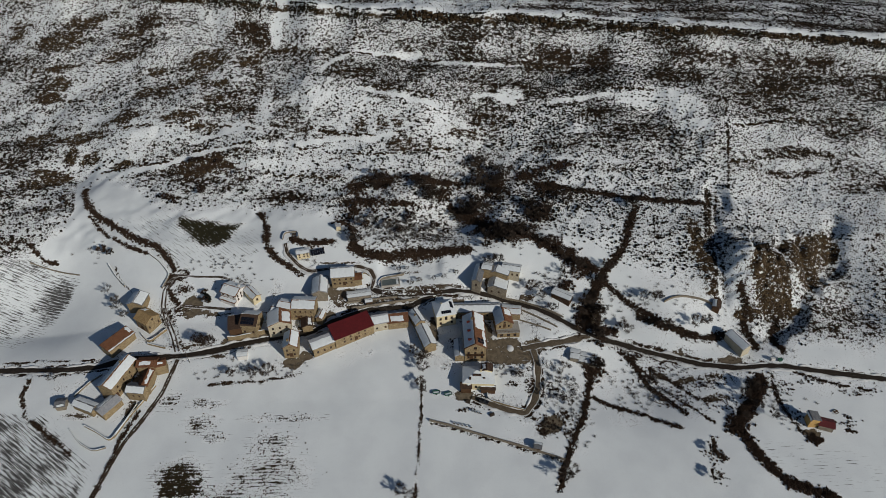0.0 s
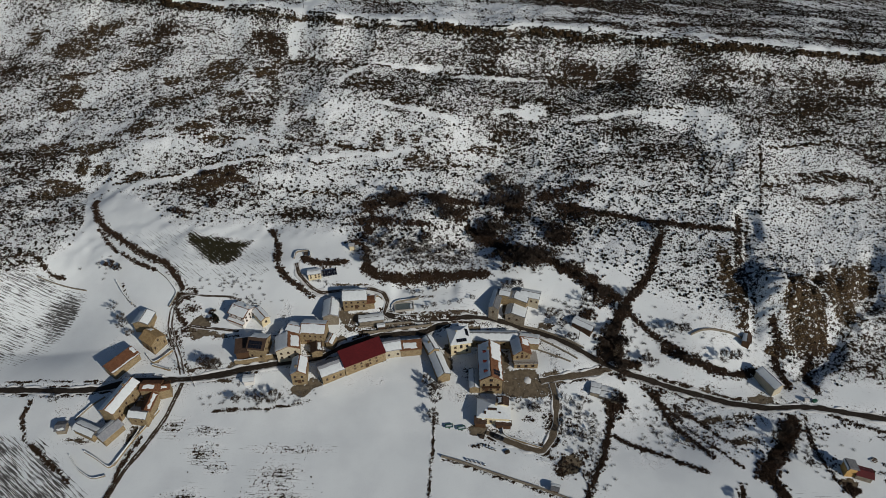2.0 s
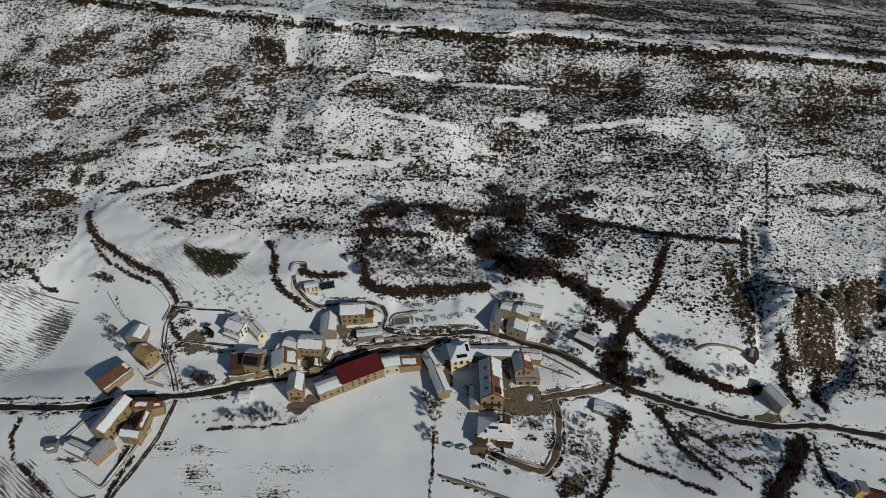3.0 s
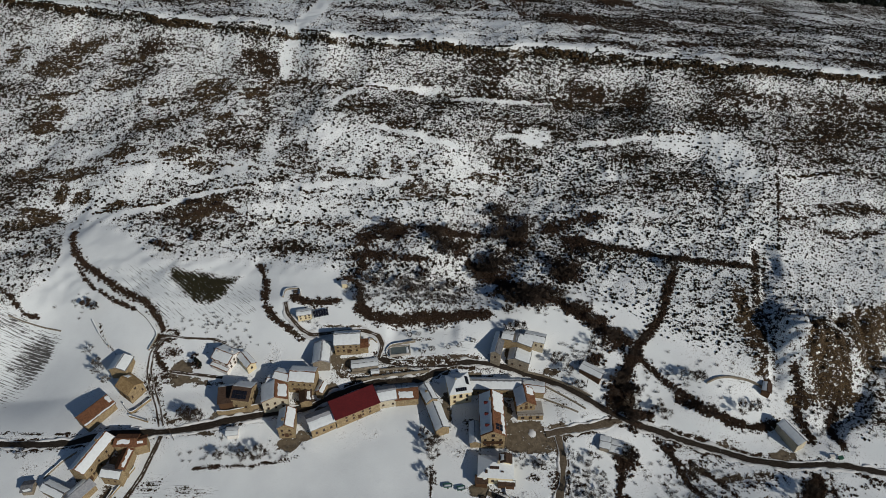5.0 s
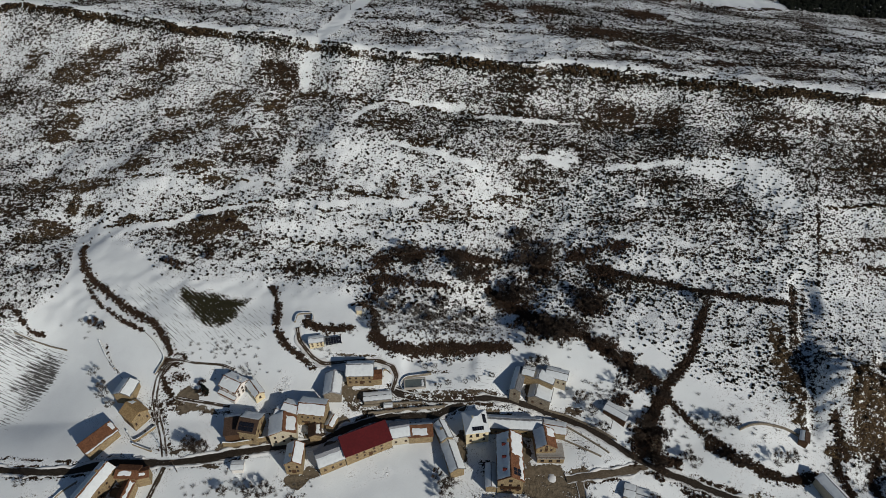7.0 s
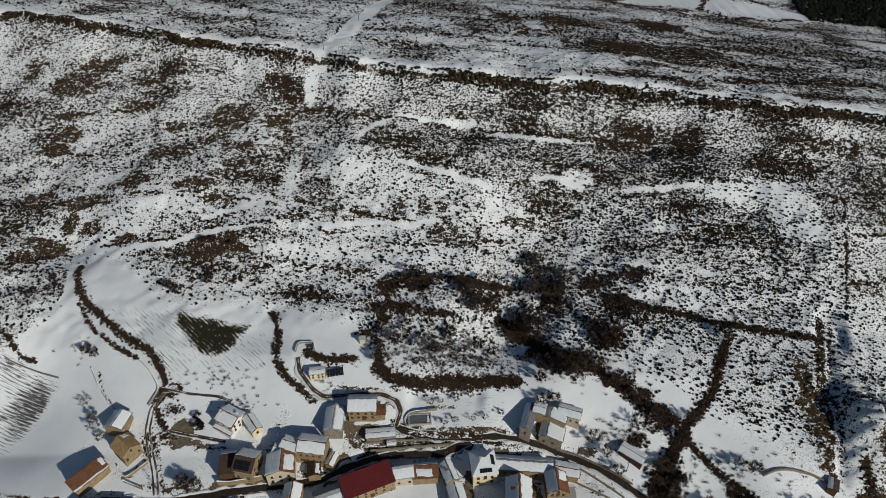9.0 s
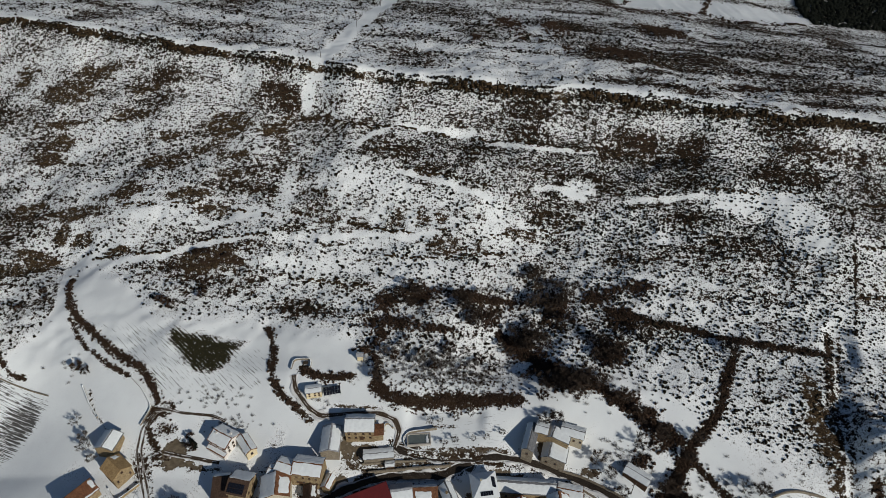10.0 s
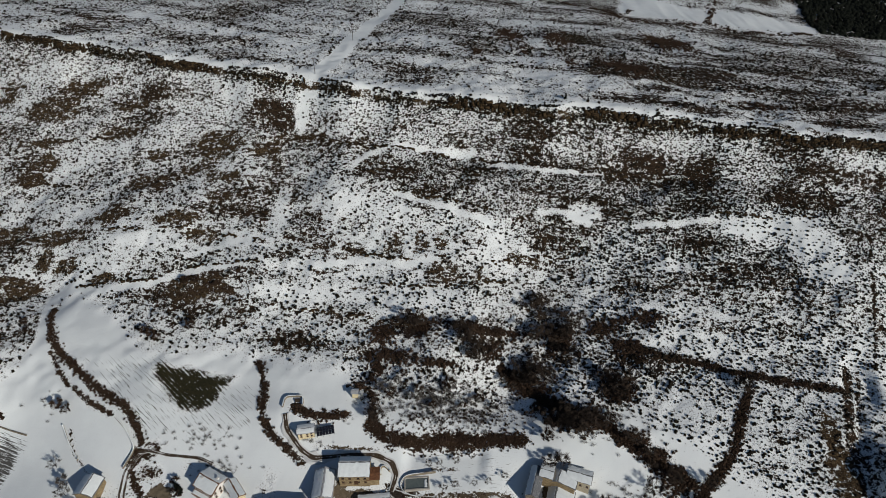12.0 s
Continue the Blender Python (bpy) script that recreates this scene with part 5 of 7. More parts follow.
def bush_shape(rng, k=5, spikes=3, tall=0.95):
    """A round evergreen shrub of radius one: a lumpy dome with ragged shoots."""
    v, f = [], []
    for r, z in ((1.0, -0.05), (0.86, 0.62)):
        for n in range(k):
            a = 2 * math.pi * (n + rng.uniform(-0.3, 0.3) + (0.5 if z > 0 else 0)) / k
            q = r * rng.uniform(0.65, 1.25)
            v.append((q * math.cos(a), q * math.sin(a), tall * z * rng.uniform(0.75, 1.25)))
    v.append((rng.uniform(-0.25, 0.25), rng.uniform(-0.25, 0.25), tall * rng.uniform(0.9, 1.15)))
    for n in range(k):
        a, b = n, (n + 1) % k
        f += [(a, b, b + k), (a, b + k, a + k), (k + a, k + b, 2 * k)]
    for _ in range(spikes):
        a, lean = rng.uniform(0, 6.283), rng.uniform(0.3, 1.3)
        d = Vector((math.cos(a) * math.sin(lean), math.sin(a) * math.sin(lean), math.cos(lean) * tall))
        s = d.orthogonal().normalized() * 0.2
        n = len(v)
        v += [tuple(d * 0.7 + s), tuple(d * rng.uniform(1.2, 1.55)), tuple(d * 0.7 - s)]
        f.append((n, n + 1, n + 2))
    return np.array(v), np.array(f)


def dotted(rng, x0, x1, y0, y1, pace):
    """Places spread evenly but unevenly enough: one in each cell of a loose grid."""
    gx, gy = np.meshgrid(np.arange(x0, x1, pace), np.arange(y0, y1, pace))
    gx = gx + 0.5 * pace * (np.arange(gx.shape[0]) % 2)[:, None]
    return gx.ravel() + rng.uniform(-0.42, 0.42, gx.size) * pace, gy.ravel() + rng.uniform(-0.42, 0.42, gx.size) * pace


def grow_scrub():
    rng = np.random.default_rng(11)
    shapes = [bush_shape(random.Random(k)) for k in range(8)]
    tufts = [shrub_shape(random.Random(20 + k), 8, 0.20, 0.95, 0.0) for k in range(5)]
    small = [bush_shape(random.Random(50 + k), 4, 1) for k in range(6)]
    # the scarp's face
    x, y = dotted(rng, -290, 300, 10, 300, 1.27)
    up, scarp = y - np.interp(x, EDGE[:, 0], EDGE[:, 1]), scarp_y(x)
    under = ease(62, 22, scarp - y - 16 * ease(10, 60, x))
    rich = 0.46 + 0.26 * ease(0, 80, x) + 0.75 * under * ease(-110, -30, x) + 0.30 * under
    rich = rich + 0.55 * ease(92, 102, x) * ease(125, 105, y) + 0.5 * ease(165, 180, x) * ease(100, 80, y)
    rich = rich * (0.55 + 0.9 * grain(x, y, 13, 81)) * (0.5 + 1.0 * grain(x, y, 3.4, 82)) * (0.6 + 0.8 * grain(0.2 * x, y + 0.05 * x, 5.5, 87))
    rich = rich * (1 - 0.88 * in_patch(x, y, BARE_SOIL)) * (1 - 0.3 * in_patch(x, y, BARE_MID)) * (1 - 0.9 * in_patch(x, y, BADLAND)) * (1 - 0.8 * in_patch(x, y, ((150, 62, 8, 20), (196, 54, 12, 12)))) * (1 + 0.85 * in_patch(x, y, BARE_EAST, 0.6))
    rich = np.minimum(rich, 0.95) * ease(-2, 10, up) * (scarp - y > 2) * open_ground(x, y)
    keep = rng.random(len(x)) < rich
    x, y = x[keep], y[keep]
    size = rng.uniform(0.32, 0.70, len(x)) * rng.choice((0.7, 1, 1, 1.3), len(x)) * (1 - 0.12 * ease(60, 20, scarp_y(x) - y)) * (1 - 0.25 * ease(160, 180, x))
    brown = rng.random(len(x)) < 0.16 + 0.3 * ease(92, 104, x) * ease(120, 100, y)
    tall = rng.uniform(0.8, 1.25, len(x))
    for mask, mat, label, kinds, seed in ((~brown, SCRUB, "dark evergreen scrub dotted over the snowy slope", shapes, 1), (brown, SCRUB_BROWN, "brown leafless scrub on the snowy slope", tufts, 2)):
        scatter("scrub", label, "scrub", x[mask], y[mask], size[mask], tall[mask], kinds, mat, seed)
    # a close cover under the cliff
    x, y = dotted(rng, -60, 300, 120, 240, 1.15)
    band = ease(60, 26, scarp_y(x) - y - 16 * ease(10, 60, x)) * (scarp_y(x) - y > 3) * ease(-60, -20, x) * (0.6 + 0.8 * grain(x, y, 11, 89))
    keep = rng.random(len(x)) < 0.85 * band * open_ground(x, y) * (1 - 0.25 * ease(140, 170, x))
    x, y = x[keep], y[keep]
    scatter("scrub", "close dark scrub under the cliff", "scrub", x, y, rng.uniform(0.3, 0.62, len(x)), rng.uniform(0.8, 1.2, len(x)), small, SCRUB, 5)
    # low tufts between the shrubs
    n = 100000
    x, y = rng.uniform(-290, 300, n), rng.uniform(10, 300, n)
    up, scarp = y - np.interp(x, EDGE[:, 0], EDGE[:, 1]), scarp_y(x)
    keep = rng.random(n) < 0.75 * grain(x, y, 9, 88) * ease(-8, 6, up) * (scarp - y > 2) * open_ground(x, y) * (1 - 0.7 * in_patch(x, y, BADLAND))
    x, y = x[keep], y[keep]
    scatter("tufts", "small dark tufts of heath poking through the snow", "scrub", x, y, rng.uniform(0.12, 0.38, len(x)), np.ones(len(x)), [shrub_shape(random.Random(30 + k), 4, 0.32, 0.9, 0.0) for k in range(4)], SCRUB, 6)
    # a dark fringe along the foot and the lip of the cliff
    n = 9000
    x = rng.uniform(-330, 330, n)
    y = scarp_y(x) + np.where(rng.random(n) < 0.62, -0.8 - rng.exponential(2.0, n), rng.uniform(-1.6, 1.4, n))
    keep = (np.abs(x + 87) > 5) & (grain(x, y, 7, 86) > 0.34)
    scatter("scrub", "dark scrub along the foot of the cliff", "scrub", x[keep], y[keep], rng.uniform(0.3, 0.75, keep.sum()), np.ones(keep.sum()), shapes, SCRUB, 9)
    # the land behind the scarp
    x, y = dotted(rng, -420, 520, 200, 560, 1.45)
    d = y - scarp_y(x)
    rich = (d > 2) * (0.25 + 0.5 * grain(x, y * 2, 40, 83)) * (0.25 + 1.5 * grain(x * 0.2, d, 7, 52) ** 1.4) * (0.55 + 0.6 * ease(2, 16, d)) * (1 + 0.7 * in_patch(x, y, BARE_FAR, 0.6))
    far = in_field(x, y, ((116, 478), (135, 560), (300, 525), (295, 492)), 3)
    keep = rng.random(len(x)) < rich * open_ground(x, y) * (1 - far) * (1 - 0.4 * ease(380, 440, y))
    x, y = x[keep], y[keep]
    size = rng.uniform(0.28, 0.66, len(x)) * rng.choice((0.7, 1, 1, 1.8), len(x))
    brown = rng.random(len(x)) < 0.6
    one = np.ones(len(x))
    for mask, mat, label, kinds, seed in ((~brown, SCRUB, "dark scrub on the plateau behind the cliff", small, 3), (brown, SCRUB_BROWN, "brown heath on the plateau behind the cliff", tufts, 4)):
        scatter("scrub", label, "scrub", x[mask], y[mask], size[mask], one[mask], kinds, mat, seed)


def thicket_shapes(seed):
    """Leafless shrubs: many thin rising shoots round a dark tangled heart."""
    return [shrub_shape(random.Random(seed + k), 20, 0.060, 1.0, 0.5) for k in range(6)]


def grow_thickets():
    rng = np.random.default_rng(12)
    shapes = thicket_shapes(40)
    for cx, cy, rx, ry in WOODS:
        n = int(4.2 * rx * ry)
        q = np.stack([rng.normal(cx, 0.5 * rx, n), rng.normal(cy, 0.5 * ry, n)], 1)
        scatter("thicket", "brown leafless thicket of tall shrubs by a stream", "thicket", q[:, 0], q[:, 1], rng.uniform(0.7, 1.9, n), rng.uniform(0.8, 1.3, n), shapes, TWIG_DARK, n)
    for cx, cy, rx, ry in BACK_WOODS:
        n = int(0.9 * rx * ry)
        q = np.stack([rng.normal(cx, 0.5 * rx, n), rng.normal(cy, 0.5 * ry, n)], 1)
        scatter("thicket", "dark leafless thicket on the plateau", "thicket", q[:, 0], q[:, 1], rng.uniform(1.0, 2.4, n), rng.uniform(0.8, 1.3, n), shapes, TWIG_DARK, n + 700)
    for cx, cy, rx, ry in CLUMPS:
        n = int(4 + 2.6 * rx * ry)
        q = np.stack([rng.normal(cx, 0.45 * rx, n), rng.normal(cy, 0.45 * ry, n)], 1)
        scatter("thicket", "low dark clump of leafless garden shrubs", "thicket", q[:, 0], q[:, 1], rng.uniform(0.5, 1.2, n), rng.uniform(0.7, 1.1, n), shapes, TWIG_DARK, n + 300)
    for cx, cy, rx, ry in BRAKES:
        n = int(6 + 1.5 * rx * ry)
        q = np.stack([rng.normal(cx, 0.5 * rx, n), rng.normal(cy, 0.5 * ry, n)], 1)
        q = q[open_ground(q[:, 0], q[:, 1]) > 0.5]
        n = len(q)
        if n:
            scatter("thicket", "open brown scrub of low leafless shrubs in the snow", "thicket", q[:, 0], q[:, 1], rng.uniform(0.35, 1.05, n), rng.uniform(0.6, 1.0, n), shapes, TWIG_DARK, n + 500)
    for line, half, rich, tall in THICKETS:
        p = along(line, 0.5)
        length = 0.5 * len(p)
        n = int(length * 2 * half * rich * 2.7)
        q = p[rng.integers(0, len(p), n)] + np.clip(rng.normal(0, 0.42 * half, (n, 2)), -half, half)
        gap = grain(q[:, 0], q[:, 1], 5, 85) > 0.2
        q = q[gap]
        size = rng.uniform(0.45, 0.95, len(q)) * tall * 0.74
        scatter("hedge", "tangled brown leafless hedge of shrubs and brambles", "hedge", q[:, 0], q[:, 1], size, rng.uniform(0.8, 1.3, len(q)), shapes, TWIG_DARK, int(abs(line[0][0]) * 7))


def grow_bushes():
    """Grey frosted bushes on the banks round the village, and weeds along walls and verges."""
    rng = np.random.default_rng(14)
    shapes = [shrub_shape(random.Random(90 + k), 44, 0.026, 1.0, 0.0) for k in range(6)]
    areas = ((-198, 100, 12, 20, 90), (-168, 82, 10, 6, 30), (-100, 70, 16, 6, 50), (-60, 70, 8, 5, 20), (-10, 88, 26, 11, 800), (52, 84, 26, 12, 150), (100, 46, 22, 9, 90), (60, 55, 14, 8, 60), (105, 12, 24, 12, 110), (-92, 60, 12, 4, 40), (150, 30, 20, 14, 120), (-75, 14, 24, 5, 60), (56, 5, 11, 20, 120), (62, -6, 6, 16, 60), (34, 12, 8, 4, 25), (96, 2, 14, 8, 60), (150, -8, 8, 10, 60), (-14, 47, 16, 3, 50), (60, 58, 12, 6, 70))
    x = np.concatenate([rng.normal(cx, rx * 0.5, n) for cx, cy, rx, ry, n in areas])
    y = np.concatenate([rng.normal(cy, ry * 0.5, n) for cx, cy, rx, ry, n in areas])
    keep = open_ground(x, y) > 0.5
    x, y = x[keep], y[keep]
    light = rng.random(len(x)) < 0.55
    size, tall = rng.uniform(0.7, 1.7, len(x)), rng.uniform(0.8, 1.2, len(x))
    scatter("bushes", "grey frosted bushes on a snowy bank", "bush", x[light], y[light], size[light], tall[light], shapes, TWIG_GREY, 31)
    scatter("bushes", "brown leafless bushes on a snowy bank", "bush", x[~light], y[~light], size[~light], tall[~light], shapes, TWIG, 32)
    tufts = [shrub_shape(random.Random(70 + k), 9, 0.08, 0.7, 0.7) for k in range(5)]
    places = []
    for cx, cy, rx, ry in BANKS + DARK_SPOTS:
        n = int(10 + 1.1 * rx * ry)
        places.append(np.stack([rng.normal(cx, rx * 0.6, n), rng.normal(cy, ry * 0.6, n)], 1))
    for line in (ROAD_W, ROAD_E, LANE_S, LANE_E, TRACK_W):
        p = along(line, 1.0)
        n = int(len(p) * 0.8)
        places.append(p[rng.integers(0, len(p), n)] + rng.choice((-1, 1), (n, 1)) * rng.uniform(2.2, 4.2, (n, 1)) * np.array([[0.45, 0.9]]))
    q = np.concatenate(places)
    q = q[off_line(q[:, 0], q[:, 1], ROAD_E) > 2.2]
    scatter("weeds", "dark withered weeds along banks and verges", "weeds", q[:, 0], q[:, 1], rng.uniform(0.2, 0.6, len(q)), np.ones(len(q)), tufts, SCRUB_BROWN, 33)


def tube(v, f, a, b, ra, rb, sides=5):
    d = (b - a).normalized()
    s = d.orthogonal().normalized()
    t = d.cross(s)
    n = len(v)
    for p, r in ((a, ra), (b, rb)):
        for k in range(sides):
            w = 2 * math.pi * k / sides
            v.append(p + (s * math.cos(w) + t * math.sin(w)) * r)
    for k in range(sides):
        f.append((n + k, n + (k + 1) % sides, n + sides + (k + 1) % sides, n + sides + k))


def bare_tree(name, label, tall, spread, seed, dense=1.0, mat=None):
    """A leafless tree: a tapered trunk with limbs, and a crown of fine twigs."""
    rng = random.Random(seed)
    v, f, tips = [], [], []
    fork = Vector((rng.uniform(-0.1, 0.1), rng.uniform(-0.1, 0.1), tall * rng.uniform(0.22, 0.32)))
    tube(v, f, Vector((0, 0, -0.4)), fork, 0.018 * tall, 0.013 * tall, 7)

    def limb(a, way, long, r, level):
        b = a + way * long
        if level < 3:
            tube(v, f, a, b, r, r * 0.55, 4 if level < 1 else 3)
        tips.append((a, b))
        if level < 3:
            for _ in range(3 if level < 2 else 2):
                turn = Vector((rng.uniform(-1, 1), rng.uniform(-1, 1), rng.uniform(-0.25, 0.7)))
                limb(a.lerp(b, rng.uniform(0.55, 1.0)), (way + turn * 0.75).normalized(), long * rng.uniform(0.5, 0.72), r * 0.55, level + 1)

    for k in range(6):
        w = 2 * math.pi * (k + rng.uniform(-0.3, 0.3)) / 6
        limb(fork, Vector((math.cos(w) * spread, math.sin(w) * spread, rng.uniform(0.75, 1.25))).normalized(), tall * rng.uniform(0.26, 0.36), 0.0075 * tall, 0)
    ob = new(name)
    solid("trunk", v, f, BARK, ob)
    v, f = [], []
    for a, b in tips:
        for _ in range(int(6 * dense)):
            p = a.lerp(b, rng.uniform(0.3, 1.0))
            d = ((b - a).normalized() + Vector((rng.uniform(-1, 1), rng.uniform(-1, 1), rng.uniform(-0.5, 0.9))) * 1.3).normalized()
            q = p + d * tall * rng.uniform(0.08, 0.22)
            s = d.orthogonal().normalized() * rng.uniform(0.017, 0.036)
            n = len(v)
            v += [p - s, p + s, q]
            f.append((n, n + 1, n + 2))
    solid("crown", v, f, mat or TWIG, ob)
    return tagged(ob, label, "tree")


def plant(model, places, low, high, group="", seed=5):
    rng = random.Random(seed)
    for k, (x, y) in enumerate(places):
        m = pose(x, y, float(ground_z(np.array([x]), np.array([y]))[0]) - 0.05, 0, 0, rng.uniform(0, 360)) @ Matrix.Scale(rng.uniform(low, high), 4)
        ob = copy_thing(model[k % len(model)], m)
        if group:
            tagged(ob, group=group)


def drop_model(model):
    for ob in model:
        for o in (*ob.children_recursive, ob):
            bpy.data.objects.remove(o)


def conifer(name, label, tall, seed):
    """A dark evergreen: a trunk in ragged whorls of drooping boughs."""
    rng = random.Random(seed)
    ob = new(name)
    v, f = [], []
    tube(v, f, Vector((0, 0, -0.3)), Vector((0, 0, tall * 0.9)), 0.03 * tall, 0.008 * tall, 6)
    solid("trunk", v, f, BARK, ob)
    v, f = [], []
    for k in range(150):
        t = rng.random() ** 0.8
        z, reach = tall * (0.08 + 0.9 * t), tall * 0.34 * (1 - t) ** 0.8 * rng.uniform(0.55, 1.15) + 0.1
        w = rng.uniform(0, 6.283)
        d, s = Vector((math.cos(w), math.sin(w), 0)), Vector((-math.sin(w), math.cos(w), 0))
        p, q = Vector((0, 0, z)), Vector((0, 0, z - 0.28 * reach)) + d * reach
        mid = p.lerp(q, 0.55) + Vector((0, 0, 0.1 * reach))
        n = len(v)
        v += [p, mid + s * reach * 0.28, q, mid - s * reach * 0.28, mid - Vector((0, 0, 0.35 * reach))]
        f += [(n, n + 1, n + 2), (n, n + 2, n + 3), (n, n + 1, n + 4), (n + 4, n + 2, n + 3)]
    solid("crown", v, f, FIR_LEAF, ob)
    return tagged(ob, label, "tree")


ORCHARD = ((-14, 65), (-10, 66), (-4, 67), (2, 69), (-8, 57), (-4, 58), (3, 59), (8, 60), (14, 62))
GARDEN_TREES = ((40, 9), (36, 10), (58, 12), (52, 3), (60, -4), (63, 8), (57, -2), (48, 1), (53, 14), (28, 14), (32, 13), (39, 11), (44, 12), (61, 15), (56, 7), (61, 1), (49, -5), (54, -10), (50, -16), (56, -18))
BIG_TREES = ((51.9, -36.7), (54.3, -35.0), (-101.9, 28.3), (-99.1, 28.7), (-104.7, 29.4), (92.8, 31.9), (110.4, 31.2), (-86.2, 11.8), (-75.9, 11.9), (-70.1, 12.0), (-7, 22), (-3, 18), (-102, 28), (-98, 27), (50, 55), (55, 50), (75, 63), (59, 44), (91, 34), (108, 45), (103, 46), (130, 34), (124, 32), (35, 68), (31, 67), (67, 60), (76, 65), (67, 72))
ROW_TREES = ((-4, 18), (-3, 13), (-4, 6), (-3, 3), (-8, -43), (-12, -41), (-161, 11))
FROSTED = ((-148, 53), (-146, 49), (-142, 45), (-154, 59), (-8, 93), (-20, 88), (-28, 95), (2, 90), (-33, 92))
STREAM_WOOD = ((4, 123), (-32, 121), (-26, 115), (-17, 113), (0, 115), (62, 76), (68, 68), (76, 45), (73, 41), (80, 48), (73, 35), (84, 56), (89, 62), (144, 0), (139, -8), (132, -13))
BUSHY = ((-134.7, 112), (-138, 113), (-132, 110), (-123, 138.6), (-128, 138), (-113, 137), (-119, 116), (-104, 130), (-160.5, 79.7), (-157, 78), (-190, 112), (-200, 106), (-193, 117), (113, -27), (110, -38), (-38, 96), (-30, 90), (-20, 92), (-8, 95), (4, 92), (-14, 86), (-2, 88), (10, 90),
         (-26, 98), (30, 76), (-106, 54), (-104, 50))
FIRS = ((62, 305), (68, 315), (81, 299), (88, 311), (90, 294), (8, 320), (4, 300), (31, 308), (148, 266), (153, 267), (191, 269), (192, 259), (56, 316), (81, 317), (202, 266), (-3, 328), (-10, 321), (96, 277),
        (71, 299), (43, 226), (54, 225), (176, 222), (141, 269), (78, 64))
DARK_GREEN = ((-103, 51), (-104.5, 52))

WOODLAND = ((37, 124, 9, 11, 30), (57, 97, 6, 7, 18), (42, 83, 13, 6, 34), (24, 103, 10, 5, 22), (4, 108, 4, 4, 7), (-3, 116, 5, 4, 7), (-26, 122, 6, 3, 9), (73, 104, 2, 3, 2), (-36, 85, 3, 6, 4), (109, 99, 3, 3, 4), (29, 138, 4, 6, 5), (138, -6, 6, 8, 6), (79, 45, 4, 7, 9), (74, 16, 5, 4, 6), (80, 30, 3, 4, 4))
rng_wood = random.Random(17)
MORE_WOOD = [(cx + rng_wood.gauss(0, rx * 0.55), cy + rng_wood.gauss(0, ry * 0.55)) for cx, cy, rx, ry, n in WOODLAND for _ in range(n)]
grow_scrub()
grow_thickets()
grow_bushes()
small = [bare_tree("fruit_tree", "small bare fruit tree in a snowy garden", 3.2, 1.1, 101 + k, 0.8) for k in range(3)]
plant(small, ORCHARD, 0.8, 1.15, "orchard trees above the road", 6)
plant(small, GARDEN_TREES, 0.9, 1.5, "garden trees", 7)
large = [bare_tree("bare_tree", "tall leafless tree casting a thin shadow on the snow", 7.4, 1.15, 111 + k, 2.0) for k in range(4)]
plant(large, BIG_TREES, 0.65, 1.0, "", 8)
plant(large, ROW_TREES, 0.6, 0.85, "row of bare trees beside a field", 9)
plant(large, list(STREAM_WOOD) + MORE_WOOD, 0.55, 0.95, "bare trees of the stream wood", 10)
frosted = [bare_tree("frosted_tree", "leafless tree white with hoar frost", 5.4, 1.3, 141 + k, 1.8, TWIG_GREY) for k in range(2)]
plant(frosted, FROSTED, 0.7, 1.1, "frosted trees", 14)
bushy = [bare_tree("bare_bush", "wide leafless bush on the snowy slope", 3.6, 1.5, 121 + k, 2.6, TWIG_DARK) for k in range(3)]
plant(bushy, BUSHY, 0.8, 1.5, "", 11)
firs = [conifer("fir_tree", "small dark evergreen tree on the plateau", 4.2, 131 + k) for k in range(3)]
plant(firs, FIRS, 0.45, 0.85, "evergreens of the plateau", 12)
plant(firs, DARK_GREEN, 0.8, 1.2, "evergreens beside the track", 13)
for model in (small, large, frosted, bushy, firs):
    drop_model(model)


# ---- walls, pool, poles and other things of the village ----
def garden_wall(label, line, tall, thick=0.5, mat=None, snow=True, name="garden_wall"):
    """A low stone wall that follows the ground, capped with snow."""
    p = along(line, 1.2)
    d = np.gradient(p, axis=0)
    d /= np.hypot(*d.T)[:, None]
    side = np.stack([-d[:, 1], d[:, 0]], 1) * thick / 2
    z = height(p[:, 0], p[:, 1])
    top = z + tall * (1 + 0.15 * (grain(p[:, 0], p[:, 1], 2.5, 95) - 0.5))
    ob = tagged(new(name), label, "wall")

    def strip(inset, low, high):
        cols = [np.c_[p + side * k, zz] for k, zz in ((-inset, low), (-inset, high), (inset, high), (inset, low))]
        v = np.stack(cols, 1).reshape(-1, 3)
        f = [(4 * i + j, 4 * i + (j + 1) % 4, 4 * i + 4 + (j + 1) % 4, 4 * i + 4 + j) for i in range(len(p) - 1) for j in range(4)]
        return v, f + [(0, 1, 2, 3), (4 * len(p) - 1, 4 * len(p) - 2, 4 * len(p) - 3, 4 * len(p) - 4)]

    solid("wall", *strip(1.0, z - 1.2, top), mat or GREY_STONE, ob)
    if snow:
        solid("snow_cap", *strip(0.92, top + 0.004, top + 0.004 + 0.16 * ease(0.3, 0.6, grain(p[:, 0], p[:, 1], 2.6, 96))), ROOF_SNOW, ob, True)
    return ob


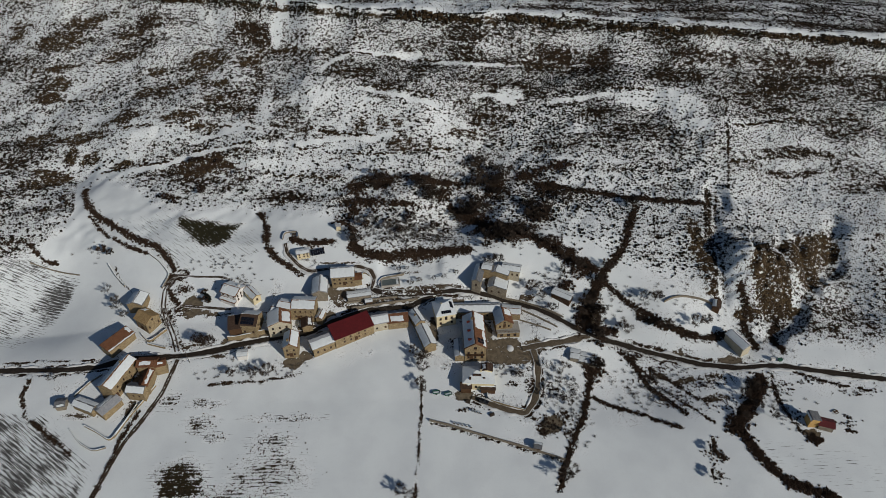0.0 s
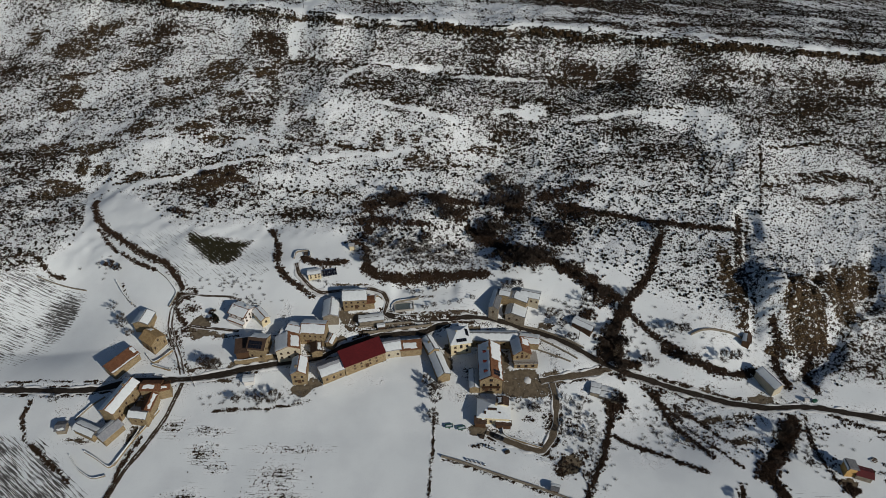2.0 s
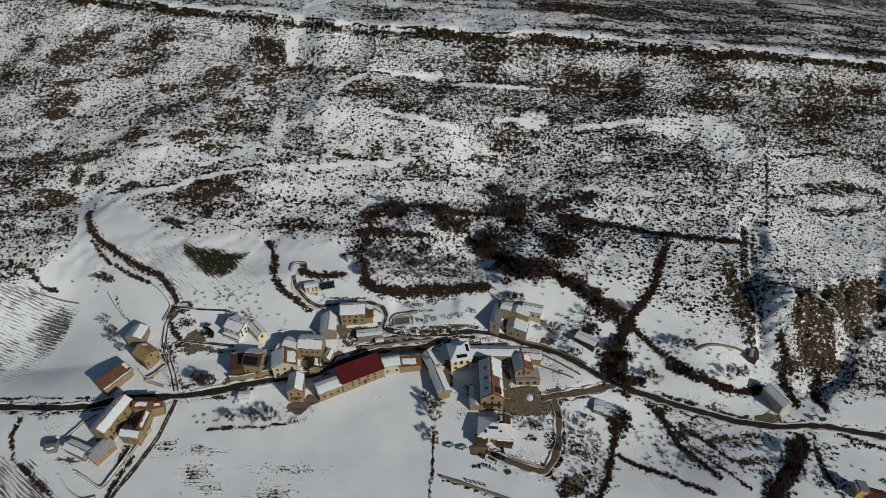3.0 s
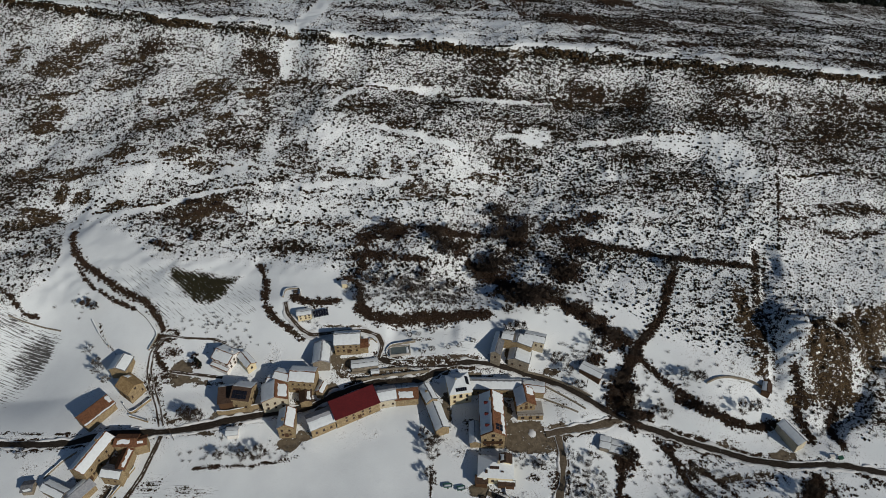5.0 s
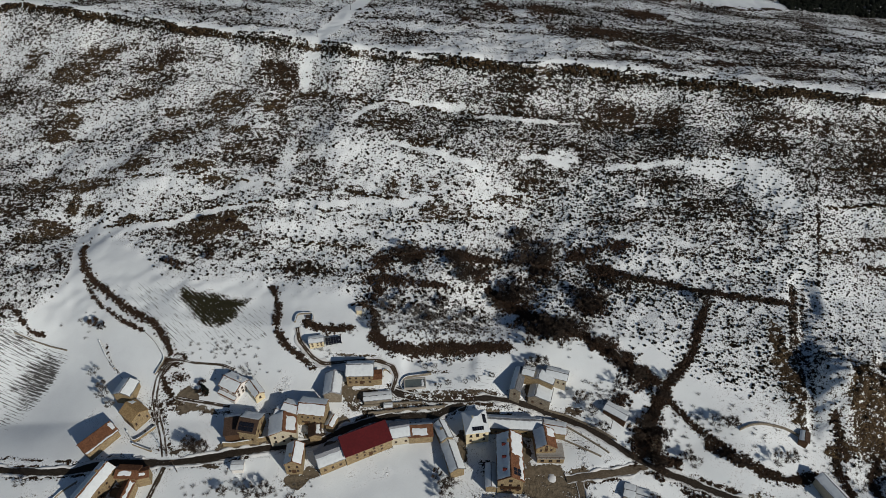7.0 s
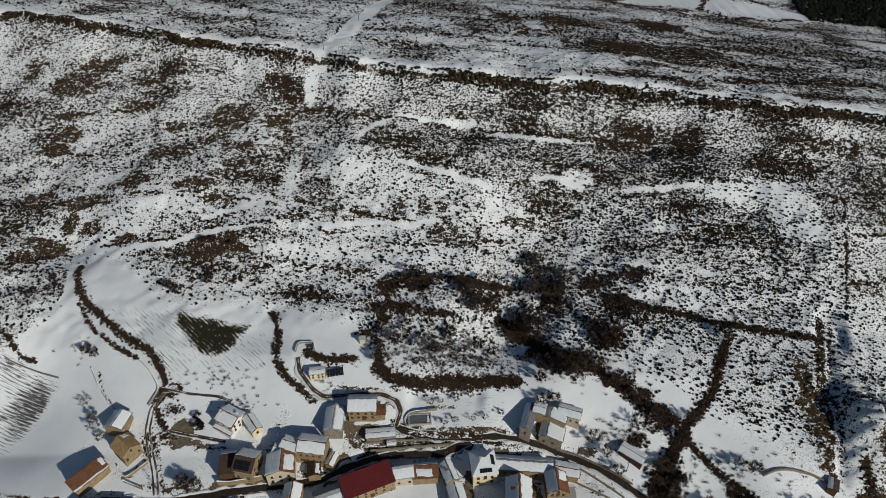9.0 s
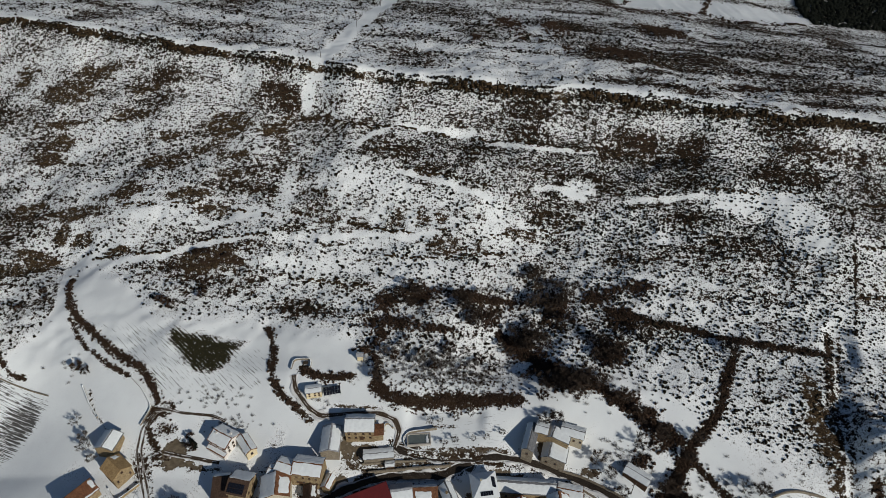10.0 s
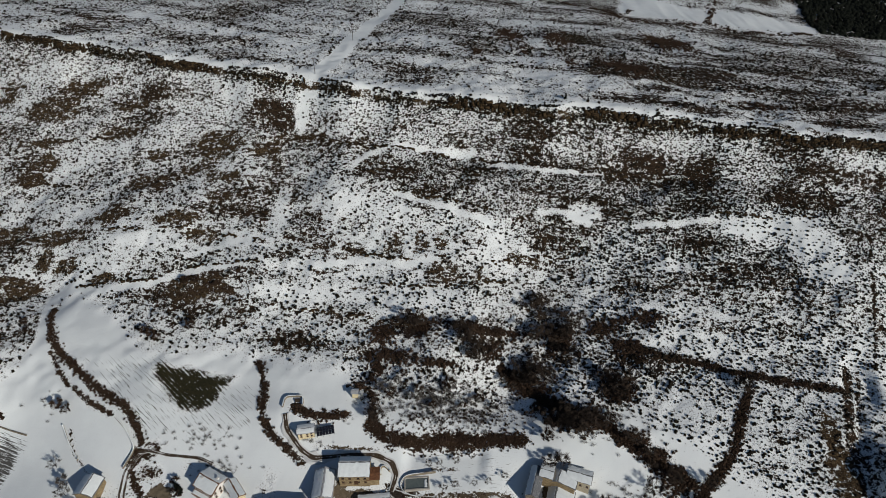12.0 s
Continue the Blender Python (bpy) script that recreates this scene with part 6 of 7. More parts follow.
garden_wall("tan stone wall along the edge of a snowy field", ((-0.5, -10.7), (8.8, -13.3), (20.2, -17.4), (35.9, -22.7), (53.2, -29.2)), 1.0, 0.5, GREY_STONE, False)
garden_wall("stone wall round a church yard", ((-131, 34.6), (-126.7, 30.2), (-120.4, 37)), 1.2, 0.5, STONE)
garden_wall("stone wall running down to the road", ((-127, 29.6), (-118.5, 27.0)), 1.0, 0.5, STONE)
garden_wall("stone wall above a village lane", ((44.9, 45.6), (52.7, 40.6), (60.4, 35.2)), 0.8, 0.4, None, False)
garden_wall("dark stone terrace wall below a village road", ((38.3, 42.7), (47.1, 38.3), (57.1, 33.6)), 0.7, 0.4, None, False)
garden_wall("stone wall along the upper side of a lane", ((36, 52.4), (44.5, 50.6), (54, 46), (64, 40.4)), 0.8, 0.4, None, False)
garden_wall("tan retaining wall under village houses", ((-90.7, 29.8), (-86.3, 29.9), (-80.5, 31), (-74.4, 32.6)), 2.4, 0.6, STONE)
garden_wall("low wall round the terrace of a pool", ((-11, 54.6), (-19.6, 54.4), (-23, 55.8), (-24.2, 58.4), (-22.6, 60.9), (-11.2, 63)), 0.45, 0.4)
garden_wall("curved wall beside a driveway", ((-28.2, 62), (-30, 64), (-32, 63.4), (-31.2, 60.6)), 0.8, 0.4, STONE)
garden_wall("terrace wall below the road", ((-38.6, 48.4), (-24.3, 50.4), (-14.6, 51.2)), 0.9, 0.5, None, False)
garden_wall("terrace wall above a street", ((-36, 45.8), (-19.3, 48.3), (-4.9, 50)), 1.1, 0.5, None, False)
garden_wall("wall round a snowy lawn", ((24.8, 3.5), (24.4, -1), (32, -4), (40.2, -6.6)), 0.8, 0.4, STONE)
garden_wall("dry stone wall of a small field", ((-136.5, 76.1), (-130.9, 72), (-124.5, 64.8), (-127, 58)), 0.9)
garden_wall("dark field wall half buried in snow", ((-197, 76.8), (-184, 73.7), (-171.7, 70.8)), 0.5, 0.4, None, False)
garden_wall("dry stone wall between snowy fields", ((-156.8, 73.1), (-152, 67), (-148.9, 63.9), (-145.8, 60.9)), 0.9)
garden_wall("dark stone wall above a round field", ((112.2, 44), (117, 46), (122.5, 46.8), (130.7, 45.9), (136.1, 43.4)), 1.0, 0.5, None, False)
garden_wall("dry stone wall of a sheep pen", ((-72, 82.5), (-72, 87), (-64.6, 87.5), (-64.4, 83.4)), 1.0)
garden_wall("farm wall along a track", ((-127.5, -16), (-124.5, -7), (-120.6, 1), (-117.5, 8)), 0.8, 0.5, STONE)
garden_wall("tan wall round a snowy farm yard", ((-122.8, -0.9), (-125.2, -8.9), (-128.5, -17.4), (-135.0, -13.4), (-140.8, -10.6)), 0.9, 0.5, STONE)
garden_wall("low stone wall of a small pen", ((-146.1, -12.2), (-140.4, -18.0), (-133.6, -21.7), (-129.2, -20.1)), 0.7, 0.4)
garden_wall("wall of a farm pen beside a snowy yard", ((-150, 3), (-146, 10), (-142, 14)), 0.9)


def pool(x, y, heading):
    z = float(ground_z(np.array([x]), np.array([y]))[0]) + 0.5
    ob = tagged(new("swimming_pool"), "covered swimming pool with a pale stone edge in the snow", "pool")
    ob.matrix_basis = pose(x, y, z, 0, 0, heading)
    L, W, e = 8.2, 4.2, 0.45
    bm = bmesh.new()
    for x0, x1, y0, y1 in ((-L / 2 - e, L / 2 + e, -W / 2 - e, -W / 2), (-L / 2 - e, L / 2 + e, W / 2, W / 2 + e), (-L / 2 - e, -L / 2, -W / 2, W / 2), (L / 2, L / 2 + e, -W / 2, W / 2)):
        block(bm, x0, x1, y0, y1, -1.2, 0.16)
    part("coping", bm, CONCRETE, ob)
    bm = bmesh.new()
    block(bm, -L / 2, L / 2, -W / 2, W / 2, -1.0, -0.12)
    part("cover", bm, WATER, ob, "grey-green pool cover")
    verts, faces = ragged_sheet(L / 2 - 1.7, L / 2 - 0.1, -W / 2 + 0.2, W / 2 - 0.4, 0.1, 77, 0.5, 0.5)
    solid("snow_patch", [(a, b, c - 0.11) for a, b, c in verts], faces, ROOF_SNOW, ob, True)


pool(-17.8, 58.5, 7)


def panel_rows(parent, origin, u, v, cols, rows, w, h, gap=0.12):
    """Solar panels on a slope: origin, its two directions and the number of panels."""
    n = u.cross(v)
    for i in range(cols):
        for j in range(rows):
            a = origin + u * i * (w + gap) + v * j * (h + gap) + n * 0.08
            c = [a, a + u * w, a + u * w + v * h, a + v * h]
            solid("solar_panel", c + [p + n * 0.07 for p in c], [(3, 2, 1, 0), (4, 5, 6, 7), (0, 1, 5, 4), (1, 2, 6, 5), (2, 3, 7, 6), (3, 0, 4, 7)], PANEL, parent)


def slope_of(ob, L, W, eave, rise, split, side=0):
    """A house's roof slope in its own axes: a point of the eave, along, up."""
    a, u, v, length, run = roof_planes(L, W, eave, rise, "gable", split)[side]
    return a + u.cross(v) * 0.22, u, v, length, run


HOUSES = {tuple(round(c) for c in o.location[:2]): o for o in scene.objects if o.type == "EMPTY" and o.parent is None}
g = HOUSES[(-80, 36)]
a, u, v, length, run = slope_of(g, 7.4, 9.0, 6, 2.2, 0.5)
panel_rows(g, a + u * 0.8 + v * 0.7, u, v, 5, 2, 1.1, 1.6)
q = HOUSES[(8, 41)]
front = Vector((0, 4.8 + 0.96, 2.2)).normalized()
panel_rows(q, Vector((-1.9, -4.8, 6.45)) + front * 0.5 + Vector((0, 0, 0.02)), Vector((1, 0, 0)), front, 5, 1, 0.85, 1.5, 0.06)
east = Vector((-(4.5 - 0.72), 0, 2.2)).normalized()
panel_rows(q, Vector((4.5, -1.6, 6.45)) + east * 0.5, Vector((0, 1, 0)), east, 4, 1, 1.0, 1.6, 0.06)

array = tagged(new("solar_array"), "dark solar array on a low frame beside a cabin", "solar panels")
array.matrix_basis = pose(-53.7, 74.2, float(height(-53.7, 74.2)), 0, 0, 16)
tilt = Vector((0, math.cos(0.45), math.sin(0.45)))
panel_rows(array, Vector((-3.4, -1.6, 0.7)), Vector((1, 0, 0)), tilt, 6, 2, 1.05, 1.6, 0.06)
for px in (-3.2, -1.1, 1.1, 3.2):
    bm = bmesh.new()
    block(bm, px - 0.06, px + 0.06, -1.45, -1.33, -0.6, 0.72)
    block(bm, px - 0.06, px + 0.06, 1.2, 1.32, -0.6, 2.0)
    part("leg", bm, METAL, array)


# the tall house: red dormers, skylights, a balcony
def tall_house_details(ob):
    L, W, eave, rise = 19.6, 9.4, 7.4, 3.0
    for along_x in (-6.5, -1.2, 4.2):
        bm = bmesh.new()
        block(bm, along_x - 0.5, along_x + 0.5, 1.6, 2.9, eave + 0.7, eave + 2.2)
        dormer = part("dormer", bm, RED_TRIM, ob, "small red dormer")
        bm = bmesh.new()
        v = [bm.verts.new(c) for c in ((along_x - 0.65, 3.1, eave + 2.2), (along_x + 0.65, 3.1, eave + 2.2), (along_x, 3.1, eave + 2.6), (along_x - 0.65, 1.3, eave + 2.2), (along_x + 0.65, 1.3, eave + 2.2), (along_x, 1.3, eave + 2.6))]
        for f in ((0, 1, 2), (5, 4, 3), (0, 2, 5, 3), (2, 1, 4, 5), (1, 0, 3, 4)):
            bm.faces.new([v[i] for i in f])
        part("dormer_roof", bm, RED_TRIM, dormer)
    for k in range(2):
        for j in range(2):
            up = Vector((0, 4.7, 3.0)).normalized()
            panel_rows(ob, Vector((-8.6 + 1.5 * k, -4.7, eave + 0.22)) + up * (1.1 + 1.75 * j), Vector((1, 0, 0)), up, 1, 1, 1.3, 1.5)
    for z in (3.3,):
        bm = bmesh.new()
        block(bm, -L / 2 - 1.1, -L / 2, -3.9, 3.9, z, z + 0.16)
        balcony = part("balcony", bm, WOOD, ob, "dark wooden balcony")
        bm = bmesh.new()
        block(bm, -L / 2 - 1.1, -L / 2 - 1.02, -3.9, 3.9, z + 1.0, z + 1.1)
        for k in range(27):
            block(bm, -L / 2 - 1.09, -L / 2 - 1.03, -3.9 + 0.3 * k - 0.03, -3.9 + 0.3 * k + 0.03, z + 0.16, z + 1.0)
        part("railing", bm, WOOD, balcony)


tall_house_details(MAIN)


def terrace(x, y, heading, L, W, tall):
    ob = tagged(new("terrace"), "stone terrace with a railing in front of a house", "terrace")
    ob.matrix_basis = pose(x, y, float(height(x, y)), 0, 0, heading)
    bm = bmesh.new()
    block(bm, -L / 2, L / 2, -W / 2, W / 2, -3, tall)
    part("wall", bm, STONE, ob)
    bm = bmesh.new()
    block(bm, -L / 2 - 0.15, L / 2 + 0.15, -W / 2 - 0.15, W / 2, tall + 0.004, tall + 0.16)
    part("slab", bm, CONCRETE, ob)
    for px in np.arange(-L / 2, L / 2 + 0.1, 1.7):
        bm = bmesh.new()
        block(bm, px - 0.06, px + 0.06, -W / 2 - 0.06, -W / 2 + 0.06, tall + 0.16, tall + 1.1)
        part("post", bm, WOOD, ob)
    bm = bmesh.new()
    block(bm, -L / 2, L / 2, -W / 2 - 0.05, -W / 2 + 0.05, tall + 1.1, tall + 1.2)
    part("rail", bm, WOOD, ob)
    for px in (-3.2, 0, 3):
        opening(ob, "S", L / 2, W / 2, px, 0.6, 1.4, 1.5)


terrace(36.6, 33.4, 2, 10.4, 7.0, 2.6)


def pole(x, y, tall, arms=True):
    ob = tagged(new("utility_pole"), "thin wooden utility pole standing in the snow", "pole")
    ob.matrix_basis = pose(x, y, float(height(x, y)), 0, 0, 20)
    v, f = [], []
    tube(v, f, Vector((0, 0, -0.6)), Vector((0, 0, tall)), 0.15, 0.10, 8)
    solid("shaft", v, f, BARK, ob)
    if arms:
        bm = bmesh.new()
        block(bm, -0.9, 0.9, -0.07, 0.07, tall - 0.6, tall - 0.45)
        part("crossarm", bm, WOOD, ob)
        for px in (-0.8, 0, 0.8):
            bm = bmesh.new()
            block(bm, px - 0.05, px + 0.05, -0.05, 0.05, tall - 0.45, tall - 0.2)
            part("insulator", bm, CONCRETE, ob)
    return ob


for px, py, tall in ((-98, 134, 9), (-85, 243, 9), (-75, 300, 9), (-74, 395, 9), (62, 44.6, 7), (70, 34, 7), (-106, 19.5, 8), (-112, 26, 7)):
    pole(px, py, tall)


def wire(label, ends, sag):
    """A slack cable between two pole heads."""
    a, b = (Vector((x, y, float(height(x, y)) + z)) for x, y, z in ends)
    v, f = [], []
    last = a
    for k in range(1, 13):
        t = k / 12
        p = a.lerp(b, t) - Vector((0, 0, sag * 4 * t * (1 - t)))
        tube(v, f, last, p, 0.02, 0.02, 3)
        last = p
    tagged(solid("cable", v, f, METAL), label, "cable")


wire("slack power cable between two poles", ((-98, 134, 8.7), (-85, 243, 8.7)), 4)
wire("slack power cable across the plateau", ((-85, 243, 8.7), (-75, 300, 8.7)), 2)
wire("slack cable along the village road", ((62, 44.6, 6.8), (70, 34, 6.8)), 0.4)


def container(x, y, heading, mat, label):
    ob = tagged(new("waste_container"), label, "container")
    ob.matrix_basis = pose(x, y, float(height(x, y)), 0, 0, heading)
    bm = bmesh.new()
    v = block(bm, -0.9, 0.9, -0.65, 0.65, 0.15, 1.3)
    for w in v[:4]:
        w.co.x *= 0.85
        w.co.y *= 0.8
    part("body", bm, mat, ob)
    bm = bmesh.new()
    block(bm, -0.95, 0.95, -0.7, 0.7, 1.304, 1.42)
    part("lid", bm, mat, ob)
    for sx in (-0.6, 0.6):
        for sy in (-0.4, 0.4):
            bm = bmesh.new()
            block(bm, sx - 0.08, sx + 0.08, sy - 0.08, sy + 0.08, 0, 0.15)
            part("wheel", bm, PANEL, ob)


container(157.4, 13.8, 10, GREEN_PAINT, "green waste container beside the road")
container(154.4, 14.4, -5, WHITE_WALL, "pale waste container beside the road")
house("garden_shed", "small garden shed with a shaded snowy roof", 43.0, -23.8, -17, 2.6, 2.4, 2.0, 0.4, WOOD, SLATE, snow=((1, *WHOLE),), category="shed", seed=60)
house("garage", "low garage under snow beside a driveway", -32.6, 51.6, 9, 11, 3.8, 2.2, 0.3, GREY_STONE, SLATE, snow=FULL, category="garage", seed=61)
house("lean_to", "snow-topped shed roof at the edge of a field", -28.0, 48.6, 9, 3.0, 2.0, 1.8, 0.3, WOOD, GREY_SHEET, snow=FULL, category="shed", seed=62)


def log_pile(x, y, heading):
    ob = tagged(new("log_pile"), "stacked logs under a dusting of snow", "log pile")
    ob.matrix_basis = pose(x, y, float(height(x, y)), 0, 0, heading)
    for j in range(3):
        for k in range(5 - j):
            v, f = [], []
            tube(v, f, Vector((-1, 0.32 * k + 0.16 * j, 0.16 + 0.28 * j)), Vector((1, 0.32 * k + 0.16 * j, 0.16 + 0.28 * j)), 0.16, 0.15, 7)
            f += [tuple(range(6, -1, -1)), tuple(range(7, 14))]
            solid("log", v, f, BARK, ob)


for px, py, turn in ((101, -1.1, -25), (84, 43.6, 30), (-66.6, 85, 10), (16, -2.6, -10), (26, -9, 20)):
    log_pile(px, py, turn)


def picnic_table(x, y, heading):
    """A table with two fixed benches on crossed legs."""
    ob = tagged(new("picnic_table"), "dark wooden picnic table standing in deep snow", "table")
    ob.matrix_basis = pose(x, y, float(height(x, y)) - 0.05, 0, 0, heading)
    for k in range(4):
        bm = bmesh.new()
        block(bm, -1.1, 1.1, -0.44 + 0.22 * k, -0.25 + 0.22 * k, 0.72, 0.77)
        part("board", bm, WOOD, ob)
    for side in (-0.85, 0.85):
        bm = bmesh.new()
        block(bm, -1.1, 1.1, side - 0.15, side + 0.15, 0.42, 0.47)
        part("bench", bm, WOOD, ob)
    for px in (-0.8, 0.8):
        bm = bmesh.new()
        block(bm, px - 0.05, px + 0.05, -0.9, 0.9, 0.36, 0.417)
        part("crossbar", bm, WOOD, ob)
        for side in (-1, 1):
            v, f = [], []
            tube(v, f, Vector((px, 0.72 * side, -0.3)), Vector((px, 0.25 * side, 0.72)), 0.05, 0.05, 4)
            solid("leg", v, f, WOOD, ob)


def pallet_stack(x, y, heading, layers):
    """Slatted pallets lying on one another with snow on the topmost."""
    ob = tagged(new("pallet_stack"), "stack of snow-dusted wooden pallets beside a field", "pallets")
    ob.matrix_basis = pose(x, y, float(height(x, y)), 0, 0, heading)
    for j in range(layers):
        z = 0.15 * j
        for k in range(3):
            bm = bmesh.new()
            block(bm, -2.4, 2.4, -0.62 + 0.56 * k, -0.5 + 0.56 * k, z, z + 0.1)
            part("runner", bm, WOOD, ob)
        for k in range(9):
            bm = bmesh.new()
            block(bm, -2.4 + 0.55 * k, -2.06 + 0.55 * k, -0.65, 0.65, z + 0.104, z + 0.13)
            part("slat", bm, ROOF_SNOW if j == layers - 1 else WOOD, ob)


def hay_trough(x, y, heading):
    """A low feeding trough with rails."""
    ob = tagged(new("hay_trough"), "dark metal hay trough capped with snow", "trough")
    ob.matrix_basis = pose(x, y, float(height(x, y)), 0, 0, heading)
    bm = bmesh.new()
    block(bm, -1.3, 1.3, -0.6, 0.6, 0.25, 0.8)
    part("tray", bm, METAL, ob)
    for px in (-1.2, 1.2):
        for py in (-0.5, 0.5):
            bm = bmesh.new()
            block(bm, px - 0.06, px + 0.06, py - 0.06, py + 0.06, -0.3, 1.5)
            part("post", bm, WOOD, ob)
    for py in (-0.5, 0.5):
        bm = bmesh.new()
        block(bm, -1.3, 1.3, py - 0.04, py + 0.04, 1.504, 1.58)
        part("rail", bm, METAL, ob)
    verts, faces = ragged_sheet(-1.2, 1.2, -0.5, 0.5, 0.18, 91, 0.15, 0.4)
    solid("snow_cap", [(a, b, c + 0.804) for a, b, c in verts], faces, ROOF_SNOW, ob, True)


def cart(x, y, heading):
    """A flat two-wheeled trailer with low sides."""
    ob = tagged(new("trailer"), "small green two-wheeled trailer half full of snow", "trailer")
    ob.matrix_basis = pose(x, y, float(height(x, y)), 0, 0, heading)
    bm = bmesh.new()
    block(bm, -1.6, 1.6, -0.8, 0.8, 0.5, 0.58)
    part("bed", bm, METAL, ob)
    for x0, x1, y0, y1 in ((-1.6, 1.6, -0.8, -0.74), (-1.6, 1.6, 0.74, 0.8), (-1.6, -1.54, -0.74, 0.74), (1.54, 1.6, -0.74, 0.74)):
        bm = bmesh.new()
        block(bm, x0, x1, y0, y1, 0.584, 1.0)
        part("side_panel", bm, GREEN_PAINT, ob)
    for py in (-0.9, 0.9):
        v, f = [], []
        tube(v, f, Vector((0, py - 0.08, 0.33)), Vector((0, py + 0.08, 0.33)), 0.33, 0.33, 12)
        f += [tuple(range(11, -1, -1)), tuple(range(12, 24))]
        solid("wheel", v, f, TYRE, ob)
    bm = bmesh.new()
    block(bm, 1.6, 2.6, -0.05, 0.05, 0.48, 0.56)
    part("drawbar", bm, METAL, ob)
    verts, faces = ragged_sheet(-1.5, 1.5, -0.7, 0.7, 0.2, 92, 0.1, 0.4)
    solid("snow_load", [(a, b, c + 0.584) for a, b, c in verts], faces, ROOF_SNOW, ob, True)


picnic_table(170.7, -11.9, 25)
pallet_stack(99.8, -1.9, -28, 3)
hay_trough(131.4, 35.7, 15)
cart(2.7, 2.4, 5)
cart(7.8, 1.5, 12)


def beehive(x, y, heading):
    """A wooden hive on short legs: box, lid and a cap of snow."""
    ob = tagged(new("beehive"), "small wooden beehive with a cap of snow", "beehive", "beehives in a snowy garden")
    ob.matrix_basis = pose(x, y, float(height(x, y)), 0, 0, heading)
    bm = bmesh.new()
    block(bm, -0.32, 0.32, -0.28, 0.28, 0.25, 0.85)
    part("box", bm, WOOD, ob)
    bm = bmesh.new()
    block(bm, -0.38, 0.38, -0.34, 0.34, 0.854, 0.92)
    part("lid", bm, METAL, ob)
    for px in (-0.26, 0.26):
        bm = bmesh.new()
        block(bm, px - 0.04, px + 0.04, -0.25, 0.25, -0.15, 0.248)
        part("leg", bm, WOOD, ob)
    verts, faces = ragged_sheet(-0.36, 0.36, -0.32, 0.32, 0.2, 93, 0.05, 0.25)
    solid("snow_cap", [(a, b, c + 0.924) for a, b, c in verts], faces, ROOF_SNOW, ob, True)


for px, py in ((17.7, -6.5), (18.9, -7.0), (20.0, -7.4), (21.2, -7.8), (9.8, -12.1), (11.4, -12.6), (13.1, -12.9), (14.9, -13.4), (16.7, -14.0)):
    beehive(px, py, -14)
house("veranda", "brown wooden veranda under a snow-edged roof", 25.0, 2.7, -4, 6.0, 2.0, 2.6, 0.4, WOOD, DARK_TILE, style="mono", split=1, snow=((0, 0.0, 1, 0.55, 1),), category="porch", seed=63)


# the far valley: hedges, trees and a dark wood beyond the road
def far_valley():
    rng = np.random.default_rng(21)
    shapes = [shrub_shape(random.Random(60 + k), 16, 0.16, 1.0, 0.7) for k in range(5)]
    for line, half, n, tall in ((((60, 530), (114, 476), (134, 506)), 3, 90, 2.2), (((230, 580), (191, 480), (222, 461), (290, 492)), 4, 240, 2.4), (((100, 474), (153, 464), (190, 474)), 3, 150, 2.0),
                                (((-60, 498), (80, 472), (180, 452), (300, 428)), 5, 300, 1.7)):
        p = along(line, 1.0)
        q = p[rng.integers(0, len(p), n)] + rng.normal(0, half * 0.5, (n, 2))
        scatter("hedge", "brown hedge beside a far road", "hedge", q[:, 0], q[:, 1], rng.uniform(0.7, 1.2, n) * tall * 0.7, np.ones(n), shapes, TWIG_DARK, 22)
    n = 2600
    x, y = rng.uniform(300, 470, n), rng.uniform(500, 700, n)
    keep = (y > 500 + 0.15 * (x - 300)) & (x > 296 + 0.3 * (y - 520))
    firs_shape = [shrub_shape(random.Random(80 + k), 18, 0.22, 1.5, 0.85) for k in range(4)]
    x, y = x[keep], y[keep]
    scatter("wood", "dark evergreen wood on the far side of the valley", "wood", x, y, rng.uniform(1.8, 3.2, len(x)), np.full(len(x), 1.2), firs_shape, FIR_LEAF, 23)


far_valley()


def snow_mound(x, y, reach, tall):
    """A low heap of ploughed snow with an uneven rim."""
    rng = random.Random(41)
    v, f = [(x, y, float(height(x, y)) + tall)], []
    for ring, (r, k) in enumerate(((0.45, 0.8), (0.8, 0.4), (1.05, -0.15))):
        for i in range(14):
            a, q = 2 * math.pi * i / 14, reach * r * rng.uniform(0.85, 1.15)
            px, py = x + q * math.cos(a), y + q * math.sin(a)
            v.append((px, py, float(height(px, py)) + tall * k))
    f += [(0, 1 + i, 1 + (i + 1) % 14) for i in range(14)]
    f += [(1 + 14 * r + i, 15 + 14 * r + i, 15 + 14 * r + (i + 1) % 14, 1 + 14 * r + (i + 1) % 14) for r in range(2) for i in range(14)]
    tagged(solid("snow_mound", v, f, OLD_SNOW, smooth=True), "round heap of old snow in the middle of a dirt plaza", "snow mound")


snow_mound(37, 24, 1.7, 0.5)


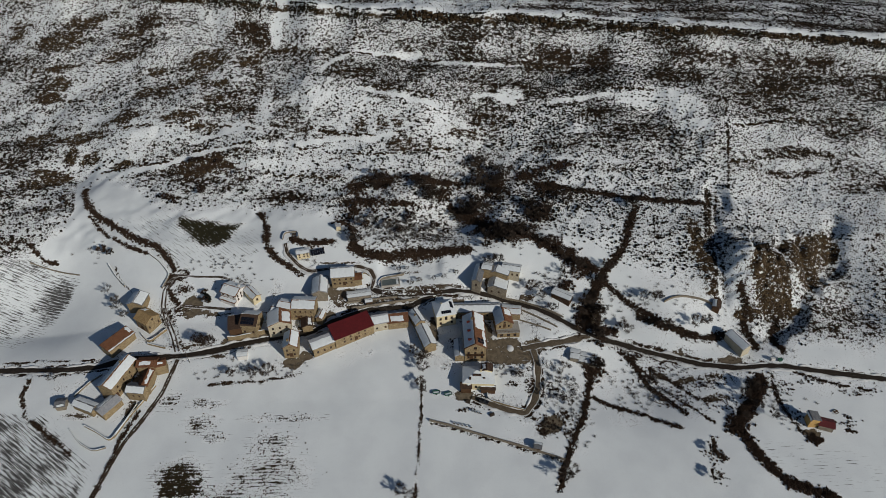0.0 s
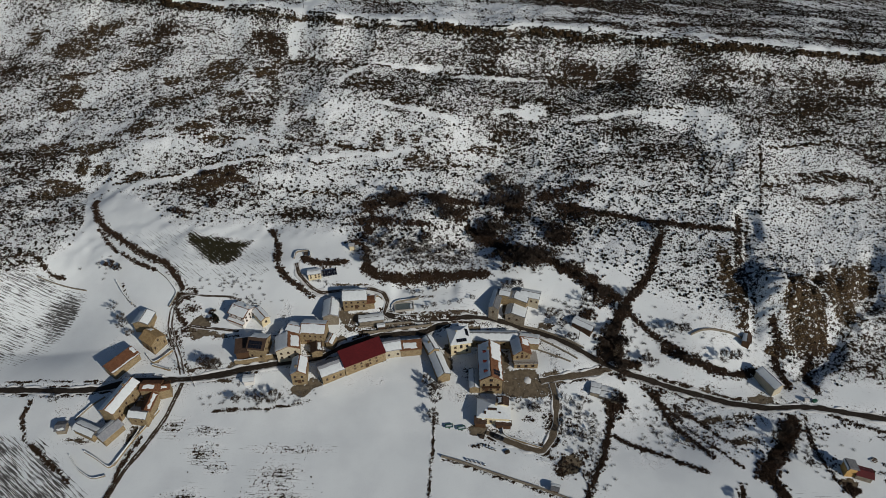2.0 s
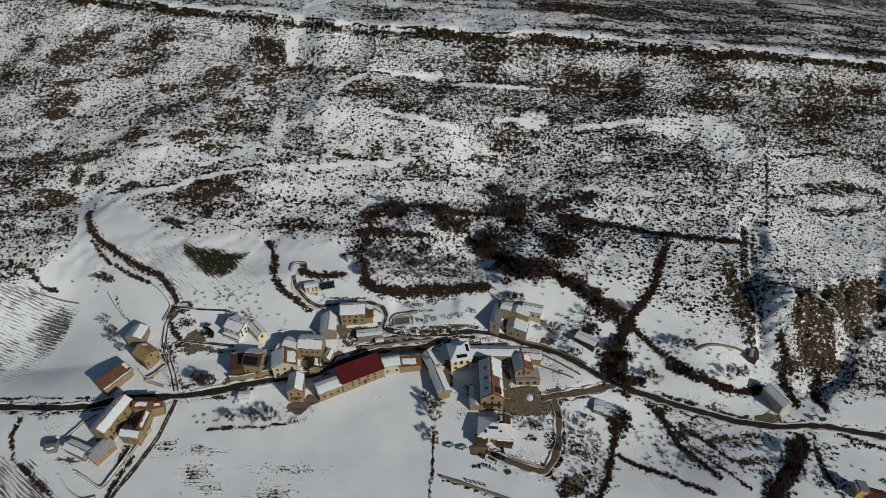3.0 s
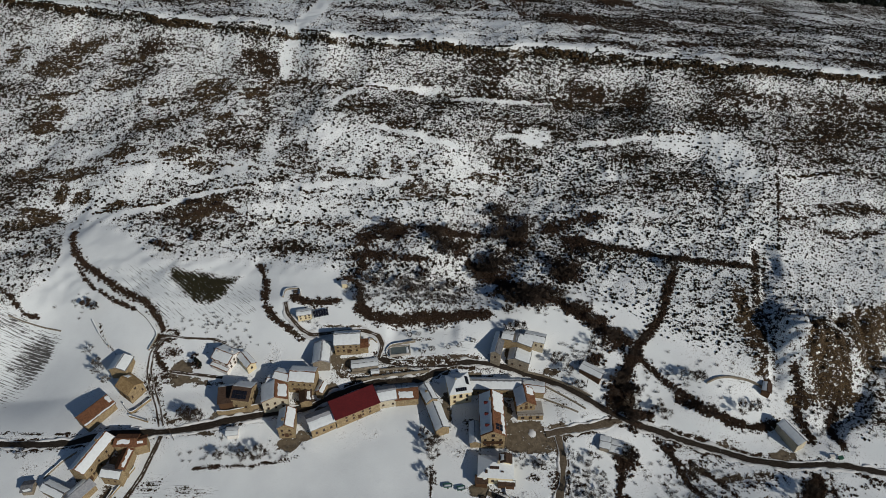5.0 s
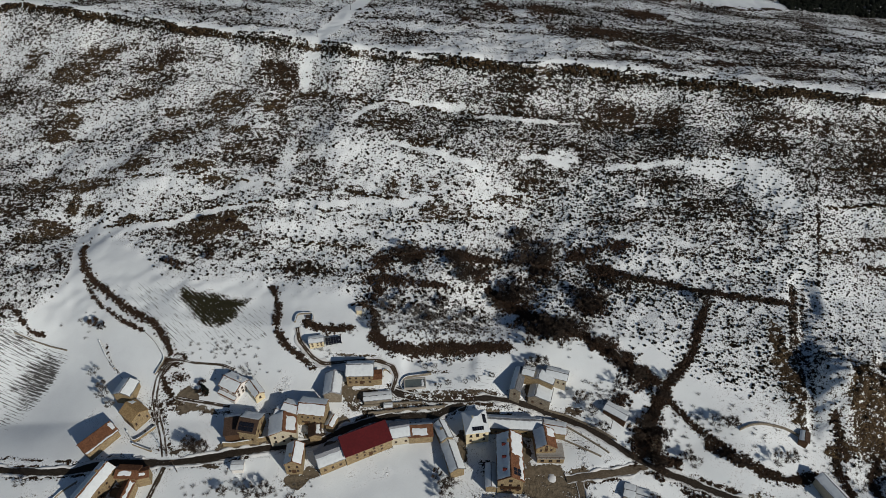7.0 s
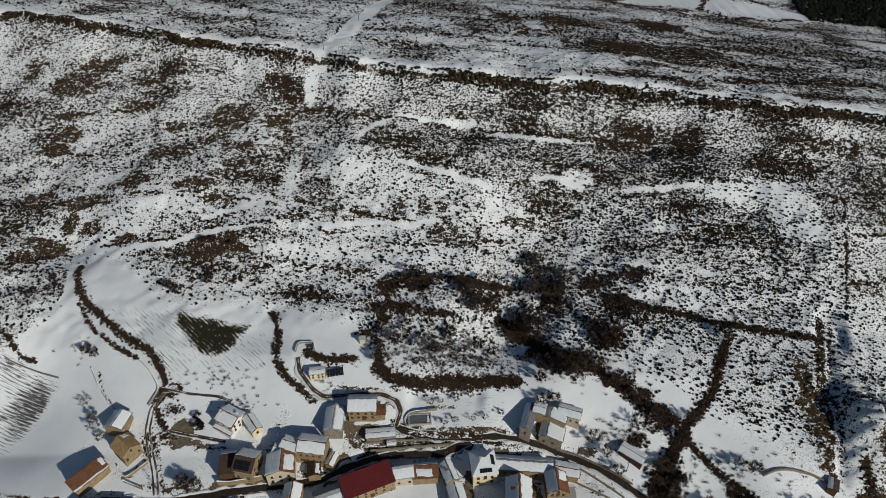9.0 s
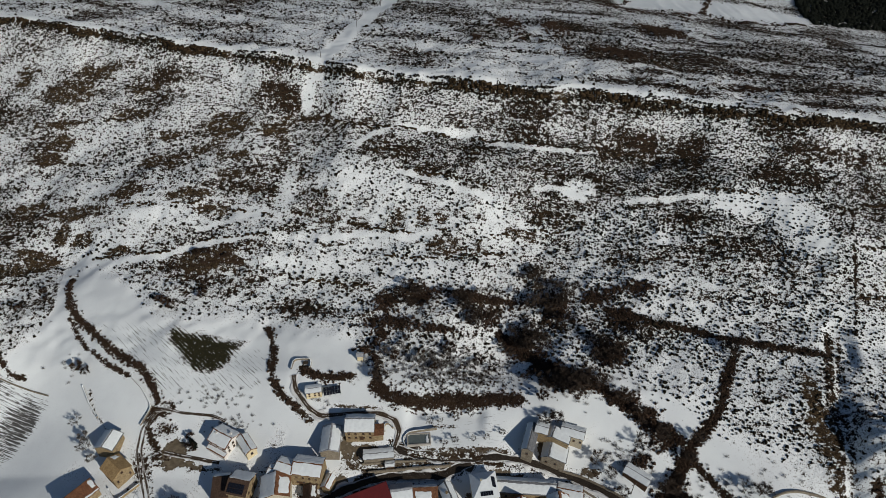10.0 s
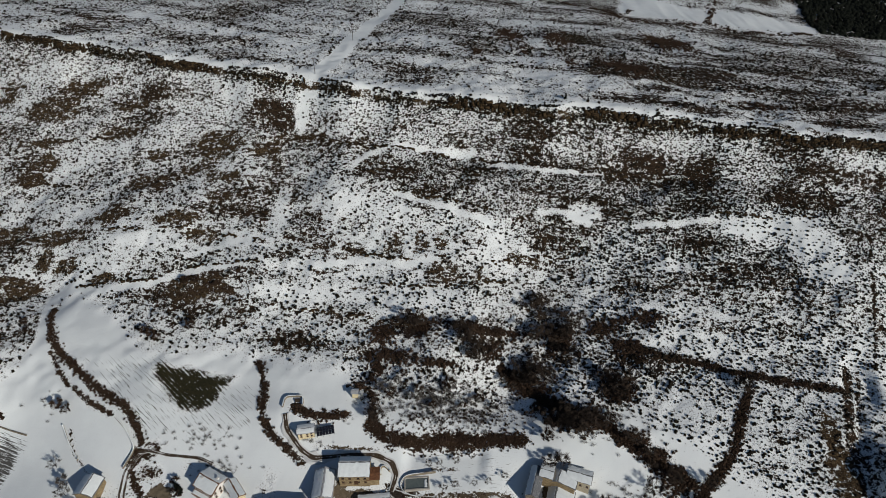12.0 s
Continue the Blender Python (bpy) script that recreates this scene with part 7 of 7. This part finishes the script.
def car(x, y, heading):
    """A parked estate car: body with sloping bonnet, glazed cabin, wheels and lamps."""
    ob = tagged(new("car"), "dark car parked on a muddy lane", "car")
    ob.matrix_basis = pose(x, y, float(height(x, y)) + 0.1, 0, 0, heading)

    def shell(rows, half, inset):
        bm = bmesh.new()
        sides = [[bm.verts.new((px, s * (half - inset * (pz > rows[0][1] + 0.3)), pz)) for px, pz in rows] for s in (-1, 1)]
        bm.faces.new(sides[0])
        bm.faces.new(sides[1][::-1])
        for i in range(len(rows)):
            j = (i + 1) % len(rows)
            bm.faces.new((sides[0][i], sides[1][i], sides[1][j], sides[0][j]))
        return bm

    body = part("body", shell(((-2.15, 0.3), (2.15, 0.3), (2.2, 0.62), (1.95, 0.82), (0.95, 0.95), (-2.05, 0.98), (-2.2, 0.65)), 0.88, 0.06), CAR_PAINT, ob)
    part("cabin", shell(((-1.95, 0.97), (0.95, 0.94), (0.3, 1.4), (-0.4, 1.46), (-1.75, 1.4)), 0.76, 0.1), GLASS, ob, "dark glass of the cabin")
    bm = bmesh.new()
    block(bm, -1.7, 0.25, -0.64, 0.64, 1.40, 1.485)
    part("roof", bm, CAR_PAINT, ob)
    for wx in (-1.35, 1.35):
        for wy in (-0.86, 0.86):
            v, f = [], []
            tube(v, f, Vector((wx, wy - 0.1, 0.31)), Vector((wx, wy + 0.1, 0.31)), 0.31, 0.31, 14)
            f += [tuple(range(13, -1, -1)), tuple(range(14, 28))]
            wheel = solid("wheel", v, f, TYRE, ob)
            v, f = [], []
            out = 0.104 if wy > 0 else -0.104
            tube(v, f, Vector((wx, wy, 0.31)), Vector((wx, wy + out, 0.31)), 0.19, 0.17, 10)
            f += [tuple(range(9, -1, -1)), tuple(range(10, 20))]
            solid("rim", v, f, METAL, wheel)
    for wy in (-0.62, 0.62):
        bm = bmesh.new()
        block(bm, 2.10, 2.22, wy - 0.18, wy + 0.18, 0.60, 0.74)
        part("headlight", bm, METAL, body)
        bm = bmesh.new()
        block(bm, -2.23, -2.12, wy - 0.14, wy + 0.14, 0.66, 0.86)
        part("tail_light", bm, RED_TRIM, body)


car(22.8, -2.4, -22)


def roof_cutouts(ob, rows):
    """Dark roof terraces and skylights set into a snowy roof: rows of centre, size and height."""
    for px, py, w, d, z in rows:
        bm = bmesh.new()
        block(bm, px - w / 2, px + w / 2, py - d / 2, py + d / 2, z - 0.6, z)
        part("skylight", bm, DARK_TILE, ob, "dark opening free of snow")


roof_cutouts(HOUSES[(21, 8)], ((-0.6, -1.2, 3.6, 0.9, 5.75), (-3.6, -2.6, 0.9, 1.2, 5.2), (2.4, -2.4, 1.0, 0.5, 5.25)))
